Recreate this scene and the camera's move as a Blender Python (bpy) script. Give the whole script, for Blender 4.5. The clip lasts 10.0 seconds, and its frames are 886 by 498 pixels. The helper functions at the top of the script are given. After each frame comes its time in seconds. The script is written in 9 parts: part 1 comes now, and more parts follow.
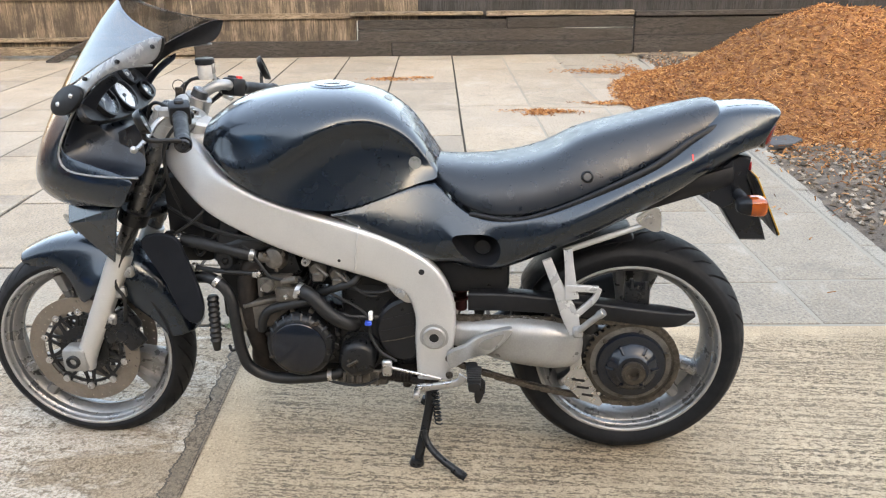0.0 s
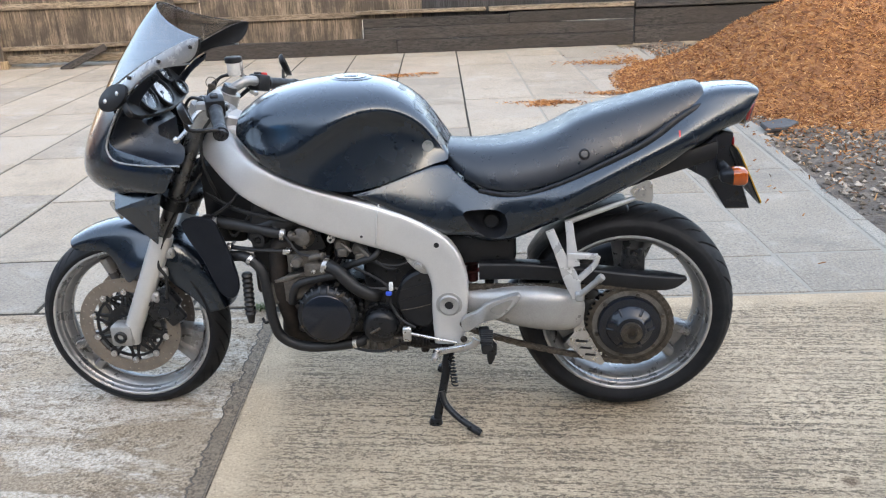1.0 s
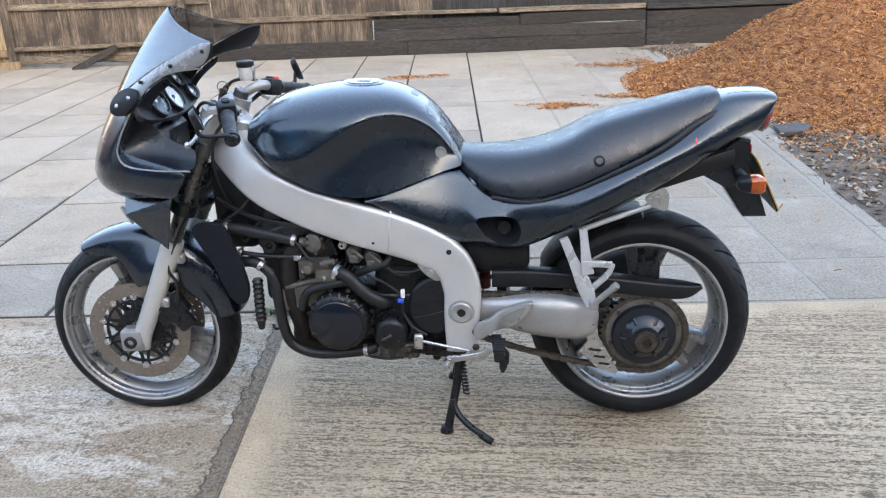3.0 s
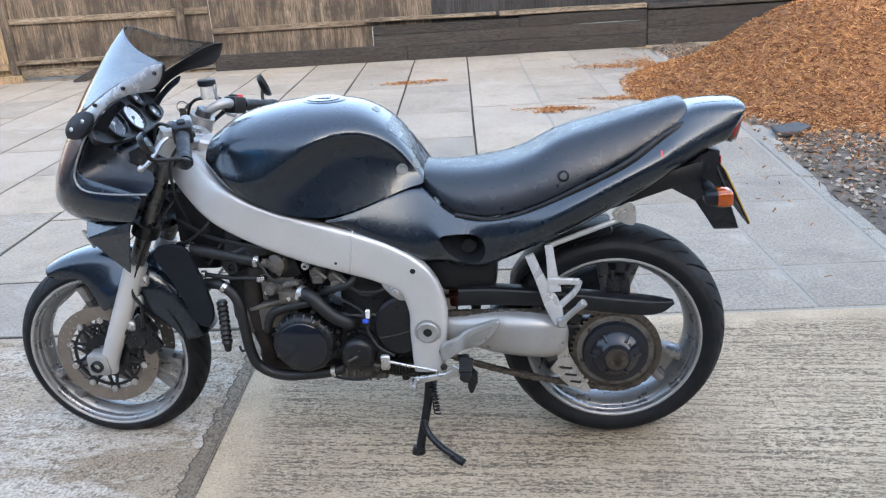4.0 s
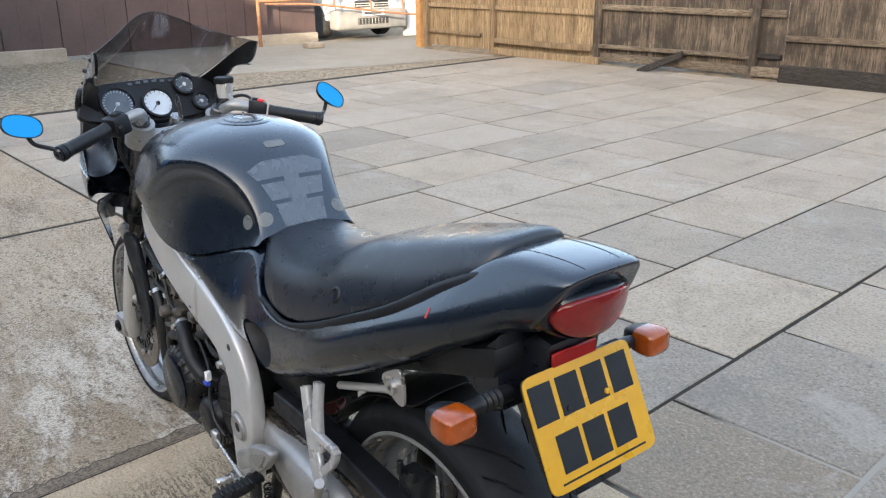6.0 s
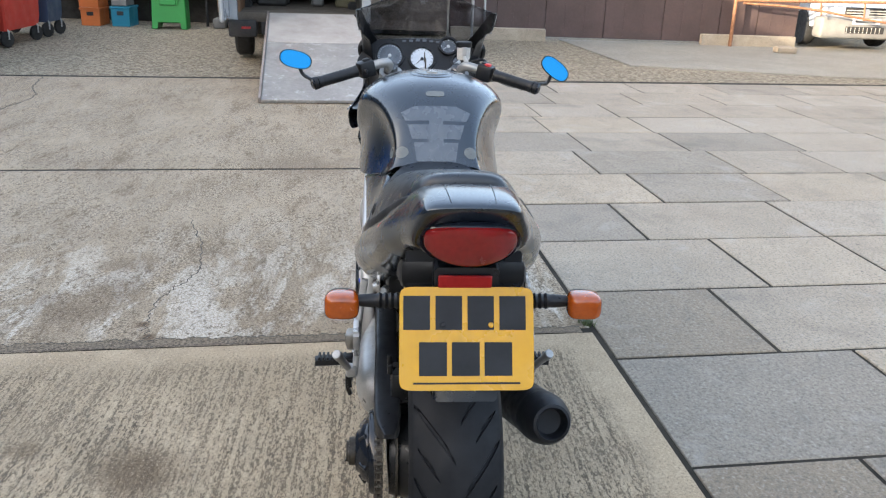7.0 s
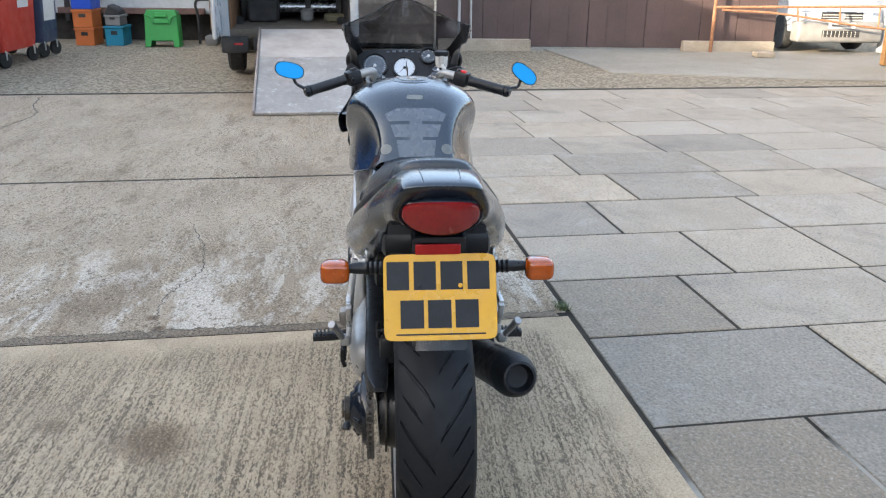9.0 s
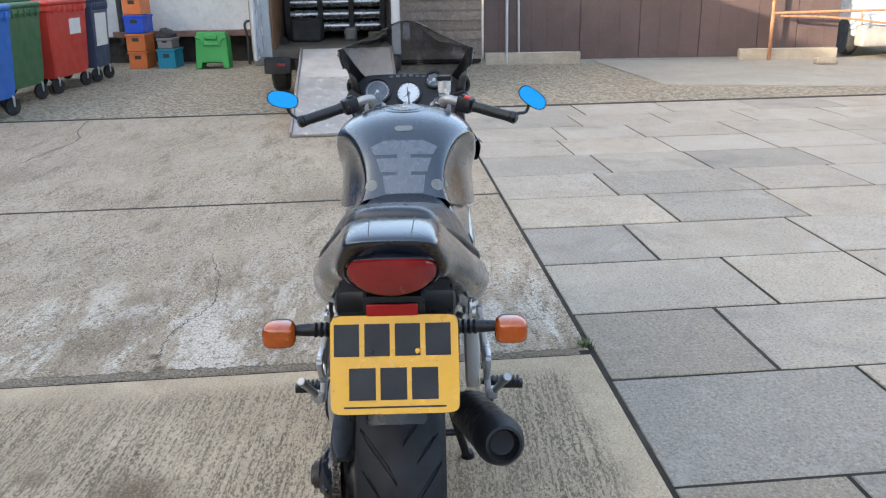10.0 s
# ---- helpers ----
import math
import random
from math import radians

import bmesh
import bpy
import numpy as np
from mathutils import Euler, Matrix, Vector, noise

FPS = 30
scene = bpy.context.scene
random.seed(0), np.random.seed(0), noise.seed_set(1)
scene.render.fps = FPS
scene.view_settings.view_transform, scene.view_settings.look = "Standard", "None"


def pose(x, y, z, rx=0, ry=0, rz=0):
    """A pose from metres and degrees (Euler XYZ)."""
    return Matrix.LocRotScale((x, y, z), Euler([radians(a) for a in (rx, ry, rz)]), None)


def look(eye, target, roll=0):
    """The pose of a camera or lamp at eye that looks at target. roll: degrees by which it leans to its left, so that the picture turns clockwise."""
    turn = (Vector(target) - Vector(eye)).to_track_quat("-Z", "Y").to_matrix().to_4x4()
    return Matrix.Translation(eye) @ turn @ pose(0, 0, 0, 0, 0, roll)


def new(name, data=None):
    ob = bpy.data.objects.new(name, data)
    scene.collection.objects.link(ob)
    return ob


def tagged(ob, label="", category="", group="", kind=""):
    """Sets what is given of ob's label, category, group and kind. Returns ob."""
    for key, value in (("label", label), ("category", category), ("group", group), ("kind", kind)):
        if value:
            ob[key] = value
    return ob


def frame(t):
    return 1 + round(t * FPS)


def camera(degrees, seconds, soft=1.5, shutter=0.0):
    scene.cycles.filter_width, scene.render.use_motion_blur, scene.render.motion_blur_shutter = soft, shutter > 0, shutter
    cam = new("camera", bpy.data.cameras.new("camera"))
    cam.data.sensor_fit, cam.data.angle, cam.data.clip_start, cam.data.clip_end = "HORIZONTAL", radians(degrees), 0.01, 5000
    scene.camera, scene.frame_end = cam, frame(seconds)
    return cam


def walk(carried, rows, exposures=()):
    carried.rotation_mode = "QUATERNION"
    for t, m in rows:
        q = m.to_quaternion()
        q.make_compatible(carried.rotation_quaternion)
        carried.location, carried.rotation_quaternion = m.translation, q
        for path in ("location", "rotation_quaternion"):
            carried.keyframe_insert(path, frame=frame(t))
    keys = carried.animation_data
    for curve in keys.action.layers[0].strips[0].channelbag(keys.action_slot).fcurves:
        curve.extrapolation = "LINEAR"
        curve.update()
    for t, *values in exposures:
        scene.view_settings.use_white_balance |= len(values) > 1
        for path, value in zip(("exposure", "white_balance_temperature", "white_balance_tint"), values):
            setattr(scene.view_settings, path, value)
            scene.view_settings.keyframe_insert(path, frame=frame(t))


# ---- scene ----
cam = camera(56.0, 10.0, 1.2)

PATH = [
    (0, (0.481, -2.108, 1.359), (0.297, -0.243, 0.660), -0.4),
    (0.5, (0.518, -2.302, 1.366), (0.323, -0.440, 0.662), -1.4),
    (1, (0.490, -2.327, 1.376), (0.286, -0.467, 0.671), -2.1),
    (1.5, (0.477, -2.316, 1.379), (0.269, -0.456, 0.673), -1.8),
    (2, (0.473, -2.306, 1.382), (0.259, -0.448, 0.674), -1.5),
    (3.5, (0.487, -2.289, 1.388), (0.259, -0.430, 0.687), -2.3),
    (4, (0.606, -2.225, 1.405), (0.347, -0.369, 0.707), -3.4),
    (4.2, (0.690, -2.149, 1.405), (0.316, -0.311, 0.711), -4.9),
    (4.4, (0.795, -2.011, 1.394), (0.217, -0.221, 0.714), -6.3),
    (4.5, (0.821, -1.954, 1.392), (0.169, -0.184, 0.727), -6.4),
    (4.8, (0.968, -1.750, 1.424), (0.102, -0.070, 0.772), -7.1),
    (5, (1.144, -1.598, 1.396), (0.131, 0.008, 0.768), -7.5),
    (5.2, (1.332, -1.453, 1.372), (0.188, 0.066, 0.751), -5.8),
    (6.3, (1.936, -0.544, 1.362), (0.242, 0.284, 0.693), 0.6),
    (6.5, (2.042, -0.388, 1.334), (0.229, 0.130, 0.666), 0.7),
    (6.7, (2.166, -0.250, 1.327), (0.296, -0.034, 0.651), 0.4),
    (7, (2.315, -0.108, 1.345), (0.439, 0.003, 0.661), 2.1),
    (7.5, (2.501, -0.099, 1.348), (0.618, -0.002, 0.681), 1.7),
    (8, (2.615, -0.109, 1.341), (0.734, 0.038, 0.678), 1.7),
    (8.5, (2.603, -0.093, 1.357), (0.721, 0.066, 0.698), 2.0),
    (9, (2.592, -0.086, 1.365), (0.707, 0.038, 0.708), 0.9),
    (9.5, (2.569, -0.074, 1.381), (0.682, 0.009, 0.725), -0.4),
    (9.8, (2.510, -0.011, 1.407), (0.622, 0.043, 0.749), -0.2),
    (10, (2.386, 0.112, 1.380), (0.488, 0.090, 0.751), -1.0),
]
walk(cam, [(t, look(eye, target, roll)) for t, eye, target, roll in PATH], [(0, 2.88, 7250, 12), (0.5, 2.78, 6800, 12), (1.0, 2.71, 6550, 12), (2.0, 2.70, 6150, 12), (3.5, 2.70, 6100, 12), (4.0, 2.69, 6050, 12), (4.5, 2.50, 6050, 11), (5.0, 2.18, 6150, 10), (6.5, 2.38, 6550, 11), (10, 2.42, 6350, 11)])

# ---- world, sun, exposure ----
SUN_TRAVEL = Vector((-0.56, 0.83, -0.268)).normalized()
world = bpy.data.worlds.new("world")
scene.world = world
world.use_nodes = True
wn = world.node_tree.nodes
sky = wn.new("ShaderNodeTexSky")
sky.sky_type = "NISHITA"
sky.sun_disc = False
sky.sun_elevation = math.asin(-SUN_TRAVEL.z)
sky.sun_rotation = math.atan2(-SUN_TRAVEL.x, -SUN_TRAVEL.y)
sky.air_density, sky.dust_density, sky.ozone_density = 1.0, 6.0, 1.0
world.node_tree.links.new(sky.outputs[0], wn["Background"].inputs[0])
wn["Background"].inputs[1].default_value = 0.12
haze = wn.new("ShaderNodeBackground")
haze.inputs[0].default_value = (0.76, 0.92, 1.14, 1.0)
haze.inputs[1].default_value = 0.17
both = wn.new("ShaderNodeAddShader")
world.node_tree.links.new(wn["Background"].outputs[0], both.inputs[0])
world.node_tree.links.new(haze.outputs[0], both.inputs[1])
world.node_tree.links.new(both.outputs[0], wn["World Output"].inputs[0])
sun = new("sun", bpy.data.lights.new("sun", "SUN"))
sun.data.energy, sun.data.angle, sun.data.color = 3.0, radians(0.6), (1.0, 0.86, 0.66)
sun.matrix_world = look((0, 0, 12), Vector((0, 0, 12)) + SUN_TRAVEL)


# ---- materials ----
def rgba(c):
    return (c[0], c[1], c[2], 1.0)


class Mat:
    """A node material with a few short-hands."""

    def __init__(self, name):
        self.m = bpy.data.materials.new(name)
        self.m.use_nodes = True
        self.t = self.m.node_tree
        self.b = self.t.nodes["Principled BSDF"]
        self.geo = self.t.nodes.new("ShaderNodeNewGeometry")
        self.tc = self.t.nodes.new("ShaderNodeTexCoord")

    def put(self, socket, value):
        if isinstance(value, bpy.types.NodeSocket):
            self.t.links.new(value, socket)
        else:
            socket.default_value = value

    def node(self, kind, **inputs):
        n = self.t.nodes.new(kind)
        for key, value in inputs.items():
            self.put(n.inputs[key.replace("_", " ")], value)
        return n

    def at(self, space="Object", scale=(1, 1, 1), turn=(0, 0, 0)):
        src = self.geo.outputs["Position"] if space == "World" else self.tc.outputs[space]
        n = self.node("ShaderNodeMapping", Vector=src)
        n.inputs["Scale"].default_value = scale
        n.inputs["Rotation"].default_value = turn
        return n.outputs[0]

    def noise(self, vec, scale, detail=5.0, rough=0.6, distort=0.0):
        return self.node("ShaderNodeTexNoise", Vector=vec, Scale=scale, Detail=detail, Roughness=rough, Distortion=distort).outputs[0]

    def voronoi(self, vec, scale, feature="F1", out=0):
        n = self.node("ShaderNodeTexVoronoi", Vector=vec, Scale=scale)
        n.feature = feature
        return n.outputs[out]

    def wave(self, vec, scale, distort=2.0, detail=2.0, direction="X", dscale=1.0):
        n = self.node("ShaderNodeTexWave", Vector=vec, Scale=scale, Distortion=distort, Detail=detail)
        n.inputs["Detail Scale"].default_value = dscale
        n.bands_direction = direction
        return n.outputs[1]

    def span(self, value, a, b, c=0.0, d=1.0):
        n = self.node("ShaderNodeMapRange", Value=value)
        for i, v in enumerate((a, b, c, d)):
            self.put(n.inputs[i + 1], v)
        return n.outputs[0]

    def math(self, op, a, b=0.0):
        n = self.t.nodes.new("ShaderNodeMath")
        n.operation = op
        self.put(n.inputs[0], a)
        self.put(n.inputs[1], b)
        return n.outputs[0]

    def mix(self, fac, a, b, blend="MIX"):
        n = self.t.nodes.new("ShaderNodeMix")
        n.data_type, n.blend_type = "RGBA", blend
        self.put(n.inputs[0], fac)
        self.put(n.inputs[6], rgba(a) if isinstance(a, tuple) else a)
        self.put(n.inputs[7], rgba(b) if isinstance(b, tuple) else b)
        return n.outputs[2]

    def random(self):
        return self.node("ShaderNodeObjectInfo").outputs["Random"]

    def island(self):
        return self.geo.outputs["Random Per Island"]

    def bump(self, height, strength=0.3, distance=0.003, normal=None):
        n = self.node("ShaderNodeBump", Height=height, Strength=strength, Distance=distance)
        if normal is not None:
            self.put(n.inputs["Normal"], normal)
        self.put(self.b.inputs["Normal"], n.outputs[0])
        return n.outputs[0]

    def done(self, colour, rough=0.6, metal=0.0, spec=0.5, coat=0.0, coat_rough=0.1):
        self.put(self.b.inputs["Base Color"], rgba(colour) if isinstance(colour, tuple) else colour)
        self.put(self.b.inputs["Roughness"], rough)
        self.put(self.b.inputs["Metallic"], metal)
        self.put(self.b.inputs["Specular IOR Level"], spec)
        self.put(self.b.inputs["Coat Weight"], coat)
        self.put(self.b.inputs["Coat Roughness"], coat_rough)
        return self.m


def surface(name, dark, light, rough=0.6, metal=0.0, scale=6.0, grain=90.0, bump=0.15, depth=0.001, wear=0.0, wear_colour=(0.3, 0.28, 0.25), vary=0.0, spec=0.5, coat=0.0, coat_rough=0.1, spread=0.15):
    """A plain surface with clouds, grain, wear patches and fine relief."""
    k = Mat(name)
    v = k.at("Object")
    big, fine = k.noise(v, scale, 4), k.noise(v, grain, 3)
    f = k.span(k.math("ADD", k.math("MULTIPLY", big, 0.65), k.math("MULTIPLY", fine, 0.35)), 0.35, 0.65)
    c = k.mix(f, dark, light)
    if vary:
        c = k.mix(k.math("MULTIPLY", k.random(), vary), c, tuple(x * 0.45 for x in dark))
    if wear:
        c = k.mix(k.math("MULTIPLY", k.span(k.noise(v, scale * 3.1, 6, 0.7), 0.56, 0.66), wear), c, wear_colour)
    r = k.span(k.noise(v, scale * 2.3, 4), 0.3, 0.7, max(0.02, rough - spread), min(1.0, rough + spread))
    k.bump(fine, bump, depth)
    return k.done(c, r, metal, spec, coat, coat_rough)


def concrete_material(name, dark, light, ribs=0.0, stones=0.0, tint=0.0, worn=0.0, coarse=92.0, grain=0.7, stains=()):
    """Weathered concrete in world size: blotches, sand grain, tamped ridges and bare aggregate."""
    k = Mat(name)
    v = k.at("World", turn=(0, 0, radians(-6)))
    u = k.node("ShaderNodeSeparateXYZ", Vector=v).outputs[0]
    blot = k.noise(v, 1.1, 6, 0.65, 0.4)
    mid = k.noise(v, 7.0, 6, 0.7)
    sand = k.noise(v, 260.0, 3, 0.7)
    grit = k.noise(v, 120.0, 5, 0.85)
    f = k.span(k.math("ADD", k.math("ADD", k.math("MULTIPLY", blot, 0.40), k.math("MULTIPLY", mid, 0.35)), k.math("MULTIPLY", sand, 0.30)), 0.42, 0.66)
    c = k.mix(f, dark, light)
    height = k.math("MULTIPLY", sand, 0.35)
    if stones:
        bare = k.math("MULTIPLY", k.span(k.noise(v, 2.6, 7, 0.74), 0.36, 0.60), stones)
        chip = k.noise(v, coarse, 5, 0.75)
        c = k.mix(k.math("MULTIPLY", k.span(chip, 0.52, 0.55), bare), c, tuple(x * 0.33 for x in dark))
        c = k.mix(k.math("MULTIPLY", k.span(chip, 0.47, 0.42), bare), c, tuple(min(0.8, x * 1.25) for x in light))
        height = k.math("SUBTRACT", height, k.math("MULTIPLY", chip, stones * 1.5))
    if coarse < 40.0:
        pebble = k.voronoi(v, 40.0, out=1)
        c = k.mix(k.span(pebble, 0.25, 0.75), k.mix(0.75, c, (0.085, 0.062, 0.036)), k.mix(0.6, c, (0.44, 0.37, 0.27)))
    if worn:
        near = k.span(u, -1.9, -0.8, 0.15, 1.1)
        film = k.span(k.noise(k.at("World", (0.55, 1.5, 1.0), (0, 0, radians(-40))), 3.2, 8, 0.74, 0.6), 0.47, 0.56)
        holes = k.span(chip, 0.46, 0.55, 1.0, 0.4)
        c = k.mix(k.math("MULTIPLY", k.math("MULTIPLY", film, holes), k.math("MULTIPLY", near, worn)), c, (0.60, 0.545, 0.465))
        scab = k.span(k.noise(k.at("World", (1.0, 2.2, 1.0), (0, 0, radians(84))), 2.8, 9, 0.8, 0.4), 0.60, 0.65)
        c = k.mix(k.math("MULTIPLY", scab, 0.8), c, (dark[0] * 0.5, dark[1] * 0.48, dark[2] * 0.46))
        dust = k.span(k.noise(k.at("World", (0.8, 3.0, 1.0), (0, 0, radians(-36))), 2.0, 8, 0.78, 0.3), 0.52, 0.62)
        broken = k.span(k.noise(k.at("World", (22.0, 60.0, 1.0), (0, 0, radians(86))), 1.0, 6, 0.8, 0.3), 0.42, 0.54)
        c = k.mix(k.math("MULTIPLY", k.math("MULTIPLY", dust, broken), 1.1 * worn), c, (dark[0] * 0.52, dark[1] * 0.45, dark[2] * 0.37))
        blots = k.math("MULTIPLY", k.span(k.noise(k.at("World", (9.0, 26.0, 1.0), (0, 0, radians(86))), 1.0, 6, 0.78, 0.4), 0.58, 0.63), k.span(k.noise(v, 1.7, 3), 0.42, 0.58))
        pock = k.math("MULTIPLY", k.span(k.noise(v, 34.0, 5, 0.72), 0.545, 0.60), k.span(k.noise(v, 1.3, 5, 0.7), 0.36, 0.56, 0.45, 1.0))
        c = k.mix(k.math("MULTIPLY", pock, 1.1 * worn), c, (dark[0] * 0.42, dark[1] * 0.38, dark[2] * 0.33))
        height = k.math("SUBTRACT", height, pock)
        c = k.mix(k.math("MULTIPLY", blots, worn), c, (dark[0] * 0.5, dark[1] * 0.45, dark[2] * 0.39))
    if ribs:
        turned = radians(-4)
        flecks = k.noise(k.at("World", (42.0, 112.0, 1.0), (0, 0, turned)), 1.0, 6, 0.78, 0.25)
        bands = k.noise(k.at("World", (2.6, 52.0, 1.0), (0, 0, turned)), 1.0, 5, 0.70, 0.12)
        r = k.span(k.math("ADD", k.math("MULTIPLY", flecks, 0.72), k.math("MULTIPLY", bands, 0.42)), 0.538, 0.568)
        patch = k.math("MULTIPLY", k.span(k.noise(v, 2.2, 6, 0.72), 0.30, 0.62, 0.45, 1.0), ribs)
        patch = k.math("MULTIPLY", patch, k.span(k.math("ADD", u, k.math("MULTIPLY", mid, 0.10)), -0.29, -0.19))
        across = k.node("ShaderNodeSeparateXYZ", Vector=v).outputs[1]
        patch = k.math("MULTIPLY", patch, k.span(k.math("ADD", across, k.math("MULTIPLY", mid, 0.10)), 0.635, 0.565))
        c = k.mix(k.math("MULTIPLY", k.math("SUBTRACT", 1.0, r), patch), c, tuple(x * 0.25 for x in dark))
        height = k.math("ADD", height, k.math("MULTIPLY", k.math("MULTIPLY", r, patch), 1.6))
    for x, y, rad, tone in stains:
        off = k.node("ShaderNodeVectorMath")
        off.operation = "SUBTRACT"
        k.put(off.inputs[0], k.geo.outputs["Position"])
        off.inputs[1].default_value = (x, y, 0.0)
        ln = k.node("ShaderNodeVectorMath")
        ln.operation = "LENGTH"
        k.put(ln.inputs[0], off.outputs[0])
        dd = k.math("ADD", k.math("DIVIDE", ln.outputs["Value"], rad), k.math("MULTIPLY", mid, 0.7))
        c = k.mix(k.span(dd, 0.75, 1.35, tone, 0.0), c, (0.115, 0.074, 0.040))
    c = k.mix(k.span(grit, 0.54, 0.61, 0.0, grain), c, tuple(x * 0.36 for x in dark))
    c = k.mix(k.span(grit, 0.46, 0.39, 0.0, grain * 0.75), c, tuple(min(0.75, x * 1.3) for x in light))
    height = k.math("SUBTRACT", height, k.math("MULTIPLY", grit, 0.8))
    spots = k.span(k.voronoi(v, 3.3), 0.02, 0.05)
    c = k.mix(k.math("MULTIPLY", k.math("SUBTRACT", 1.0, spots), 0.8), c, tuple(x * 0.3 for x in dark))
    stain = k.span(k.noise(v, 0.7, 7, 0.72, 0.8), 0.60, 0.72)
    c = k.mix(k.math("MULTIPLY", stain, 0.4), c, tuple(x * 0.5 for x in dark))
    if tint:
        c = k.mix(k.math("MULTIPLY", k.span(k.random(), 0.38, 0.0), tint), c, (0.190, 0.172, 0.146))
        c = k.mix(k.math("MULTIPLY", k.span(k.random(), 0.66, 1.0), tint * 0.8), c, (0.385, 0.335, 0.270))
        # speckle, pits and worn blotches of split stone
        speck = k.noise(v, 78.0, 5, 0.75)
        c = k.mix(k.span(speck, 0.53, 0.60, 0.0, 0.55), c, (0.095, 0.09, 0.082))
        c = k.mix(k.span(speck, 0.44, 0.36, 0.0, 0.4), c, (0.45, 0.43, 0.39))
        pits = k.span(k.voronoi(v, 24.0), 0.07, 0.15)
        c = k.mix(k.math("MULTIPLY", k.math("SUBTRACT", 1.0, pits), k.span(k.noise(v, 3.0, 4), 0.48, 0.6, 0.0, 0.75)), c, (0.09, 0.086, 0.08))
        wide = k.noise(v, 2.4, 6, 0.7, 0.6)
        c = k.mix(k.span(wide, 0.54, 0.68, 0.0, 0.42), c, (0.13, 0.122, 0.108))
        c = k.mix(k.span(wide, 0.44, 0.34, 0.0, 0.35), c, (0.40, 0.372, 0.325))
        height = k.math("SUBTRACT", height, k.math("MULTIPLY", k.math("ADD", speck, k.math("SUBTRACT", 1.0, pits)), 0.8))
    k.bump(height, 0.6, 0.006)
    return k.done(c, k.span(mid, 0.3, 0.7, 0.7, 0.95), 0.0, 0.35)


def wood_material(name, dark, light, axis="Z", grey=0.5, vary=0.8):
    k = Mat(name)
    s = {"Z": (14, 14, 0.9), "X": (0.9, 14, 14)}[axis]
    v = k.at("World", s)
    off = k.node("ShaderNodeVectorMath", )
    off.operation = "ADD"
    k.put(off.inputs[0], v)
    k.put(off.inputs[1], k.node("ShaderNodeCombineXYZ", X=k.math("MULTIPLY", k.random(), 57.0), Y=k.math("MULTIPLY", k.random(), 31.0)).outputs[0])
    v = off.outputs[0]
    grain = k.noise(v, 1.6, 7, 0.72, 1.2)
    fine = k.noise(v, 7.0, 4, 0.7)
    c = k.mix(k.span(grain, 0.32, 0.66), dark, light)
    c = k.mix(k.math("MULTIPLY", k.span(fine, 0.48, 0.62), 0.7), c, tuple(x * 0.3 for x in dark))
    blot = k.noise(k.at("World"), 1.7, 6, 0.7, 0.5)
    streak = k.noise(k.at("World", (9.0, 9.0, 1.1) if axis == "Z" else (1.1, 9.0, 9.0)), 1.0, 6, 0.7, 0.4)
    c = k.mix(k.math("MULTIPLY", k.span(k.math("ADD", k.math("MULTIPLY", blot, 0.5), k.math("MULTIPLY", streak, 0.5)), 0.46, 0.56), grey), c, (0.040, 0.034, 0.030))
    c = k.mix(k.math("MULTIPLY", k.random(), vary * 0.55), c, tuple(x * 0.4 for x in dark))
    k.bump(k.math("ADD", grain, fine), 0.5, 0.004)
    return k.done(c, 0.85, 0.0, 0.25)


def glass_material(name, colour, rough=0.02, alpha=0.25, gloss=0.9, rise=4.0, most=0.5):
    """Thin tinted sheet: part clear, part glossy."""
    k = Mat(name)
    t = k.node("ShaderNodeBsdfTransparent", Color=rgba(colour))
    g = k.node("ShaderNodeBsdfGlossy", Color=(gloss, gloss * 1.03, gloss * 1.06, 1), Roughness=rough)
    f = k.node("ShaderNodeLayerWeight", Blend=0.5)
    s = k.node("ShaderNodeMixShader", Fac=k.math("ADD", k.math("MULTIPLY", k.math("POWER", f.outputs["Facing"], rise), most), alpha))
    k.t.links.new(t.outputs[0], s.inputs[1])
    k.t.links.new(g.outputs[0], s.inputs[2])
    k.t.links.new(s.outputs[0], k.t.nodes["Material Output"].inputs[0])
    return k.m


CONC_RIB = concrete_material("ribbed_concrete", (0.300, 0.228, 0.146), (0.510, 0.405, 0.276), ribs=0.95, stains=((0.40, -0.79, 0.14, 0.75), (0.30, -1.12, 0.06, 0.5), (1.33, -0.41, 0.03, 0.9)))
CONC_WORN = concrete_material("worn_concrete", (0.236, 0.182, 0.122), (0.420, 0.336, 0.238), stones=0.8, worn=0.8, stains=((-0.512, -1.034, 0.040, 0.95), (-0.408, -0.985, 0.040, 0.9), (-0.62, -1.29, 0.15, 0.5), (-0.84, -1.24, 0.17, 0.5), (-1.12, -1.235, 0.16, 0.4), (-0.72, -1.42, 0.14, 0.4), (-2.9, -0.75, 0.4, 0.4), (-3.6, -3.1, 0.35, 0.35)))
CONC_PLAIN = concrete_material("plain_concrete", (0.207, 0.185, 0.152), (0.340, 0.311, 0.259), stones=0.15)
SLAB = concrete_material("slab_stone", (0.272, 0.226, 0.170), (0.400, 0.338, 0.260), tint=0.5, grain=0.4)
SLAB_GREY = concrete_material("grey_slab_stone", (0.212, 0.181, 0.140), (0.325, 0.281, 0.222), tint=0.25, grain=0.45)
SLAB_BUFF = concrete_material("buff_slab_stone", (0.300, 0.245, 0.178), (0.440, 0.366, 0.274), tint=0.25, grain=0.35)
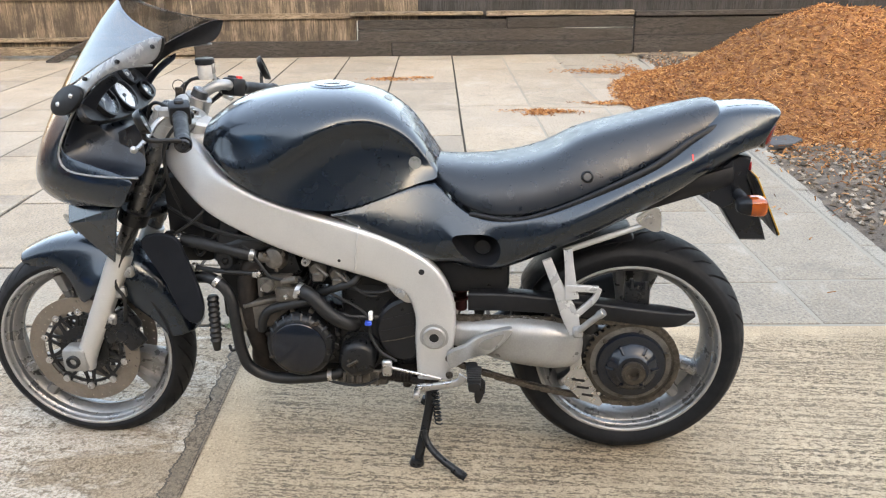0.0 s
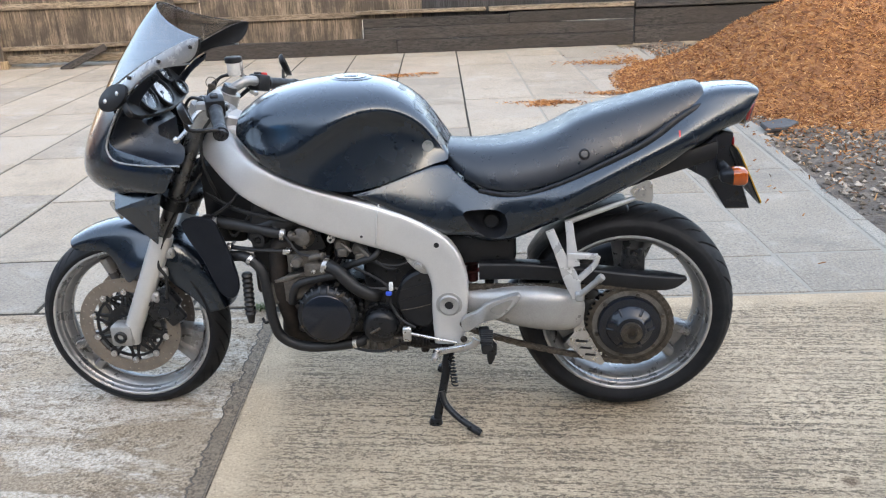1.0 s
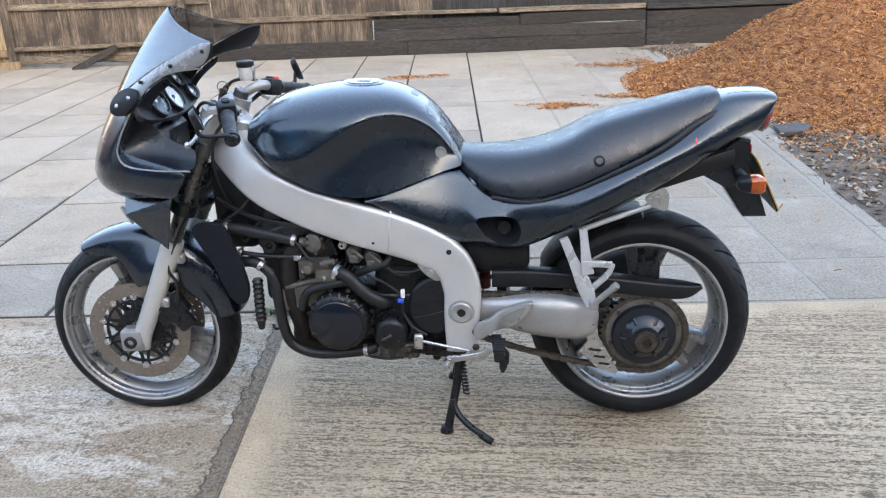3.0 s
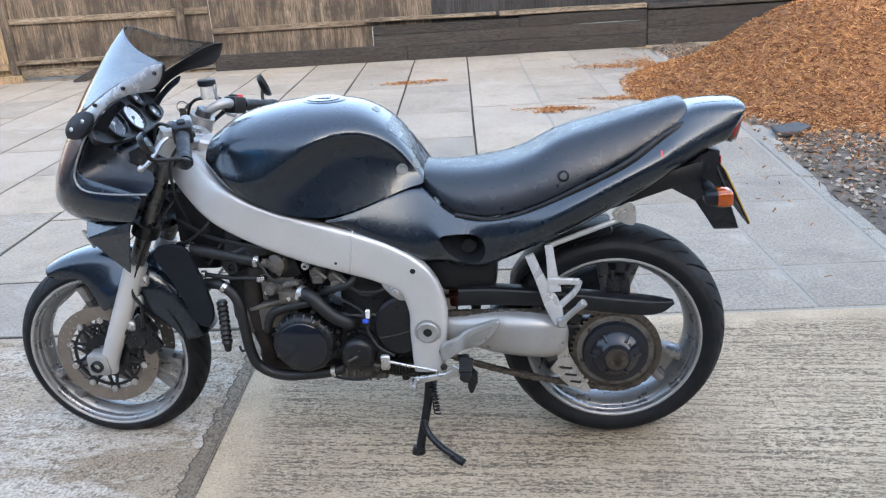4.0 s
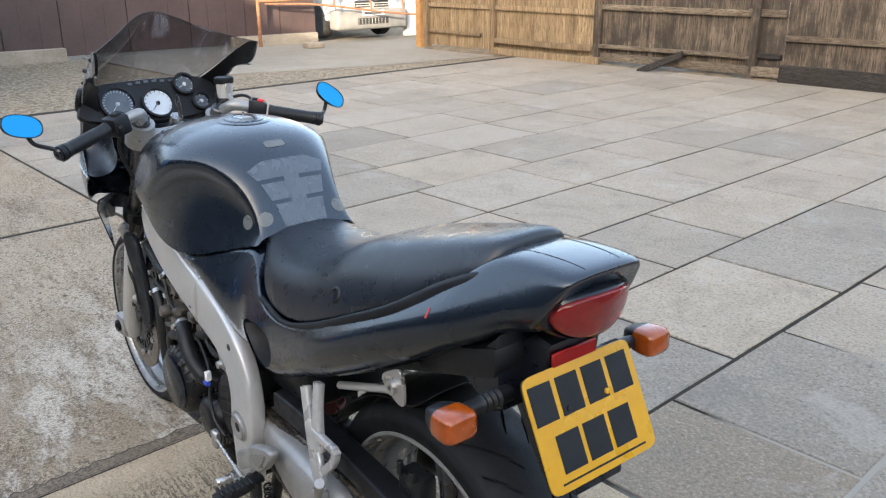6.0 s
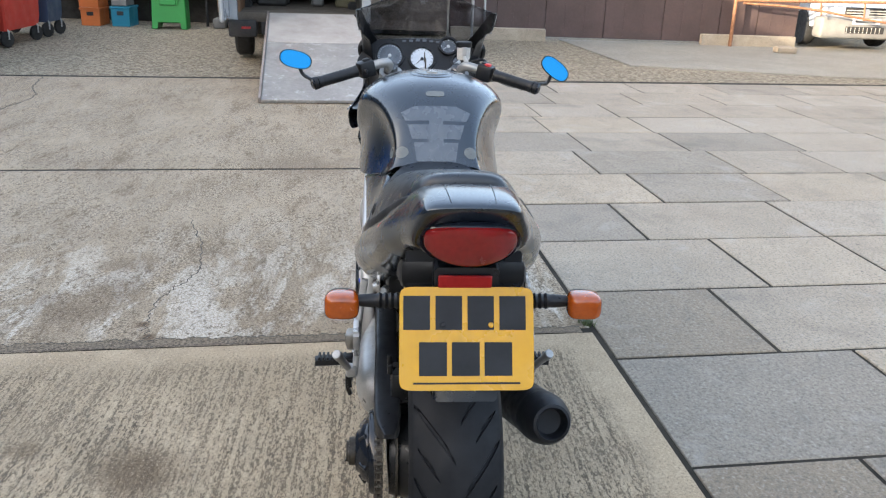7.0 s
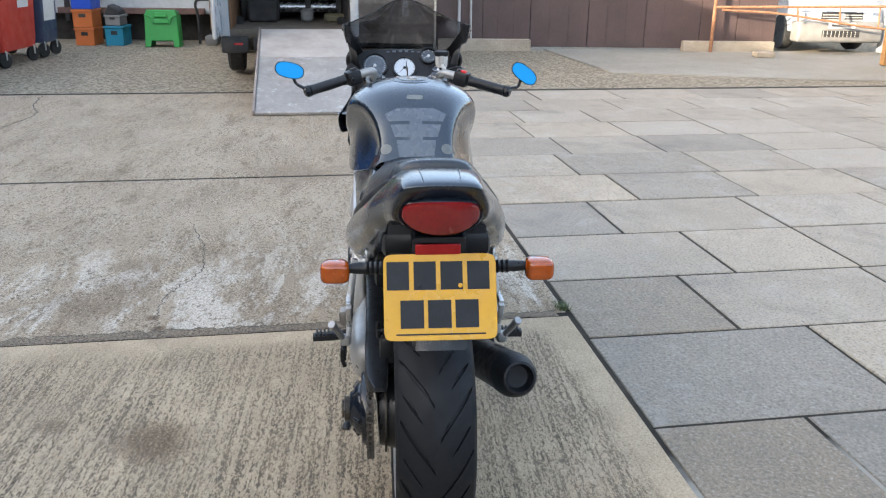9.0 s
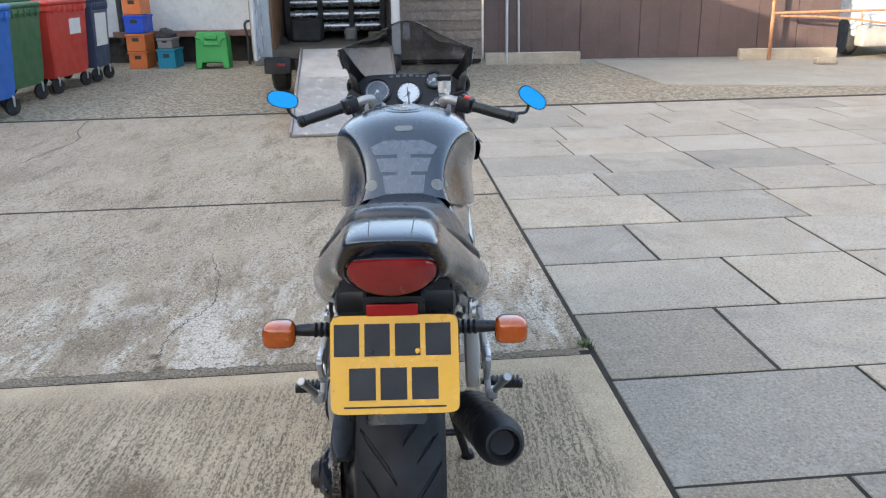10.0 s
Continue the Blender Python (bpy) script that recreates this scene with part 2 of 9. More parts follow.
SLAB_BROWN = concrete_material("brown_slab_stone", (0.180, 0.142, 0.098), (0.290, 0.235, 0.168), tint=0.25, grain=0.5)
GRAVEL = concrete_material("gravelly_tarmac", (0.150, 0.120, 0.080), (0.300, 0.248, 0.172), stones=1.0, coarse=26.0)


def joint_material():
    """Dirt in the joints: dark and mossy over most of the yard, pale dry sand towards the soil bed."""
    k = Mat("joint_dirt")
    v = k.at("World")
    n = k.noise(v, 2.0, 5, 0.7)
    x = k.node("ShaderNodeSeparateXYZ", Vector=v).outputs[0]
    y = k.node("ShaderNodeSeparateXYZ", Vector=v).outputs[1]
    along = k.math("ADD", x, k.math("MULTIPLY", y, 0.1))
    sand = k.span(k.math("ADD", along, k.math("MULTIPLY", n, 0.6)), 0.82, 1.06)
    c = k.mix(sand, k.mix(k.span(n, 0.35, 0.65), (0.016, 0.0142, 0.0115), (0.056, 0.048, 0.037)), (0.27, 0.25, 0.212))
    k.bump(k.noise(v, 120.0, 3), 0.6, 0.003)
    return k.done(c, 0.95, 0.0, 0.2)


JOINT = joint_material()
SOIL = surface("soil", (0.045, 0.034, 0.026), (0.17, 0.135, 0.10), 0.95, scale=9, grain=60, bump=0.9, depth=0.02)
WOOD_OLD = wood_material("weathered_board", (0.062, 0.049, 0.037), (0.235, 0.192, 0.148), "Z", 0.85)
WOOD_PALE = wood_material("pale_board", (0.20, 0.14, 0.08), (0.42, 0.32, 0.20), "Z", 0.2)
WOOD_RAIL = wood_material("weathered_rail", (0.11, 0.085, 0.06), (0.30, 0.25, 0.19), "X", 0.35)
WOOD_DARK = wood_material("dark_sleeper", (0.020, 0.019, 0.020), (0.068, 0.062, 0.058), "X", 0.6)
WOOD_BLACK = wood_material("tarred_board", (0.018, 0.018, 0.02), (0.05, 0.05, 0.055), "Z", 0.3)
WOOD_CLAP = wood_material("clapboard_wood", (0.19, 0.145, 0.115), (0.36, 0.295, 0.245), "X", 0.25)


def chip_material():
    k = Mat("bark_chip")
    ramp = k.node("ShaderNodeValToRGB", Fac=k.island())
    e = ramp.color_ramp.elements
    e[0].position, e[0].color = 0.0, (0.08, 0.028, 0.010, 1)
    e[1].position, e[1].color = 1.0, (0.62, 0.35, 0.145, 1)
    for p, c in ((0.3, (0.22, 0.084, 0.026, 1)), (0.7, (0.43, 0.19, 0.06, 1))):
        e.new(p).color = c
    n = k.noise(k.at("Object"), 120.0, 3)
    k.bump(n, 0.3, 0.002)
    return k.done(k.mix(k.span(n, 0.4, 0.7, 0, 0.4), ramp.outputs[0], (0.12, 0.05, 0.02)), 0.85, 0, 0.3)


CHIP = chip_material()


# ---- mesh helpers ----
def finish(ob, bm, material=None, smooth=False, angle=40.0):
    bm.normal_update()
    me = bpy.data.meshes.new(ob) if isinstance(ob, str) else ob.data
    bm.to_mesh(me)
    bm.free()
    if material:
        me.materials.append(material)
    if smooth:
        me.polygons.foreach_set("use_smooth", [True] * len(me.polygons))
        if angle < 179:
            me.set_sharp_from_angle(angle=radians(angle))
    return me


def part(name, bm, material, parent=None, label="", smooth=True, angle=40.0):
    """Links a bmesh as one mesh object under a thing or under a part."""
    ob = new(name, finish(name, bm, material, smooth, angle))
    if parent is not None:
        ob.parent = parent
    return tagged(ob, label)


def group_base(name, m=None):
    ob = new(name)
    ob.empty_display_size = 0.1
    if m is not None:
        ob.matrix_basis = m
    return ob


def box(bm, lo, hi, bevel=0.0, m=None, seg=1):
    """An upright box between two corners, with rounded edges."""
    vs = bmesh.ops.create_cube(bm, size=1.0)["verts"]
    c, s = (Vector(lo) + Vector(hi)) / 2, Vector(hi) - Vector(lo)
    for v in vs:
        v.co = Vector((v.co.x * s.x, v.co.y * s.y, v.co.z * s.z)) + c
    if bevel:
        es = list({e for v in vs for e in v.link_edges})
        vs = list({v for f in bmesh.ops.bevel(bm, geom=es, offset=bevel, segments=seg, profile=0.5, affect="EDGES")["faces"] for v in f.verts} | {v for v in vs if v.is_valid})
    if m is not None:
        for v in vs:
            v.co = m @ v.co
    return vs


def axes_for(d, side=None):
    d = Vector(d).normalized()
    a = Vector(side) if side is not None else (Vector((0, 0, 1)) if abs(d.z) < 0.9 else Vector((1, 0, 0)))
    a = (a - d * a.dot(d)).normalized()
    return d, a, d.cross(a)


def lathe(bm, profile, at, axis, seg=32, closed=False):
    """Turns a profile of (radius, way along the axis) round an axis through a place."""
    d, a, b = axes_for(axis)
    at = Vector(at)
    rings = []
    for r, h in profile:
        if r < 1e-6:
            rings.append([bm.verts.new(at + d * h)])
        else:
            rings.append([bm.verts.new(at + d * h + (a * math.cos(w) + b * math.sin(w)) * r) for w in (2 * math.pi * i / seg for i in range(seg))])
    pairs = list(zip(rings, rings[1:])) + ([(rings[-1], rings[0])] if closed else [])
    for p, q in pairs:
        for i in range(seg):
            j = (i + 1) % seg
            if len(p) == 1 and len(q) == 1:
                continue
            if len(p) == 1:
                bm.faces.new((p[0], q[i], q[j]))
            elif len(q) == 1:
                bm.faces.new((p[j], p[i], q[0]))
            else:
                bm.faces.new((p[j], p[i], q[i], q[j]))
    return rings


def rod(bm, p, q, r, r2=None, seg=14, bevel=0.15):
    """A closed round bar with softened ends."""
    p, q = Vector(p), Vector(q)
    n = (q - p).length
    r2 = r if r2 is None else r2
    e = min(r, r2) * bevel
    lathe(bm, [(0, 0), (r - e, 0), (r, e), (r2, n - e), (r2 - e, n), (0, n)], p, q - p, seg)


def smooth_path(points, steps=6):
    """A Catmull-Rom line through rows of numbers."""
    pts = np.array(points, float)
    if len(pts) < 3:
        return [tuple(p) for p in pts]
    ext = np.vstack([2 * pts[0] - pts[1], pts, 2 * pts[-1] - pts[-2]])
    out = []
    for i in range(1, len(ext) - 2):
        p0, p1, p2, p3 = ext[i - 1 : i + 3]
        for s in range(steps):
            t = s / steps
            out.append(0.5 * (2 * p1 + (p2 - p0) * t + (2 * p0 - 5 * p1 + 4 * p2 - p3) * t * t + (3 * p1 - p0 - 3 * p2 + p3) * t**3))
    out.append(pts[-1])
    return [tuple(p) for p in out]


def sweep(bm, path, wide, high, power=2.0, seg=14, steps=6, side=(0, 1, 0), caps=True):
    """A bar along a path; its section is a rounded oblong, wide along side and high across it."""
    n = len(path)
    ws = wide if isinstance(wide, (list, tuple)) else [wide] * n
    hs = high if isinstance(high, (list, tuple)) else [high] * n
    rows = smooth_path([(*p, w, h) for p, w, h in zip(path, ws, hs)], steps)
    rings = []
    for i, row in enumerate(rows):
        p = Vector(row[:3])
        d = Vector(rows[min(i + 1, len(rows) - 1)][:3]) - Vector(rows[max(i - 1, 0)][:3])
        d, a, b = axes_for(d, side)
        ring = []
        for j in range(seg):
            w = 2 * math.pi * j / seg
            c, s = math.cos(w), math.sin(w)
            e = 2.0 / power
            ring.append(bm.verts.new(p + a * math.copysign(abs(c) ** e, c) * row[3] / 2 + b * math.copysign(abs(s) ** e, s) * row[4] / 2))
        rings.append(ring)
    for p, q in zip(rings, rings[1:]):
        for i in range(seg):
            j = (i + 1) % seg
            bm.faces.new((p[j], p[i], q[i], q[j]))
    if caps:
        bm.faces.new(rings[0])
        bm.faces.new(rings[-1][::-1])
    return rings


def hose(bm, path, r, seg=10, steps=6):
    """A round hose or cable, with its section carried along without twist."""
    rows = [Vector(p) for p in smooth_path(path, steps)]
    side = None
    rings = []
    for i, p in enumerate(rows):
        d = rows[min(i + 1, len(rows) - 1)] - rows[max(i - 1, 0)]
        d, a, b = axes_for(d, side)
        side = a
        rings.append([bm.verts.new(p + (a * math.cos(w) + b * math.sin(w)) * r) for w in (2 * math.pi * j / seg for j in range(seg))])
    for p, q in zip(rings, rings[1:]):
        for i in range(seg):
            j = (i + 1) % seg
            bm.faces.new((p[j], p[i], q[i], q[j]))
    bm.faces.new(rings[0])
    bm.faces.new(rings[-1][::-1])


def plate(bm, outline, y0, y1, bevel=0.0, axis="y", m=None):
    """A flat piece: an outline of (x, z) given depth along y (or along the named axis)."""
    def place(a, b, h):
        v = {"y": (a, h, b), "x": (h, a, b), "z": (a, b, h)}[axis]
        return m @ Vector(v) if m is not None else Vector(v)

    c = np.mean(np.array(outline), axis=0)
    rings = []
    for h, inset in ((y0, bevel), (y0 + math.copysign(bevel, y1 - y0), 0), (y1 - math.copysign(bevel, y1 - y0), 0), (y1, bevel)) if bevel else ((y0, 0), (y1, 0)):
        ring = []
        for a, b in outline:
            d = np.array([c[0] - a, c[1] - b])
            k = inset / max(1e-6, np.hypot(*d))
            ring.append(bm.verts.new(place(a + d[0] * k, b + d[1] * k, h)))
        rings.append(ring)
    n = len(outline)
    for p, q in zip(rings, rings[1:]):
        for i in range(n):
            j = (i + 1) % n
            bm.faces.new((p[i], p[j], q[j], q[i]))
    bm.faces.new(rings[0][::-1])
    bm.faces.new(rings[-1])
    bmesh.ops.recalc_face_normals(bm, faces=bm.faces[:])


def curve_outline(points, steps=5):
    """A closed smooth outline through a few points."""
    pts = [tuple(p) for p in points]
    n = len(pts)
    long = smooth_path([pts[-2], pts[-1], *pts, pts[0], pts[1]], steps)
    return long[2 * steps : (n + 2) * steps]


def clip_poly(poly, a, b):
    """What of a polygon lies left of the line from a to b."""
    out = []
    side = lambda p: (b[0] - a[0]) * (p[1] - a[1]) - (b[1] - a[1]) * (p[0] - a[0])
    for p, q in zip(poly, poly[1:] + poly[:1]):
        s, t = side(p), side(q)
        if s >= 0:
            out.append(p)
        if (s > 0 > t) or (s < 0 < t):
            k = s / (s - t)
            out.append((p[0] + (q[0] - p[0]) * k, p[1] + (q[1] - p[1]) * k))
    return out


def paving_piece(name, poly, top, thick, gap, chamfer, material, parent):
    """One flag: a polygon drawn in by the gap, with chamfered upper edges."""
    n = len(poly)
    c = np.mean(np.array(poly), axis=0)

    def ring(inset, z):
        out = []
        for i in range(n):
            p0, p1, p2 = (np.array(poly[(i + k) % n]) for k in (-1, 0, 1))
            a, b = p1 - p0, p2 - p1
            a, b = a / (np.hypot(*a) + 1e-9), b / (np.hypot(*b) + 1e-9)
            na, nb = np.array([-a[1], a[0]]), np.array([-b[1], b[0]])
            q = p1 + (na + nb) * inset / (1 + max(-0.5, na @ nb))
            out.append((q[0] - c[0], q[1] - c[1], z))
        return out

    verts = ring(gap, -thick) + ring(gap, -chamfer) + ring(gap + chamfer, 0.0)
    faces = [tuple(range(2 * n, 3 * n))]
    for k in (0, n):
        faces += [(k + i, k + (i + 1) % n, k + n + (i + 1) % n, k + n + i) for i in range(n)]
    me = bpy.data.meshes.new(name)
    me.from_pydata(verts, [], faces)
    me.materials.append(material)
    ob = new(name, me)
    ob.location = (c[0], c[1], top)
    ob.parent = parent
    return ob


YARD = radians(6)


def uv(u, v):
    """From the yard's own grid to the world."""
    return (u * math.cos(YARD) - v * math.sin(YARD), u * math.sin(YARD) + v * math.cos(YARD))


# ---- the ground ----
def sheet(name, poly, z, material, label, category, thick=0.0, cuts=0):
    bm = bmesh.new()
    vs = [bm.verts.new((x, y, z)) for x, y in poly]
    f = bm.faces.new(vs)
    if f.normal.z < 0 or thick == 0:
        bm.normal_update()
        if f.normal.z < 0:
            f.normal_flip()
    if thick:
        r = bmesh.ops.extrude_face_region(bm, geom=[f])
        bmesh.ops.translate(bm, vec=(0, 0, -thick), verts=[v for v in r["geom"] if isinstance(v, bmesh.types.BMVert)])
        bmesh.ops.recalc_face_normals(bm, faces=bm.faces[:])
    return tagged(part(name, bm, material, None, label, False), category=category, kind="structure")


sheet("ground", [(-400, -400), (400, -400), (400, 400), (-400, 400)], -0.03, GRAVEL, "brown gravelly tarmac of the yard", "ground")
BORDER_A, BORDER_B = (-8.04, -0.012), (5.91, 1.201)     # edge between concrete and flags
KERB_A, KERB_B = (2.08, 0.8), (1.80, 8.6)           # edging beside the soil bed


def kerb_x(y):
    """Outer face of the edging at a given y."""
    return 2.13 - 0.036 * (y - 0.8)


def bay(name, u0, u1, material, label):
    poly = [uv(u0, -9), uv(u1, -9), uv(u1, 3), uv(u0, 3)]
    poly = clip_poly(poly, BORDER_B, BORDER_A)
    bm = bmesh.new()
    n = len(poly)
    rings = []
    cx, cy = np.mean(np.array(poly), axis=0)
    for inset, z in ((0.006, -0.12), (0.006, -0.008), (0.014, 0.0)):
        rings.append([bm.verts.new((x + inset * math.copysign(1, cx - x), y + inset * math.copysign(1, cy - y), z)) for x, y in poly])
    for p, q in zip(rings, rings[1:]):
        for i in range(n):
            bm.faces.new((p[i], p[(i + 1) % n], q[(i + 1) % n], q[i]))
    bm.faces.new(rings[-1])
    bmesh.ops.recalc_face_normals(bm, faces=bm.faces[:])
    return tagged(part(name, bm, material, None, label, False), category="concrete", kind="structure")


bay("concrete_bay_ribbed", -0.43, 7.5, CONC_RIB, "tamped ribbed concrete bay under the motorcycle")
bay("concrete_bay_worn", -2.85, -0.45, CONC_WORN, "worn concrete bay with bare aggregate and cracks")
bay("concrete_bay_far", -6.5, -2.87, CONC_WORN, "worn dusty concrete bay before the van")
sheet("joint_bed", clip_poly([uv(-6.6, -9), uv(7.5, -9), uv(7.5, 0.7), uv(2.3, 0.7), uv(2.5, 9.6), uv(-6.6, 9.6)], (2.12 + 0.036 * 9, 0.8 - 9), (2.12 - 0.036 * 9, 0.8 + 9)), -0.003, JOINT, "dark dirt in the paving joints", "ground")
sheet("joint_sand", [uv(0.32, 0.72), uv(1.95, 0.66), uv(2.55, 3.5), uv(2.65, 8.1), uv(0.32, 8.3)], -0.0015, JOINT, "pale dry sand filling the paving joints", "sand", 0.01)
sheet("door_apron", [(-11.4, 2.45), (-8.4, 2.85), (-7.85, 5.3), (-7.7, 7.3), (-11.4, 9.3)], -0.012, CONC_PLAIN, "pale concrete apron before the brown doors", "concrete", 0.03)
JOINT_MORTAR = concrete_material("broken_mortar", (0.125, 0.094, 0.062), (0.245, 0.195, 0.138), stones=0.8)
bm = bmesh.new()
left, right = [], []
for i in range(900):
    v = -3.6 + 4.24 * i / 899
    w = 0.018 + 0.012 * max(0.0, min(1.0, (0.15 - v) / 0.8))
    n1, n2 = noise.fractal((v * 11, 1, 0), 0.6, 2.1, 6), noise.fractal((v * 7, 8, 0), 0.9, 2.0, 4)
    left.append(bm.verts.new((*uv(-0.45 - w * (1.0 + 1.0 * n1), v), 0.0025)))
    right.append(bm.verts.new((*uv(-0.418 + 0.004 * n2, v), 0.0025)))
for a, b, c, d in zip(left, right, right[1:], left[1:]):
    bm.faces.new((a, b, c, d))
rim_a, rim_b = [], []
for i, p in enumerate(left):
    k = 0.0022 + 0.0035 * abs(noise.noise((i * 0.11, 3, 7)))
    rim_a.append(p.co - Vector((k, 0, -0.001)))
    rim_b.append(p.co + Vector((k, 0, 0.001)))
tagged(part("joint_dirt", bm, JOINT_MORTAR, None, "dark broken mortar along a concrete joint"), category="mortar", kind="structure")
CRACK = surface("crack_shadow", (0.05, 0.042, 0.033), (0.10, 0.088, 0.07), 0.95)

bm = bmesh.new()
edge = [(bm.verts.new(p), bm.verts.new(q)) for p, q in zip(rim_a, rim_b)]
for (a, b), (c, d) in zip(edge, edge[1:]):
    bm.faces.new((a, b, d, c))
tagged(part("joint_crack", bm, CRACK, None, "dark jagged edge of the broken joint"), category="crack", kind="structure")
bm = bmesh.new()
edge = [(bm.verts.new((*uv(-0.4262 - k * 0.6, v), 0.0036)), bm.verts.new((*uv(-0.4245 + k * 0.4, v), 0.0036))) for v, k in ((-3.6 + 0.02 * i, 0.002 * abs(noise.noise((i * 0.3, 5, 1)))) for i in range(212))]
for (a, b), (c, d) in zip(edge, edge[1:]):
    bm.faces.new((a, b, d, c))
tagged(part("joint_crack", bm, CRACK, None, "dark straight edge of the broken joint"), category="crack", kind="structure")


def crack(points, w, seed):
    """A thin jagged crack in the concrete."""
    bm = bmesh.new()
    rows = smooth_path(points, 24)
    a, b = [], []
    for i, (x, y) in enumerate(rows):
        k = w * (0.55 + 0.9 * abs(noise.noise((i * 0.35, seed, 0))))
        jx, jy = 0.022 * noise.noise((i * 0.28, seed, 4)), 0.022 * noise.noise((i * 0.28, seed, 9))
        a.append(bm.verts.new((x + jx, y + jy - k, 0.0015)))
        b.append(bm.verts.new((x + jx + k * 0.4, y + jy + k, 0.0015)))
    for p, q, r, s in zip(a, b, b[1:], a[1:]):
        bm.faces.new((p, q, r, s))
    bmesh.ops.recalc_face_normals(bm, faces=bm.faces[:])
    return tagged(part("crack", bm, CRACK, None, "thin jagged crack in the worn concrete"), category="crack", group="cracks", kind="structure")


crack([(-0.395, -0.983), (-0.51, -1.023), (-0.716, -1.038), (-0.829, -1.015), (-1.048, -0.957), (-1.405, -1.024), (-1.783, -1.166)], 0.004, 1)
crack([(-2.86, -8.0), (-2.75, -2.75), (-2.80, -2.37), (-2.93, -1.56), (-2.86, -0.6), (-2.76, 0.45)], 0.007, 2)
crack([(-4.08, -3.31), (-5.0, -3.25), (-5.5, -3.45), (-6.1, -3.6)], 0.010, 3)
crack([(-6.25, -4.6), (-6.3, -3.3), (-6.36, -1.7), (-6.45, 0.3)], 0.015, 4)

GRASS = surface("weed_green", (0.05, 0.075, 0.025), (0.13, 0.15, 0.06), 0.7)
rnd = random.Random(11)


def weed(x, y, z, n, h, label):
    bm = bmesh.new()
    for _ in range(n):
        a, l, lean = rnd.uniform(0, 6.3), rnd.uniform(0.5, 1.0) * h, rnd.uniform(0.2, 1.1)
        bx, by = rnd.gauss(0, 0.012), rnd.gauss(0, 0.012)
        d = Vector((math.cos(a), math.sin(a), 0))
        q = Vector((-math.sin(a), math.cos(a), 0)) * 0.0022
        pts = [Vector((bx, by, 0)) + d * l * lean * t * t + Vector((0, 0, l * t * (1 - 0.35 * lean * t))) for t in (0, 0.5, 1.0)]
        vs = [bm.verts.new(pts[0] - q), bm.verts.new(pts[0] + q), bm.verts.new(pts[1] + q), bm.verts.new(pts[1] - q), bm.verts.new(pts[2])]
        bm.faces.new(vs[:4])
        bm.faces.new((vs[3], vs[2], vs[4]))
    ob = part("weed", bm, GRASS, None, label)
    ob.location = (x, y, z)
    return tagged(ob, category="weed", group="weeds")


weed(-0.56, 0.625, -0.006, 60, 0.045, "small green weed tuft in the concrete joint")
weed(-0.60, 0.622, -0.006, 30, 0.035, "small green weed tuft in the concrete joint")
weed(2.55, 9.0, 0.0, 40, 0.35, "thin green weed at the sleeper foot")

# ---- the soil bed with its edging ----
bm = bmesh.new()
nx, ny = 60, 70
grid = [[None] * (ny + 1) for _ in range(nx + 1)]
for i in range(nx + 1):
    for j in range(ny + 1):
        y = 0.85 + 8.0 * j / ny
        x0 = kerb_x(y)
        x = x0 + 0.02 + (9.0 - x0) * (i / nx) ** 1.5
        grid[i][j] = bm.verts.new((x, y, -0.005 + 0.035 * noise.fractal((x * 3, y * 3, 0), 0.8, 2.0, 4)))
for i in range(nx):
    for j in range(ny):
        bm.faces.new((grid[i][j], grid[i + 1][j], grid[i + 1][j + 1], grid[i][j + 1]))
tagged(part("soil_bed", bm, SOIL, None, "dark crumbly soil bed strewn with bark"), category="soil", kind="structure")
PILE = (3.16, 5.75)


def pile_height(x, y):
    dx, dy = (x - PILE[0]) / 1.62, (y - PILE[1]) / 1.75
    if x > PILE[0]:
        dx *= 0.75
    r = math.hypot(dx, dy)
    if r > 1.25:
        return -0.05
    h = 0.76 * (math.exp(-2.0 * r * r) - 0.075) / 0.925 * 1.02
    return h + 0.05 * noise.fractal((x * 2.2, y * 2.2, 3), 0.8, 2.0, 4) * min(1.0, max(0.0, 1.3 - r))


pile = group_base("bark_pile", pose(PILE[0], PILE[1], 0))
tagged(pile, "tall heap of orange-brown shredded bark mulch", "mulch pile")
bm = bmesh.new()
n = 90
rows = [[bm.verts.new((x - PILE[0], y - PILE[1], pile_height(x, y))) for y in (PILE[1] - 2.5 + 5.0 * j / n for j in range(n + 1))] for x in (PILE[0] - 2.3 + 5.6 * i / n for i in range(n + 1))]
for i in range(n):
    for j in range(n):
        bm.faces.new((rows[i][j], rows[i + 1][j], rows[i + 1][j + 1], rows[i][j + 1]))
part("mound", bm, surface("bark_heap", (0.13, 0.05, 0.018), (0.38, 0.17, 0.055), 0.95, scale=14, grain=45, bump=1.0, depth=0.03), pile)


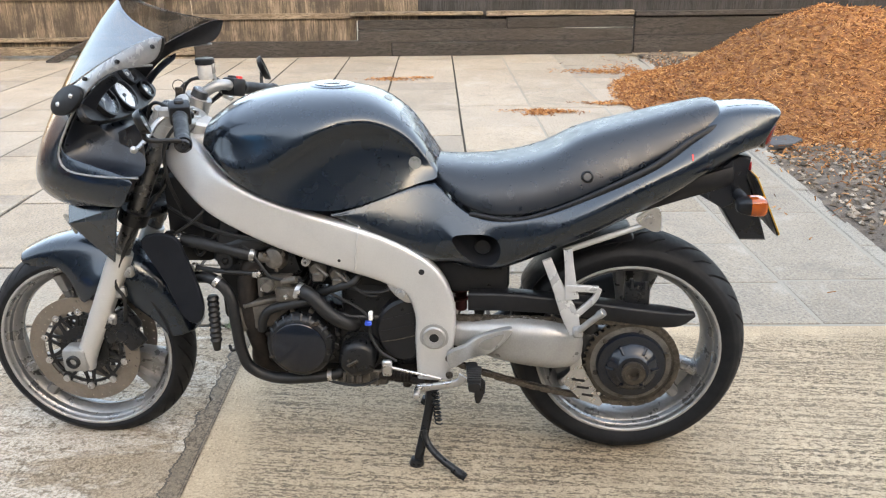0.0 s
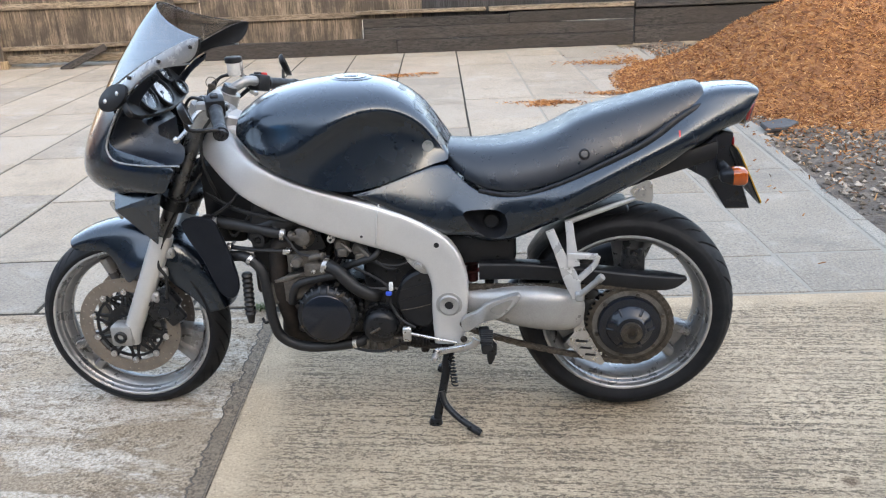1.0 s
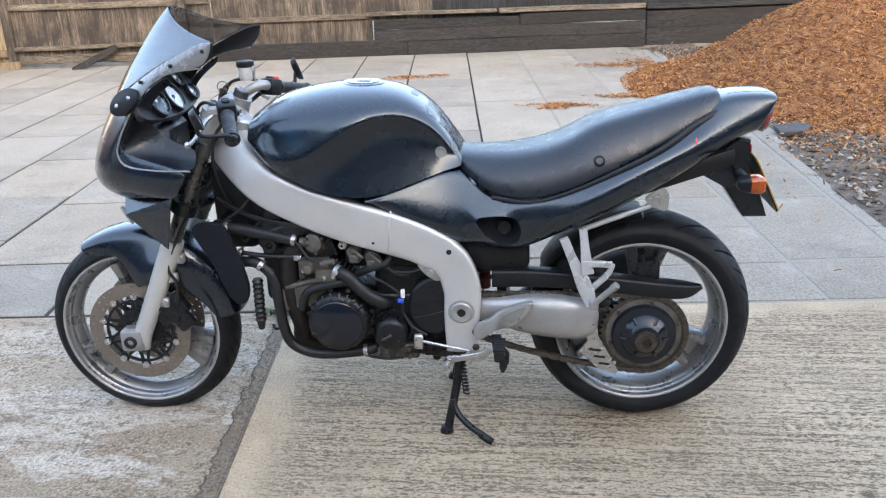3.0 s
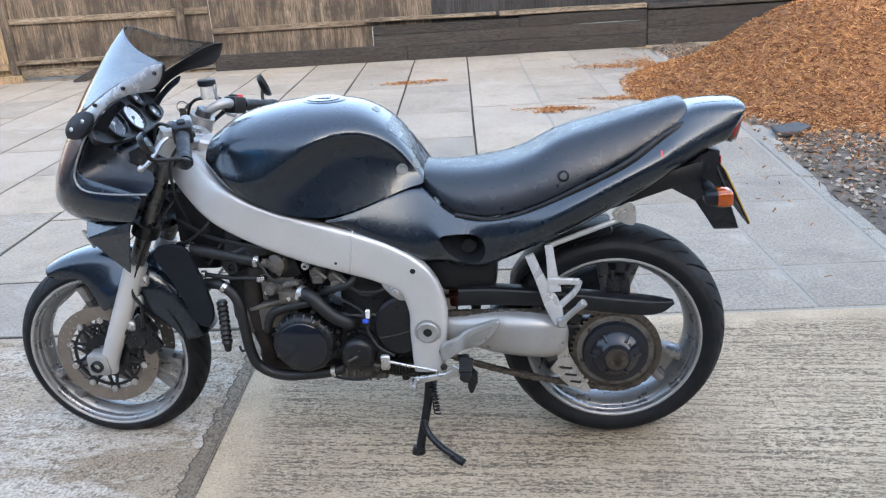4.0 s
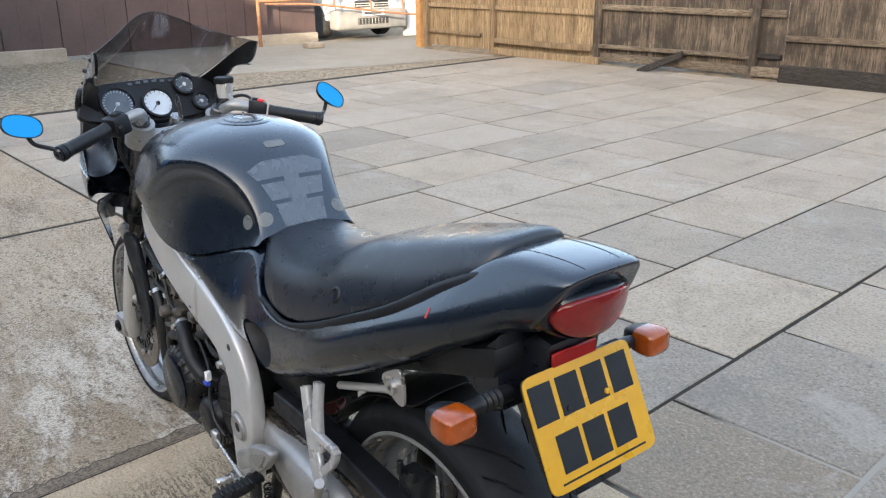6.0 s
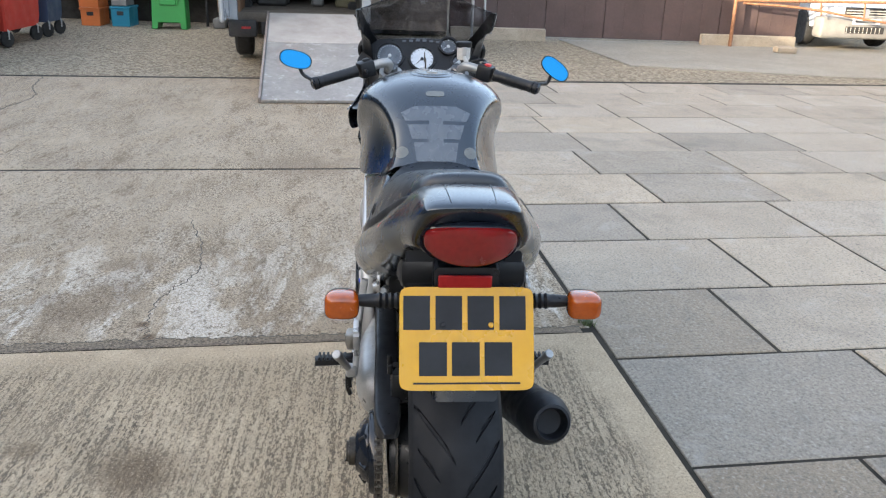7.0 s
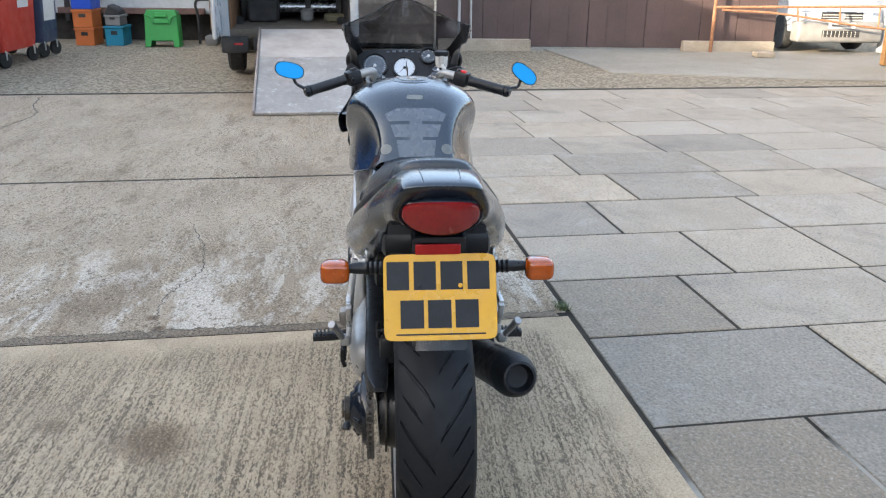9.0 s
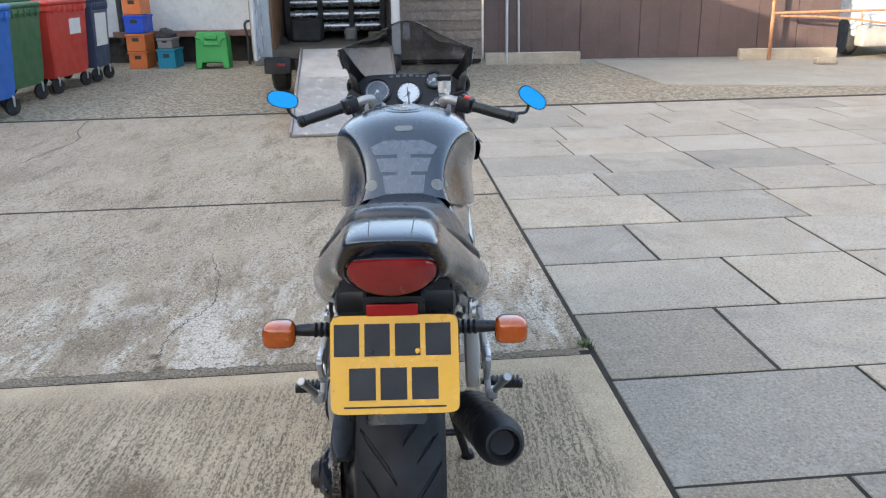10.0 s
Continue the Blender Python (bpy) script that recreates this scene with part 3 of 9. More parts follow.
def chips(name, places, parent, size=(0.02, 0.06), label="", category="bark", up=None):
    """Many thin splinters of bark in one mesh."""
    rnd = random.Random(7)
    verts, faces = [], []
    for x, y, z in places:
        l, w, h = rnd.uniform(*size), rnd.uniform(0.004, 0.012), rnd.uniform(0.002, 0.005)
        e = Euler((rnd.gauss(0, 0.5), rnd.gauss(0, 0.45), rnd.uniform(0, 6.3))).to_matrix()
        k = len(verts)
        for sx, sy, sz in ((-1, -1, 0), (1, -0.5, 0), (1, 0.5, 0), (-1, 1, 0), (-0.8, 0, 1), (0.9, 0, 1)):
            p = e @ Vector((sx * l / 2, sy * w / 2, sz * h))
            verts.append((x + p.x, y + p.y, z + p.z))
        faces += [(k, k + 1, k + 5, k + 4), (k + 1, k + 2, k + 5), (k + 2, k + 3, k + 4, k + 5), (k + 3, k, k + 4), (k + 3, k + 2, k + 1, k)]
    me = bpy.data.meshes.new(name)
    me.from_pydata(verts, [], faces)
    me.materials.append(CHIP)
    ob = new(name, me)
    ob.parent = parent
    return tagged(ob, label, category, kind="stuff")


rnd = random.Random(3)
spots = []
while len(spots) < 34000:
    x, y = rnd.uniform(PILE[0] - 1.9, PILE[0] + 1.9), rnd.uniform(PILE[1] - 2.2, PILE[1] + 1.6)
    h = pile_height(x, y)
    if h > -0.01:
        spots.append((x - PILE[0], y - PILE[1], h + rnd.uniform(-0.004, 0.014)))
tagged(chips("bark", spots, pile, (0.022, 0.070), "", ""), kind="stuff")
spots = []
for cx, cy, sx, sy, n in ((0.67, 4.82, 0.13, 0.035, 380), (0.60, 4.70, 0.06, 0.03, 90), (1.35, 5.20, 0.18, 0.04, 420), (1.62, 5.32, 0.14, 0.05, 260), (1.30, 7.05, 0.22, 0.08, 330), (1.62, 7.2, 0.12, 0.2, 300), (-0.88, 6.42, 0.12, 0.05, 200), (-0.60, 6.52, 0.06, 0.03, 70), (1.95, 5.5, 0.15, 0.5, 500), (2.4, 3.8, 0.25, 0.5, 700), (2.9, 2.6, 0.5, 0.7, 700), (2.2, 7.4, 0.4, 0.5, 500)):
    for _ in range(n):
        x, y = rnd.gauss(cx, sx), rnd.gauss(cy, sy)
        if x > kerb_x(y) or x < kerb_x(y) - 0.15:
            spots.append((x, y, 0.012 + (0.025 if x > 2.1 else 0)))
chips("scattered_bark", spots, None, (0.015, 0.05), "orange bark splinters scattered on flags and soil", "bark")

def pebbles(name, places, size, material, label, category):
    """Small rough stones in one mesh."""
    rnd = random.Random(5)
    verts, faces = [], []
    for x, y, z in places:
        r = rnd.uniform(*size)
        k = len(verts)
        a = rnd.uniform(0, 6.3)
        for px, py, pz in ((1, 0, 0), (0, 0.75, 0), (-1.1, 0, 0), (0, -0.8, 0), (0.1, 0.1, 0.6), (0, 0, -0.6)):
            px, py = px * math.cos(a) - py * math.sin(a), px * math.sin(a) + py * math.cos(a)
            verts.append((x + px * r * rnd.uniform(0.7, 1.2), y + py * r * rnd.uniform(0.7, 1.2), z + pz * r))
        for i in range(4):
            j = (i + 1) % 4
            faces += [(k + i, k + j, k + 4), (k + j, k + i, k + 5)]
    me = bpy.data.meshes.new(name)
    me.from_pydata(verts, [], faces)
    me.materials.append(material)
    return tagged(new(name, me), label, category, kind="stuff")


def pebble_material():
    k = Mat("soil_pebble")
    ramp = k.node("ShaderNodeValToRGB", Fac=k.island())
    e = ramp.color_ramp.elements
    e[0].position, e[0].color = 0.0, (0.05, 0.04, 0.03, 1)
    e[1].position, e[1].color = 1.0, (0.42, 0.36, 0.29, 1)
    e.new(0.55).color = (0.16, 0.125, 0.09, 1)
    k.bump(k.noise(k.at("Object"), 150.0, 3), 0.4, 0.002)
    return k.done(ramp.outputs[0], 0.9, 0, 0.3)


spots = []
for _ in range(5200):
    y = rnd.uniform(0.9, 8.5)
    x = kerb_x(y) + 0.06 + abs(rnd.gauss(0, 1.1))
    spots.append((x, y, 0.002 + 0.035 * noise.fractal((x * 3, y * 3, 0), 0.8, 2.0, 4)))
pebbles("soil_pebbles", spots, (0.006, 0.026), pebble_material(), "pale and dark pebbles strewn in the soil", "pebbles")

bm = bmesh.new()
plate(bm, [(-0.13, -0.07), (0.02, -0.10), (0.14, -0.03), (0.11, 0.09), (-0.09, 0.08)], 0.0, 0.035, 0.006, axis="z")
ob = part("slate_piece", bm, surface("dark_slate", (0.03, 0.03, 0.032), (0.07, 0.068, 0.066), 0.7, scale=8, bump=0.4), None, "broken dark slate lying on the soil", angle=30)
ob.matrix_basis = pose(2.25, 3.70, 0.015, 3, -4, 20)
tagged(ob, category="slate")

bm = bmesh.new()
strip = []
for i in range(161):
    x = -9.3 + 0.105 * i
    h = 0.03 + 0.05 * noise.fractal((x * 1.7, 2, 0), 0.8, 2.0, 4)
    strip.append([bm.verts.new(p) for p in ((x, -0.17 + 0.05 * noise.noise((x * 2, 0, 1)), -0.02), (x, -0.09, 0.4 * max(0.0, h)), (x, -0.01, max(0.012, h)), (x, 0.17, max(0.012, h)), (x, 0.25, -0.02))])
for p, q in zip(strip, strip[1:]):
    for i in range(4):
        bm.faces.new((p[i], q[i], q[i + 1], p[i + 1]))
bm.transform(pose(0, 8.52, 0, 0, 0, 8.25))
bmesh.ops.recalc_face_normals(bm, faces=bm.faces[:])
tagged(part("dirt_bank", bm, surface("dry_dirt", (0.10, 0.078, 0.052), (0.26, 0.205, 0.14), 0.95, scale=6, grain=50, bump=0.8, depth=0.01), None, "low bank of dry dirt along the fence foot"), category="dirt", kind="structure")

# flags in rows, each row with its own joints
ROWS = (-6.47, -5.82, -5.19, -4.57, -3.94, -3.31, -2.68, -2.05, -1.43, -0.80, -0.20, 0.45, 1.06, 1.69, 2.45)
CUTS = {
    1: (1.9, 2.75, 3.6), 2: (1.6, 2.3, 3.2, 4.1), 3: (1.51, 2.36, 3.2, 4.1, 4.9, 5.7), 4: (1.63, 2.38, 3.3, 4.2, 5.05), 5: (1.48, 2.49, 3.22, 4.15, 5.0), 6: (1.65, 2.44, 3.35, 4.3),
    7: (1.31, 2.27, 3.1, 4.0), 8: (1.62, 2.27, 3.18, 3.80, 4.72, 5.6), 9: (1.32, 2.25, 2.88, 3.82, 4.50, 5.27, 6.2), 10: (1.60, 2.5, 3.23, 3.88, 4.84, 5.86, 6.29, 7.2), 11: (1.19, 1.95, 2.68, 3.4, 4.16, 5.02, 6.22, 7.1), 12: (1.05, 1.53, 2.02, 2.9, 3.9, 4.9, 5.84, 7.07), 13: (1.08, 1.98, 2.44, 3.4, 4.4, 5.1, 5.84, 6.49, 7.4),
}
TONES = {(10, 0): SLAB_GREY, (11, 1): SLAB_GREY, (5, 1): SLAB_GREY, (4, 2): SLAB_GREY, (13, 1): SLAB_GREY, (10, 1): SLAB_BUFF, (6, 0): SLAB_BUFF, (6, 2): SLAB_BUFF, (3, 1): SLAB_BUFF, (8, 1): SLAB_BUFF, (11, 4): SLAB_BUFF, (9, 3): SLAB_BUFF, (11, 0): SLAB_BROWN, (9, 0): SLAB_BROWN, (12, 3): SLAB_BROWN}
patio = group_base("patio")
tagged(patio, "grey and buff stone flags laid in staggered rows", "paving", kind="structure")
for r in range(len(ROWS) - 1):
    cuts = list(CUTS.get(r, (1.2 + 0.3 * (r % 3), 2.1 + 0.3 * (r % 2))))
    while cuts[-1] < 9.9:
        cuts.append(cuts[-1] + rnd.choice((0.62, 0.92, 0.92, 0.78)))
    cuts = [0.0] + cuts
    for index, (a, b) in enumerate(zip(cuts, cuts[1:])):
        poly = [uv(ROWS[r], a), uv(ROWS[r + 1], a), uv(ROWS[r + 1], b), uv(ROWS[r], b)]
        poly = clip_poly(poly, BORDER_A, BORDER_B)
        if len(poly) > 2:
            poly = clip_poly(poly, KERB_A, KERB_B)
        if len(poly) > 2:
            poly = clip_poly(poly, (9.0, 9.77), (-9.0, 7.17))
        if len(poly) < 3 or abs(sum(p[0] * q[1] - q[0] * p[1] for p, q in zip(poly, poly[1:] + poly[:1]))) < 0.02:
            continue
        paving_piece("flag", poly, rnd.uniform(-0.0005, 0.004), 0.05, rnd.uniform(0.006, 0.011), 0.003, TONES.get((r, index), SLAB_GREY if min(p[0] for p in poly) > 0.85 and min(p[1] for p in poly) < 3.0 else SLAB), patio)

kerb = group_base("kerb")
tagged(kerb, "pale concrete edging strip beside the soil bed", "kerb", kind="structure")
k0, k1 = Vector((*KERB_A, 0)), Vector((*KERB_B, 0))
d = (k1 - k0).normalized()
nrm = Vector((d.y, -d.x, 0))
for i in range(9):
    a, b = k0 + d * (0.915 * i), k0 + d * (0.915 * i + 0.91)
    if (b - k0).length > (k1 - k0).length:
        break
    poly = [tuple((p)[:2]) for p in (a + nrm * 0.01, a + nrm * 0.10, b + nrm * 0.10, b + nrm * 0.01)]
    paving_piece("edging", poly, rnd.uniform(0.0, 0.008), 0.12, 0.002, 0.008, CONC_PLAIN, kerb)


# ---- the fence ----
FENCE = pose(0, 8.52, 0, 0, 0, 8.25)              # along the fence, out of it, and up


def board_mesh(name, w, t, h):
    """A feather-edged board, thick at one edge."""
    me = bpy.data.meshes.new(name)
    v = [(0, 0, 0), (w, 0, 0), (w, t * 0.45, 0), (0, t, 0)]
    me.from_pydata([(x, -y, 0) for x, y, _ in v] + [(x, -y, h) for x, y, _ in v], [], [(0, 1, 2, 3), (7, 6, 5, 4), (0, 4, 5, 1), (1, 5, 6, 2), (2, 6, 7, 3), (3, 7, 4, 0)])
    return me


def fence_panel(x0, x1, boards, rails, base, top, label):
    p = group_base("fence_panel", FENCE @ Matrix.Translation((x0, 0, 0)))
    tagged(p, label, "fence", "fence panels", "structure")
    w = 0.096
    mesh = {}
    x = 0.0
    rnd = random.Random(int(x0 * 10))
    while x < x1 - x0 - 0.02:
        ww = round(min(w, x1 - x0 - x), 3)
        key = (ww, boards.name)
        if key not in mesh:
            mesh[key] = board_mesh("board", ww + 0.012, 0.016, top)
            mesh[key].materials.append(boards)
        ob = new("board", mesh[key])
        ob.parent = p
        ob.location = (x, -0.002 - rnd.uniform(0, 0.003), base)
        ob.rotation_euler = (0, radians(rnd.gauss(0, 0.25)), radians(rnd.gauss(-3.5, 0.5)))
        x += w - 0.005
    for z, hgt, mat_, lo, hi in rails:
        bm = bmesh.new()
        box(bm, (lo, -0.062, z - hgt / 2), (hi, -0.022, z + hgt / 2), 0.006)
        for v in bm.verts:
            v.co.z += 0.008 * noise.noise((v.co.x * 1.3 + x0, 0, z * 9)) + 0.004 * v.co.x * rnd.uniform(-1, 1)
        part("rail", bm, mat_, p)
    return p


def fence_post(x, mat_, h=1.75, w=0.1):
    bm = bmesh.new()
    box(bm, (-w / 2, -0.09, 0), (w / 2, 0.01, h), 0.006)
    ob = part("fence_post", bm, mat_, None, "weathered square wooden fence post")
    ob.matrix_basis = FENCE @ Matrix.Translation((x, 0, 0))
    return tagged(ob, category="post", group="fence posts", kind="structure")


L1 = "sunlit pale wooden fence panel of upright boards"
L2 = "weathered brown fence panel of upright boards with rails"
fence_panel(-9.27, -7.93, WOOD_PALE, [(0.66, 0.07, WOOD_PALE, 0, 1.34), (0.26, 0.05, WOOD_PALE, 0, 1.1), (1.12, 0.07, WOOD_PALE, 0, 1.34)], 0.05, 1.65, L1)
fence_panel(-7.90, -6.10, WOOD_PALE, [(0.66, 0.07, WOOD_PALE, 0, 1.8), (1.13, 0.07, WOOD_PALE, 0, 1.8)], 0.07, 1.65, L1)
fence_panel(-6.06, -3.97, WOOD_OLD, [(0.73, 0.07, WOOD_RAIL, 0, 2.12), (1.25, 0.07, WOOD_RAIL, 0, 2.05)], 0.07, 1.65, L2)
fence_panel(-3.90, -3.60, WOOD_OLD, [(0.74, 0.08, WOOD_RAIL, -0.14, 0.30), (0.27, 0.06, WOOD_DARK, -0.09, 0.30)], 0.045, 1.65, "narrow weathered fence infill beside a post")
fence_panel(-3.58, -1.62, WOOD_OLD, [(0.485, 0.068, WOOD_RAIL, 0, 1.96)], 0.055, 1.65, L2)
fence_panel(-1.62, -0.85, WOOD_OLD, [], 0.42, 1.3, L2)
fence_panel(-0.85, 7.2, WOOD_BLACK, [], 0.42, 1.3, "black tarred fence boards above sleepers")
for x in (-9.32, -7.92, -6.08, -3.93):
    fence_post(x, WOOD_PALE if x < -6.1 else WOOD_OLD)


def plank(name, x0, x1, z0, z1, mat_, label, y=-0.03, t=0.05, tilt=0.0, category="board"):
    bm = bmesh.new()
    box(bm, (x0, y - t, z0), (x1, y, z1), 0.008)
    es = [e for e in bm.edges if abs((e.verts[0].co - e.verts[1].co).x) > 0.3]
    bmesh.ops.subdivide_edges(bm, edges=es, cuts=12)
    for v in bm.verts:
        v.co.z += 0.010 * noise.noise((v.co.x * 1.1, z0 * 7, 0)) + tilt * (v.co.x - x0)
        v.co.y += 0.008 * noise.noise((v.co.x * 2.1, z0 * 7, 5))
    bm.transform(FENCE)
    return tagged(part(name, bm, mat_, None, label), category=category, kind="structure")


plank("gravel_board", -7.85, -6.13, 0.157, 0.235, WOOD_PALE, "pale sunlit board along the foot of the fence", -0.02, 0.09)
plank("gravel_board", -6.07, -3.95, 0.218, 0.267, WOOD_RAIL, "grey board along the foot of the fence", -0.02, 0.07)
plank("gravel_board", -5.99, -3.95, 0.053, 0.151, WOOD_RAIL, "grey lower board along the foot of the fence", -0.02, 0.09)
plank("gravel_board", -7.85, -5.99, 0.000, 0.096, WOOD_PALE, "pale lower board in the dirt", -0.02, 0.12)
plank("gravel_board", -3.91, -3.58, 0.045, 0.153, WOOD_RAIL, "short grey board end", -0.02, 0.09)
plank("sleeper", -3.58, -1.18, 0.000, 0.191, WOOD_DARK, "dark weathered sleeper at the foot of the fence", -0.05, 0.08)
plank("sleeper", -1.18, 1.80, 0.000, 0.166, WOOD_DARK, "dark weathered bottom sleeper", -0.06, 0.09)
plank("sleeper", -1.59, 1.80, 0.167, 0.313, WOOD_DARK, "dark weathered middle sleeper", -0.05, 0.08)
plank("sleeper", -1.59, 0.23, 0.314, 0.425, WOOD_DARK, "dark weathered upper sleeper", -0.04, 0.07)
plank("sleeper", 0.23, 1.80, 0.318, 0.449, WOOD_DARK, "dark weathered upper sleeper", -0.05, 0.08)
plank("sleeper", 1.82, 7.20, 0.000, 0.218, WOOD_DARK, "dark weathered bottom sleeper", -0.03, 0.08)
plank("sleeper", 1.82, 7.20, 0.219, 0.428, WOOD_DARK, "dark weathered upper sleeper", -0.02, 0.08)
plank("capping", -1.68, -0.06, 0.479, 0.521, WOOD_RAIL, "grey weathered capping board", -0.02, 0.10)
plank("capping", -0.02, 1.80, 0.467, 0.524, WOOD_RAIL, "grey weathered capping board", -0.02, 0.11, 0.0)
plank("capping", 1.82, 7.20, 0.447, 0.504, WOOD_DARK, "dark capping board", -0.02, 0.10)
bm = bmesh.new()
box(bm, (-0.3, -0.05, -0.04), (0.3, 0.05, 0.04), 0.01)
ob = part("timber_offcut", bm, WOOD_DARK, None, "dark broken timber leaning at the fence foot")
ob.matrix_basis = FENCE @ pose(-5.02, -0.22, 0.11, 0, -25, 12)
tagged(ob, category="timber")

# ---- walls round the yard ----
BROWN = surface("brown_sheet_metal", (0.055, 0.036, 0.034), (0.085, 0.056, 0.052), 0.55, scale=1.5, grain=30, bump=0.1, wear=0.35, wear_colour=(0.10, 0.065, 0.05))
BASE = concrete_material("base_concrete", (0.26, 0.22, 0.17), (0.45, 0.39, 0.31))
WHITE = surface("white_render", (0.55, 0.55, 0.53), (0.72, 0.72, 0.70), 0.7, scale=1.2, grain=20, bump=0.2, wear=0.25, wear_colour=(0.45, 0.43, 0.4))
RUST = surface("rusty_steel", (0.15, 0.066, 0.032), (0.30, 0.15, 0.08), 0.85, scale=25, bump=0.5)
GALV = surface("galvanised_steel", (0.42, 0.43, 0.44), (0.58, 0.59, 0.60), 0.45, metal=0.8)
wall = group_base("wall_garages", pose(-11.3, 0, 0))
tagged(wall, "dull brown sheet-metal garage doors and wall", "wall", kind="structure")
y = 0.66
for w in (0.75, 0.78, 0.95, 0.95, 0.92, 0.62, 0.66):
    bm = bmesh.new()
    box(bm, (-0.08, y + 0.004, 0.03), (0.0, y + w - 0.004, 3.0), 0.004)
    for i in range(1, 3):
        yy = y + w * i / 3
        box(bm, (-0.002, yy - 0.012, 0.05), (0.004, yy + 0.012, 2.95), 0.002)
    part("panel", bm, BROWN, wall)
    y += w
for a, b in ((0.68, 2.2), (4.72, 6.27)):
    bm = bmesh.new()
    box(bm, (0.0, a, -0.05), (0.11, b, 0.155), 0.012)
    part("base_block", bm, BASE, wall)


def pole(name, p, q, r, mat_, label):
    bm = bmesh.new()
    rod(bm, p, q, r)
    return tagged(part(name, bm, mat_, None, label), category="pole", kind="structure")


pole("scaffold_pole", (-11.1, 5.16, -0.02), (-11.1, 5.16, 2.6), 0.03, RUST, "rusty upright scaffold pole by the garage wall")
pole("drain_pipe", (-11.2, 1.02, -0.02), (-11.2, 1.02, 2.6), 0.025, GALV, "grey steel pole against the brown wall")
pole("drain_pipe", (-11.22, 1.22, -0.02), (-11.22, 1.18, 2.6), 0.018, GALV, "thin grey steel pole against the brown wall")
gate = group_base("barrier_rail", pose(-10.55, 5.16, 0))
tagged(gate, "rusty tubular barrier rail across the van's bay", "rail")
bm = bmesh.new()
rod(bm, (-0.5, 0, 0.70), (0.0, 3.3, 0.78), 0.022)
part("top_tube", bm, RUST, gate)
bm = bmesh.new()
hose(bm, [(-0.5, 0.1, 0.66), (-0.3, 1.0, 0.62), (-0.1, 2.2, 0.46), (0.0, 3.3, 0.36)], 0.018)
part("lower_tube", bm, RUST, gate)
for yy in (1.25, 1.9, 2.5, 3.0):
    bm = bmesh.new()
    rod(bm, (-0.5 + yy * 0.15, yy, 0.70 + yy * 0.024), (-0.4 + yy * 0.13, yy, 0.63 - yy * 0.085), 0.014)
    part("upright", bm, RUST, gate)
bm = bmesh.new()
box(bm, (-11.2, 8.02, 0), (-11.05, 9.06, 3.0), 0.01)
tagged(part("wall_corner", bm, WHITE, None, "bright white rendered wall in the sunny corner"), category="wall", kind="structure")
bm = bmesh.new()
box(bm, (-0.06, -0.06, 0), (0.06, 0.06, 2.4), 0.01)
ob = part("gate_post", bm, surface("orange_timber", (0.30, 0.15, 0.05), (0.52, 0.30, 0.12), 0.8, scale=9), None, "orange-brown timber post in the corner")
ob.location = (-9.36, 7.12, 0)
tagged(ob, category="post", kind="structure")
bm = bmesh.new()
box(bm, (-14.5, 6.1, 0), (-14.3, 11.6, 3.2), 0.0)
tagged(part("wall_bay", bm, WHITE, None, "white wall behind the parked van"), category="wall", kind="structure")
bm = bmesh.new()
box(bm, (-0.10, -0.15, 0.0), (0.10, 0.15, 0.09), 0.02, seg=2)
ob = part("stone_block", bm, BASE, None, "loose pale stone block on the apron")
ob.location = (-10.4, 5.75, -0.012)
tagged(ob, category="stone")

shed = group_base("shed", pose(-11.35, 0, 0))
tagged(shed, "timber shed clad in weathered horizontal boards", "shed", kind="structure")
bm = bmesh.new()
box(bm, (-1.5, -1.1, 0), (0.0, 0.62, 2.8))
part("body", bm, WOOD_DARK, shed)
for i in range(18):
    bm = bmesh.new()
    z = 0.06 + 0.152 * i
    plate(bm, [(0.0, z), (0.026, z), (0.010, z + 0.165), (0.0, z + 0.165)], -1.1, 0.63)
    part("cladding", bm, WOOD_CLAP, shed, smooth=False)
bm = bmesh.new()
box(bm, (0.0, -1.12, 0.0), (0.04, -1.0, 2.8), 0.004)
part("corner_board", bm, WOOD_CLAP, shed)

bm = bmesh.new()
box(bm, (-12.6, -12.0, 0.42), (-12.3, -1.0, 3.2), 0.02)
tagged(part("wall_container", bm, surface("grey_white_panel", (0.36, 0.38, 0.385), (0.50, 0.52, 0.52), 0.6, scale=1.5, grain=14, bump=0.2, wear=0.3, wear_colour=(0.28, 0.27, 0.25)), None, "off-white panelled wall with a dark underside"), category="wall", kind="structure")
# near-black strip set back under the wall, painting the shade there
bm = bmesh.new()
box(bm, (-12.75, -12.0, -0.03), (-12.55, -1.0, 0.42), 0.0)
tagged(part("wall_foot_shade", bm, surface("foot_shade_black", (0.02, 0.018, 0.016), (0.05, 0.045, 0.04), 0.9), None, "near-black strip painting the shade beneath the white wall"), category="wall", kind="structure")
# unseen plain buildings, added to shade the yard from the low sun
BRICK = surface("slate_cladding", (0.045, 0.05, 0.06), (0.085, 0.09, 0.10), 0.85, scale=3)
for nm, lo, hi in (("shade_building_low", (-26, -18, 0), (5.5, -11.0, 5.65)), ("shade_building_tall", (5.5, -18, 0), (24, -9.0, 8.0)), ("unseen_building_side", (16, -9, 0), (22, 16, 3.0))):
    bm = bmesh.new()
    box(bm, lo, hi, 0.0)
    tagged(part(nm, bm, BRICK, None, "plain slate-grey building added out of view to shade the yard", smooth=False), category="building", kind="structure")


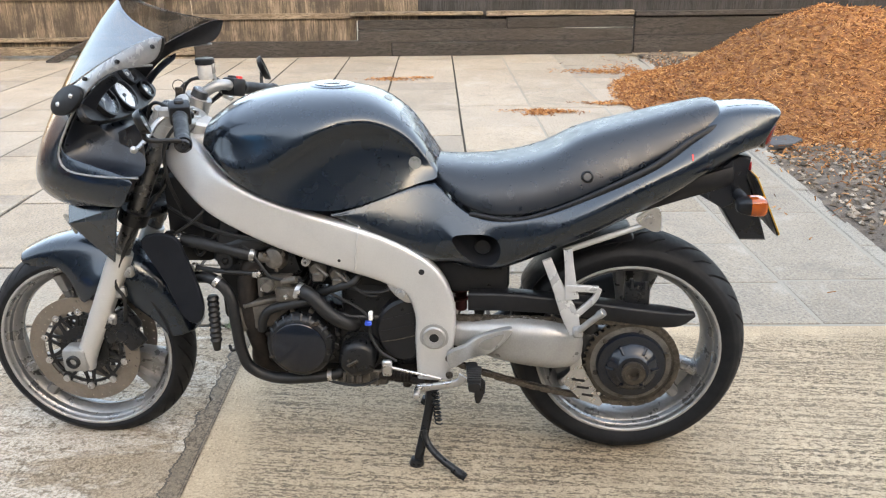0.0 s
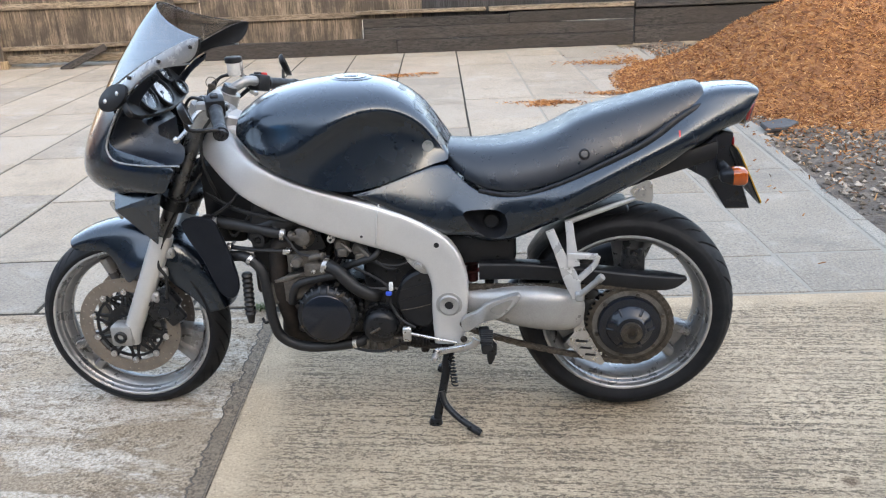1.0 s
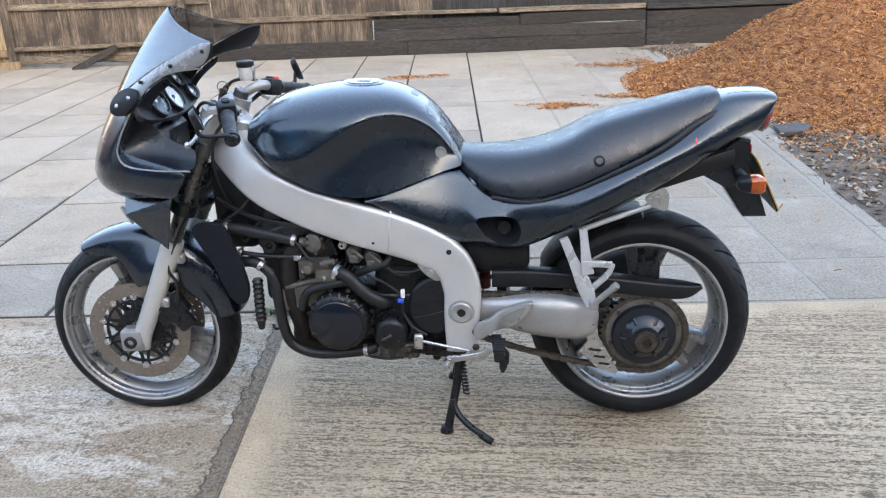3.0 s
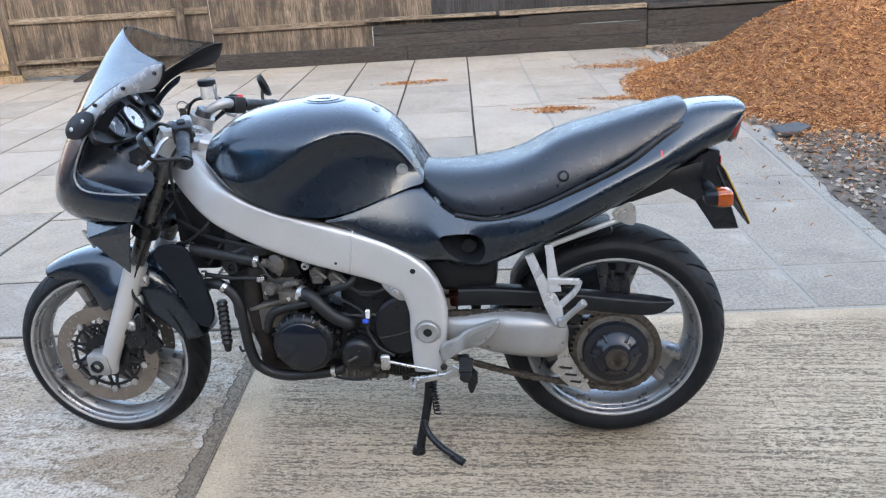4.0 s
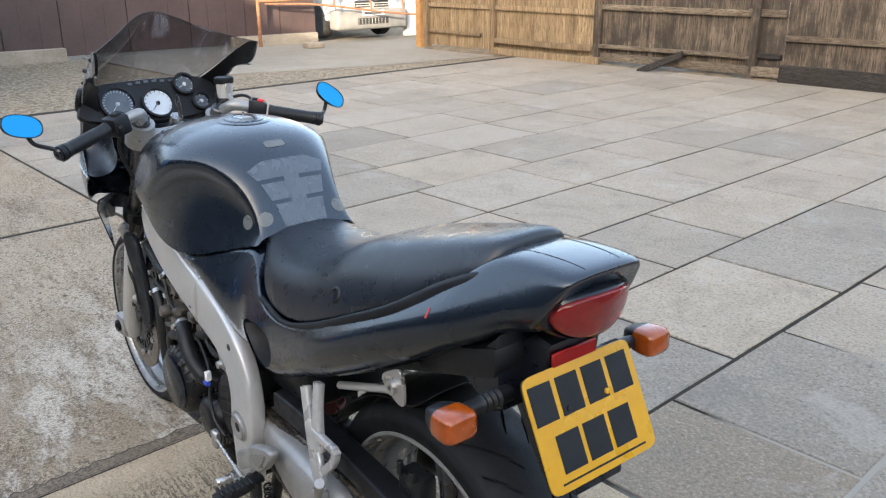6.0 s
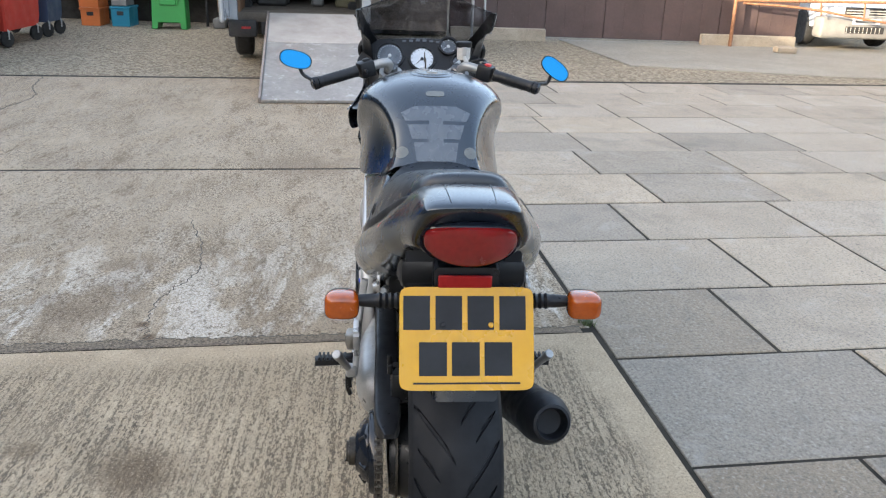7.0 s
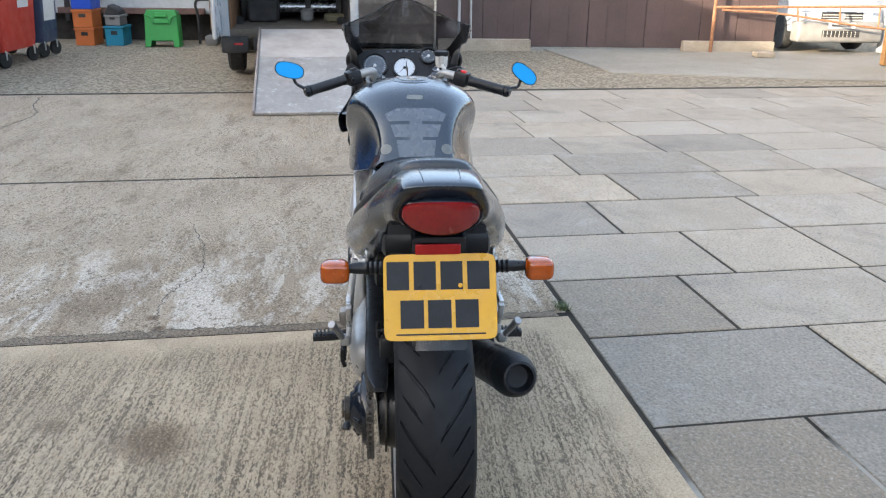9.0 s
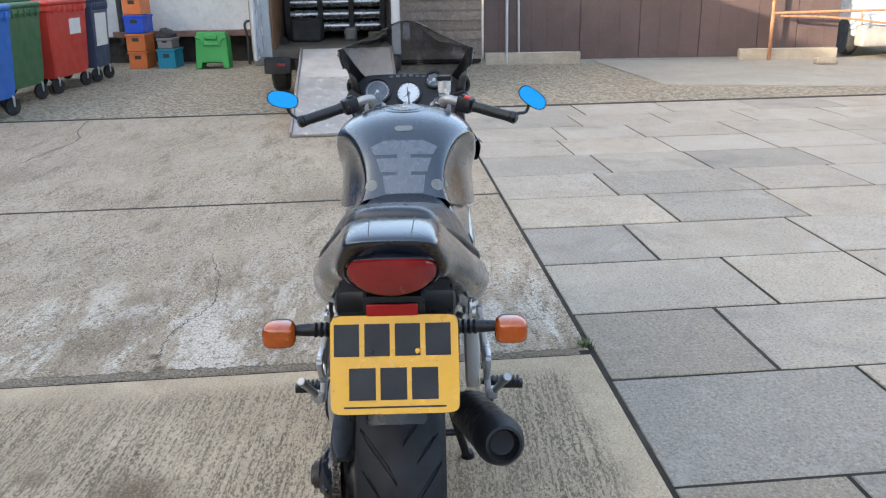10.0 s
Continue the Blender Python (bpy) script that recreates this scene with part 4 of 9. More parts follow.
# ---- vehicles, bins and crates across the yard ----
# van white toned down to carry the shade on the parked van
VANW = surface("white_van_paint", (0.33, 0.35, 0.37), (0.43, 0.45, 0.47), 0.25, scale=1.5, bump=0.02, wear=0.15, wear_colour=(0.5, 0.48, 0.45), coat=0.4)
TRIM = surface("grey_bumper_plastic", (0.10, 0.10, 0.10), (0.16, 0.16, 0.155), 0.6, scale=4)
TRIMW = surface("pale_bumper_plastic", (0.40, 0.38, 0.34), (0.52, 0.50, 0.45), 0.5, scale=4)
VGLASS = surface("van_glass", (0.10, 0.15, 0.15), (0.14, 0.19, 0.19), 0.08, bump=0.0)
LAMPC = surface("clear_lamp", (0.65, 0.66, 0.66), (0.80, 0.80, 0.80), 0.12, coat=0.6)
PLY = surface("plywood_lining", (0.13, 0.065, 0.03), (0.22, 0.12, 0.06), 0.7, scale=3)
TYRE2 = surface("old_tyre", (0.014, 0.014, 0.014), (0.03, 0.03, 0.029), 0.85, scale=9)
ALLOY = surface("alloy_sheet", (0.23, 0.21, 0.19), (0.33, 0.306, 0.28), 0.55, 0.15, scale=3, grain=25, bump=0.2, wear=0.45, wear_colour=(0.56, 0.54, 0.52))
DUSTY = surface("dusty_floor", (0.07, 0.058, 0.045), (0.14, 0.115, 0.09), 0.85, scale=4)
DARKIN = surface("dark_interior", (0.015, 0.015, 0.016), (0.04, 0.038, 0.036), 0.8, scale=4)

# parked van, nose towards the yard
van = group_base("white_van", pose(-11.0, 7.22, 0) @ Matrix.Scale(0.87, 4))
tagged(van, "white panel van parked nose-out behind a rusty rail", "van")
bm = bmesh.new()
side = smooth_path([(0.02, 0.42), (0.03, 0.62), (-0.03, 0.80), (-0.30, 0.93), (-0.80, 1.05), (-1.00, 1.10)], 5)
roof = smooth_path([(-1.00, 1.10), (-1.55, 1.68), (-1.85, 1.84), (-2.6, 1.92), (-4.4, 1.92)], 5)
plate(bm, [*side, *roof[1:], (-4.4, 0.35), (0.0, 0.35)], -0.80, 0.80, 0.05)
for v in bm.verts:
    v.co.y *= 1.0 - 0.10 * max(0.0, v.co.z - 1.0) - 0.10 * max(0.0, v.co.x + 0.35)
part("body", bm, VANW, van, "white van body", angle=35)
bm = bmesh.new()
plate(bm, [(-1.02, 1.13), (-1.50, 1.645), (-1.50, 1.66), (-1.02, 1.145)], -0.68, 0.68)
bm.transform(Matrix.Translation((0.03, 0, 0.02)))
part("windscreen", bm, VGLASS, van, "dull green windscreen")
bm = bmesh.new()
box(bm, (-0.25, -0.82, 0.20), (0.09, 0.82, 0.58), 0.05, seg=3)
part("bumper", bm, surface("faded_grey_bumper", (0.16, 0.155, 0.145), (0.24, 0.232, 0.215), 0.6, scale=4), van, "deep faded grey plastic bumper")
bm = bmesh.new()
box(bm, (0.085, -0.36, 0.30), (0.098, 0.36, 0.42), 0.004)
grl = part("lower_grille", bm, DARKIN, van, "dark slotted lower grille")
for i in range(3):
    for k in range(9):
        bm = bmesh.new()
        box(bm, (0.094, -0.345 + 0.077 * k, 0.307 + 0.036 * i), (0.106, -0.335 + 0.077 * k, 0.335 + 0.036 * i), 0.002)
        part("bar", bm, TRIMW, grl, smooth=False)
bm = bmesh.new()
box(bm, (0.0, -0.40, 0.60), (0.055, 0.40, 0.75), 0.01)
grl = part("grille", bm, DARKIN, van, "grey upper grille")
for i in range(3):
    bm = bmesh.new()
    box(bm, (0.05, -0.38, 0.60 + 0.045 * i), (0.062, 0.38, 0.618 + 0.045 * i), 0.003)
    part("slat", bm, TRIMW, grl, smooth=False)
bm = bmesh.new()
lathe(bm, [(0, 0.012), (0.06, 0.010), (0.065, 0.0)], (0.055, 0, 0.67), (1, 0, 0), 28)
part("badge", bm, GALV, van, "round plain silver badge")
for s in (-1, 1):
    bm = bmesh.new()
    box(bm, (-0.06, 0.45 * s - 0.15, 0.60), (0.045, 0.45 * s + 0.17, 0.80), 0.05, seg=3)
    part("headlamp", bm, LAMPC, van, "large clear headlamp")
    bm = bmesh.new()
    lathe(bm, [(0.18, -0.10), (0.31, -0.10), (0.33, -0.06), (0.33, 0.06), (0.31, 0.10), (0, 0.10)], (-0.78, 0.70 * s, 0.33), (0, s, 0), 32)
    part("wheel", bm, TYRE2, van, "dark van wheel")
bm = bmesh.new()
box(bm, (0.09, -0.26, 0.46), (0.102, 0.26, 0.565), 0.004)
vp = part("number_plate", bm, WHITE, van, "white number plate with a dark bar")
bm = bmesh.new()
box(bm, (0.1, -0.20, 0.49), (0.104, 0.20, 0.535), 0.0)
part("plate_bar", bm, TRIM, vp, smooth=False)

# recovery van with its ramp down
rec = group_base("recovery_van", pose(-7.35, -1.10, 0, 0, 0, 6))
tagged(rec, "open-backed white van with cluttered dark load bay", "van")
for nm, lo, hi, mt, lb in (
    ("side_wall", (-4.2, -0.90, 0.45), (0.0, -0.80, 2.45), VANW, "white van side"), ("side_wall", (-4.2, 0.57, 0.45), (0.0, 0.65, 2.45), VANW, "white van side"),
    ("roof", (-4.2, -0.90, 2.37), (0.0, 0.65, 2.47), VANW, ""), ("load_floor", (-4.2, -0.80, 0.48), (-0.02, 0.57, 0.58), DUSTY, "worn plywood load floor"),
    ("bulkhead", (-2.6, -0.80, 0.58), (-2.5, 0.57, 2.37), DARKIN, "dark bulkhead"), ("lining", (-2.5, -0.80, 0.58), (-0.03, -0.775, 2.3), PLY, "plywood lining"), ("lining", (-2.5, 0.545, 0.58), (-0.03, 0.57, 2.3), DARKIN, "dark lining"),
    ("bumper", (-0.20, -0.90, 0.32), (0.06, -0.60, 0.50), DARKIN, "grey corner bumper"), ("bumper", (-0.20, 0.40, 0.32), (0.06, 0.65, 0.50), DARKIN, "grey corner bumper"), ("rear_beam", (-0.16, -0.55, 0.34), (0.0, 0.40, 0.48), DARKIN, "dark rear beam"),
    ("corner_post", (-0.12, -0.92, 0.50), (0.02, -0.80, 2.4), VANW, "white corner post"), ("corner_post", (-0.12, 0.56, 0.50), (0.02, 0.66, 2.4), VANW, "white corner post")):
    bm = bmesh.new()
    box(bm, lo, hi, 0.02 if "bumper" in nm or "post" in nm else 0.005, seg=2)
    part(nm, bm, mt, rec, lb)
for s in (-1, 1):
    if s < 0:
        bm = bmesh.new()
        box(bm, (-0.05, -0.04, 0.0), (0.0, 0.62, 1.85), 0.015)
        ob = part("rear_door", bm, VANW, rec, "white rear door swung open")
        ob.matrix_basis = pose(0.0, -0.93, 0.52, 0, 0, -91)
        bm = bmesh.new()
        box(bm, (0.004, 0.02, 0.1), (0.014, 0.56, 1.7), 0.003)
        part("door_lining", bm, PLY, ob, "orange plywood door lining")
    for x in (-0.98, -3.4):
        bm = bmesh.new()
        lathe(bm, [(0, -0.09), (0.20, -0.09), (0.30, -0.10), (0.33, -0.07), (0.33, 0.07), (0.30, 0.10), (0.20, 0.08), (0.0, 0.05)], (x, -0.80 if s < 0 else 0.55, 0.33), (0, s, 0), 32)
        part("wheel", bm, TYRE2, rec, "black van wheel")
    bm = bmesh.new()
    box(bm, (0.055, -0.76 if s < 0 else 0.48, 0.41), (0.068, -0.66 if s < 0 else 0.58, 0.435), 0.004)
    part("reflector", bm, bpy.data.materials.get("red_lens_far") or surface("red_lens_far", (0.35, 0.02, 0.02), (0.5, 0.03, 0.03), 0.3), rec, "red bumper reflector")
SHINY = surface("shiny_tube", (0.20, 0.21, 0.22), (0.34, 0.35, 0.36), 0.25, 0.8, scale=4)
rack = group_base("tube_rack", pose(-8.9, -1.26, 0.58, 0, 0, 6))
tagged(rack, "stacked silver tubes and dark straps inside the van", "rack")
for i in range(6):
    bm = bmesh.new()
    rod(bm, (0.02 * (i % 2), -0.70, 0.16 + 0.15 * i), (0.02 * (i % 2), 0.50, 0.16 + 0.15 * i), 0.062)
    part("tube", bm, SHINY, rack)
for y in (-0.72, -0.30, 0.10, 0.50):
    bm = bmesh.new()
    box(bm, (0.05, y - 0.035, 0.0), (0.11, y + 0.035, 1.1), 0.01)
    part("strap", bm, DARKIN, rack)
bm = bmesh.new()
box(bm, (0.1, -0.66, 0.0), (0.5, -0.28, 0.28), 0.03)
part("tool_box", bm, DARKIN, rack, "dark tool box")
bm = bmesh.new()
box(bm, (0.15, 0.0, 0.0), (0.45, 0.16, 0.16), 0.03)
part("box", bm, TRIM, rack, "small dark box")
bm = bmesh.new()
box(bm, (0.2, 0.3, 0.0), (0.5, 0.6, 0.10), 0.02)
part("cloth", bm, surface("dull_strap", (0.10, 0.09, 0.05), (0.16, 0.14, 0.08), 0.7), rack, "dull strap bundle")

ramp = group_base("loading_ramp", pose(-5.05, -0.82, 0, 0, 0, 6))
tagged(ramp, "pale alloy loading ramp lowered from the van", "ramp")
ang = math.atan2(0.555, 2.26)
for nm, a, b in (("ramp_panel", 0.0, 1.42), ("ramp_panel", 1.43, 2.33)):
    bm = bmesh.new()
    box(bm, (-b, -0.49, 0.0), (-a, 0.49, 0.03), 0.004)
    bm.transform(Matrix.Translation((0, 0, 0.004)) @ Matrix.Rotation(ang, 4, "Y"))
    part(nm, bm, ALLOY if a == 0 else surface("dusty_alloy", (0.30, 0.27, 0.24), (0.42, 0.385, 0.35), 0.7, 0.1, scale=4), ramp, "pale scuffed sheet")
for s in (-1, 1):
    bm = bmesh.new()
    box(bm, (-2.33, -0.012, 0.0), (0.0, 0.012, 0.05), 0.004)
    bm.transform(Matrix.Translation((0, 0.503 * s, 0.004)) @ Matrix.Rotation(ang, 4, "Y"))
    part("ramp_edge", bm, surface("dusty_ramp_edge", (0.16, 0.125, 0.105), (0.27, 0.225, 0.195), 0.7) if s < 0 else bpy.data.materials["dusty_ramp_edge"], ramp, "dusty brown-grey ramp edge")


# bins
def wheelie(x0, x1, colour, lid, label, sticker=None, depth=0.78, y=-4.88):
    b = group_base("wheeled_bin", pose(x0, y, -0.03))
    tagged(b, label, "bin", "wheeled bins")
    w = x0 - x1
    bm = bmesh.new()
    vs = []
    for z, k in ((0.20, 0.86), (0.30, 0.90), (1.02, 0.99), (1.04, 1.03), (1.10, 1.03)):
        cx, cy = -w / 2, -depth / 2
        vs.append([bm.verts.new((cx + sx * w / 2 * k, cy + sy * depth / 2 * k, z)) for sx, sy in ((-0.96, -1), (0.96, -1), (1, -0.94), (1, 0.94), (0.96, 1), (-0.96, 1), (-1, 0.94), (-1, -0.94))])
    for p, q in zip(vs, vs[1:]):
        for i in range(8):
            bm.faces.new((p[i], p[(i + 1) % 8], q[(i + 1) % 8], q[i]))
    bm.faces.new(vs[0][::-1])
    bm.faces.new(vs[-1])
    part("body", bm, colour, b, angle=30)
    bm = bmesh.new()
    box(bm, (-w * 1.02, -depth * 1.03, 1.10), (w * 0.02, depth * 0.03, 1.17), 0.03, seg=3)
    box(bm, (-w * 0.95, -depth * 0.95, 1.16), (-w * 0.05, -depth * 0.05, 1.22), 0.04, seg=2)
    part("lid", bm, lid, b, "moulded plastic lid")
    for i in range(7):
        bm = bmesh.new()
        box(bm, (-w * (0.1 + 0.13 * i) - 0.012, -0.005, 1.00), (-w * (0.1 + 0.13 * i) + 0.012, 0.03, 1.09), 0.006)
        part("rib", bm, colour, b)
    for sx in (0.12, 0.88):
        for sy in (0.10, 0.90):
            bm = bmesh.new()
            lathe(bm, [(0, -0.024), (0.07, -0.024), (0.095, -0.02), (0.10, 0), (0.095, 0.02), (0.07, 0.024), (0, 0.024)], (-w * sx, -depth * sy, 0.10), (0.4, 1, 0), 24)
            c = part("castor", bm, TYRE2, b, "black rubber castor")
            bm = bmesh.new()
            for k in (-1, 1):
                sweep(bm, [(-w * sx + 0.013 * k, -depth * sy + 0.034 * k, 0.10), (-w * sx, -depth * sy + 0.03 * k, 0.2), (-w * sx - 0.02, -depth * sy, 0.225)], 0.008, [0.03, 0.06, 0.06], 3, 8, 3)
            part("fork", bm, GALV, c, "grey steel castor fork")
    if sticker:
        u0, u1, z0, z1, mt = sticker
        bm = bmesh.new()
        zz = [(z - 0.30) / 0.72 * 0.09 + 0.90 for z in (z0, z1)]
        ys = [-depth / 2 + depth / 2 * k + 0.003 for k in zz]
        vv = [bm.verts.new(p) for p in ((-w * u0, ys[0], z0), (-w * u1, ys[0], z0), (-w * u1, ys[1], z1), (-w * u0, ys[1], z1))]
        f = bm.faces.new(vv)
        bmesh.ops.recalc_face_normals(bm, faces=bm.faces[:])
        if f.normal.y < 0:
            f.normal_flip()
        part("sticker", bm, mt, b, "pale printed sticker", smooth=False)
    return b


def plastic(name, c):
    return surface(name, tuple(x * 0.8 for x in c), c, 0.45, scale=3, bump=0.1, wear=0.2, wear_colour=tuple(x * 0.5 + 0.05 for x in c))


BLUE_B, GREEN_B, RED_B, NAVY_B = plastic("blue_bin", (0.02, 0.12, 0.42)), plastic("green_bin", (0.05, 0.13, 0.055)), plastic("red_bin", (0.55, 0.045, 0.03)), plastic("navy_bin", (0.045, 0.065, 0.12))
wheelie(-5.80, -6.86, BLUE_B, BLUE_B, "blue plastic four-wheeled bin", None, 0.78, -4.60)
wheelie(-7.05, -8.15, GREEN_B, GREEN_B, "dull green plastic four-wheeled bin")
wheelie(-8.35, -9.50, RED_B, RED_B, "bright red plastic four-wheeled bin", (0.50, 0.80, 0.72, 0.92, WHITE))
wheelie(-9.68, -10.25, NAVY_B, NAVY_B, "dark blue plastic four-wheeled bin with a poster", (0.15, 0.85, 0.50, 0.95, WHITE))


def crate(name, lo, hi, mt, label, m=None, slots=True):
    c = group_base(name, Matrix.Translation(lo) if m is None else m)
    tagged(c, label, "crate", "stacked crates")
    s = Vector(hi) - Vector(lo)
    bm = bmesh.new()
    t = 0.015
    box(bm, (0.01, 0.01, 0), (s.x - 0.01, s.y - 0.01, t), 0.004)
    for a, b in (((0, 0, 0), (t, s.y, s.z - 0.03)), ((s.x - t, 0, 0), (s.x, s.y, s.z - 0.03)), ((t, 0, 0), (s.x - t, t, s.z - 0.03)), ((t, s.y - t, 0), (s.x - t, s.y, s.z - 0.03))):
        box(bm, a, b, 0.004)
    part("shell", bm, mt, c)
    bm = bmesh.new()
    for a, b in (((-0.015, -0.015, s.z - 0.04), (t, s.y + 0.015, s.z - 0.004)), ((s.x - t, -0.015, s.z - 0.04), (s.x + 0.015, s.y + 0.015, s.z - 0.004)), ((t, -0.015, s.z - 0.04), (s.x - t, t, s.z - 0.004)), ((t, s.y - t, s.z - 0.04), (s.x - t, s.y + 0.015, s.z - 0.004))):
        box(bm, a, b, 0.006)
    part("rim", bm, mt, c)
    bm = bmesh.new()
    box(bm, (s.x - 0.004, s.y * 0.32, s.z * 0.55), (s.x + 0.004, s.y * 0.68, s.z * 0.75), 0.003)
    part("hand_hold", bm, DARKIN, c, "dark hand hold")
    return c


OR_, CY_, GR_, BL_ = plastic("orange_crate", (0.62, 0.17, 0.045)), plastic("cyan_crate", (0.015, 0.22, 0.33)), plastic("green_crate", (0.03, 0.30, 0.06)), plastic("blue_crate", (0.02, 0.08, 0.50))
GREYC = plastic("grey_crate", (0.22, 0.21, 0.20))
crate("orange_crate", (-11.9, -5.11, -0.03), (-11.45, -4.82, 0.25), OR_, "orange plastic crate at the foot of a stack")
crate("orange_crate", (-11.9, -5.12, 0.255), (-11.45, -4.82, 0.53), OR_, "orange plastic crate stacked on another")
crate("blue_crate", (-11.9, -5.12, 0.535), (-11.45, -4.81, 0.82), BL_, "blue plastic crate on an orange stack")
crate("orange_crate", (-11.9, -5.11, 0.825), (-11.45, -4.82, 1.12), OR_, "orange plastic crate on top of the stack")
crate("cyan_crate", (-11.9, -4.64, -0.03), (-11.45, -4.36, 0.28), CY_, "blue-green plastic crate on the ground")
crate("grey_crate", (-11.88, -4.63, 0.285), (-11.48, -4.40, 0.45), GREYC, "slotted grey crate on a blue-green one")
bm = bmesh.new()
plate(bm, [(-4.65, 0.45), (-4.60, 0.54), (-4.57, 0.60), (-4.48, 0.56), (-4.41, 0.50), (-4.41, 0.45)], -11.85, -11.5, 0.02, axis="x")
tagged(part("black_sack", bm, DARKIN, None, "crumpled black sack on a grey crate"), category="sack")
g = group_base("green_tub", pose(-11.25, -3.70, -0.03, 0, -6, 4))
tagged(g, "bright green plastic tub standing on its side", "tub")
bm = bmesh.new()
plate(bm, [(-0.27, 0.0), (-0.19, 0.0), (-0.18, 0.10), (0.18, 0.10), (0.19, 0.0), (0.27, 0.0), (0.25, 0.50), (0.22, 0.58), (-0.22, 0.58), (-0.25, 0.50)], -0.35, 0.0, 0.02, axis="x")
part("shell", bm, GR_, g, angle=30)
bm = bmesh.new()
box(bm, (0.0, -0.12, 0.36), (0.03, 0.12, 0.44), 0.012)
box(bm, (0.0, -0.10, 0.46), (0.03, 0.10, 0.54), 0.012)
part("handle", bm, GR_, g, "moulded green handle")
for s in (-1, 1):
    bm = bmesh.new()
    sweep(bm, [(0.005, 0.245 * s, 0.50), (0.012, 0.16 * s, 0.46), (0.012, 0.13 * s, 0.36)], 0.03, 0.03, 3, 10, 3)
    part("rib", bm, GR_, g)
bm = bmesh.new()
box(bm, (-12.28, -5.6, 0.42), (-12.15, -3.2, 0.52), 0.01)
tagged(part("chassis_beam", bm, surface("red_oxide_beam", (0.10, 0.055, 0.045), (0.17, 0.10, 0.08), 0.8), None, "dull red-brown steel beam under the white wall"), category="beam", kind="structure")
bm = bmesh.new()
hose(bm, [(-11.9, -3.25, -0.03), (-11.9, -3.25, 0.4), (-11.9, -3.28, 0.62), (-11.9, -3.15, 0.68), (-11.9, -2.6, 0.64), (-11.9, -2.45, 0.60)], 0.022, 10)
tagged(part("bent_pipe", bm, DARKIN, None, "bent black pipe against the white wall"), category="pipe")
for yy in (-5.45, -2.55):
    pole("wall_pipe", (-12.2, yy, 0.3), (-12.2, yy, 2.8), 0.045 if yy < -4 else 0.03, DARKIN, "dark upright pipe on the white wall")
for k, (x, yy, sx, sy, sz) in enumerate(((-11.7, -3.0, 0.25, 0.2, 0.16), (-11.9, -2.75, 0.2, 0.3, 0.24), (-11.6, -2.5, 0.3, 0.25, 0.10), (-12.0, -2.3, 0.2, 0.2, 0.35))):
    bm = bmesh.new()
    box(bm, (-sx / 2, -sy / 2, 0), (sx / 2, sy / 2, sz), 0.03, seg=2)
    ob = part("scrap_block", bm, (TRIM, DARKIN, GREYC, TRIM)[k], None, "grey scrap part lying by the white wall")
    ob.matrix_basis = pose(x, yy, -0.03, 0, 0, 20 * k)
    tagged(ob, category="scrap", group="scrap parts")


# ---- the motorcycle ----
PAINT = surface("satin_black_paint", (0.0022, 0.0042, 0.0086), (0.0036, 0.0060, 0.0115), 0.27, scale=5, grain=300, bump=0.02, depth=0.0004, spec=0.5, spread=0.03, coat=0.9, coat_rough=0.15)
# blue tint puts the clear sky's reflection into the black paint
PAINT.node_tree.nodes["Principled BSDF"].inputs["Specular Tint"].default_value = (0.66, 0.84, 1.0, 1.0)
VINYL = surface("seat_vinyl", (0.006, 0.009, 0.014), (0.010, 0.0135, 0.020), 0.31, scale=12, grain=420, bump=0.10, depth=0.0006, spread=0.08, spec=0.6)
GLOSS = surface("gloss_black", (0.0045, 0.0065, 0.011), (0.008, 0.0105, 0.016), 0.16, scale=6, bump=0.02, depth=0.0003, spread=0.04)
SILVER = surface("silver_frame_paint", (0.475, 0.475, 0.47), (0.55, 0.55, 0.54), 0.36, 0.45, scale=7, grain=250, bump=0.06, depth=0.0005, wear=0.12, wear_colour=(0.42, 0.40, 0.38), spread=0.06)
CAST = surface("cast_aluminium", (0.27, 0.268, 0.26), (0.38, 0.377, 0.365), 0.40, 0.5, scale=9, grain=260, bump=0.2, depth=0.0006, wear=0.18, wear_colour=(0.26, 0.245, 0.225))
RIMM = surface("grey_wheel_paint", (0.20, 0.20, 0.20), (0.28, 0.28, 0.278), 0.33, 0.7, scale=9, bump=0.06, wear=0.2, wear_colour=(0.19, 0.18, 0.165))
ENGINE = surface("black_engine_paint", (0.005, 0.0058, 0.007), (0.011, 0.0115, 0.013), 0.34, 0.0, scale=20, grain=200, bump=0.2, depth=0.0008, wear=0.2, wear_colour=(0.026, 0.024, 0.022), spec=0.35)
PLASTIC = surface("black_plastic", (0.0055, 0.006, 0.0075), (0.0105, 0.011, 0.0125), 0.42, scale=15, bump=0.12, depth=0.0005, wear=0.2, wear_colour=(0.020, 0.0195, 0.019), spec=0.32)
RUBBER = surface("tyre_rubber", (0.0042, 0.0048, 0.006), (0.0078, 0.0086, 0.0105), 0.62, scale=9, grain=160, bump=0.2, depth=0.0006, wear=0.2, wear_colour=(0.015, 0.015, 0.015), spec=0.26)
HOSE = surface("hose_rubber", (0.0065, 0.007, 0.008), (0.013, 0.0135, 0.0145), 0.48, scale=25, bump=0.15, wear=0.25, wear_colour=(0.028, 0.026, 0.024), spec=0.38)
PIPE = surface("sooty_steel", (0.009, 0.0075, 0.0065), (0.024, 0.019, 0.016), 0.65, 0.2, scale=18, bump=0.3, wear=0.4, wear_colour=(0.035, 0.022, 0.015), spec=0.3)
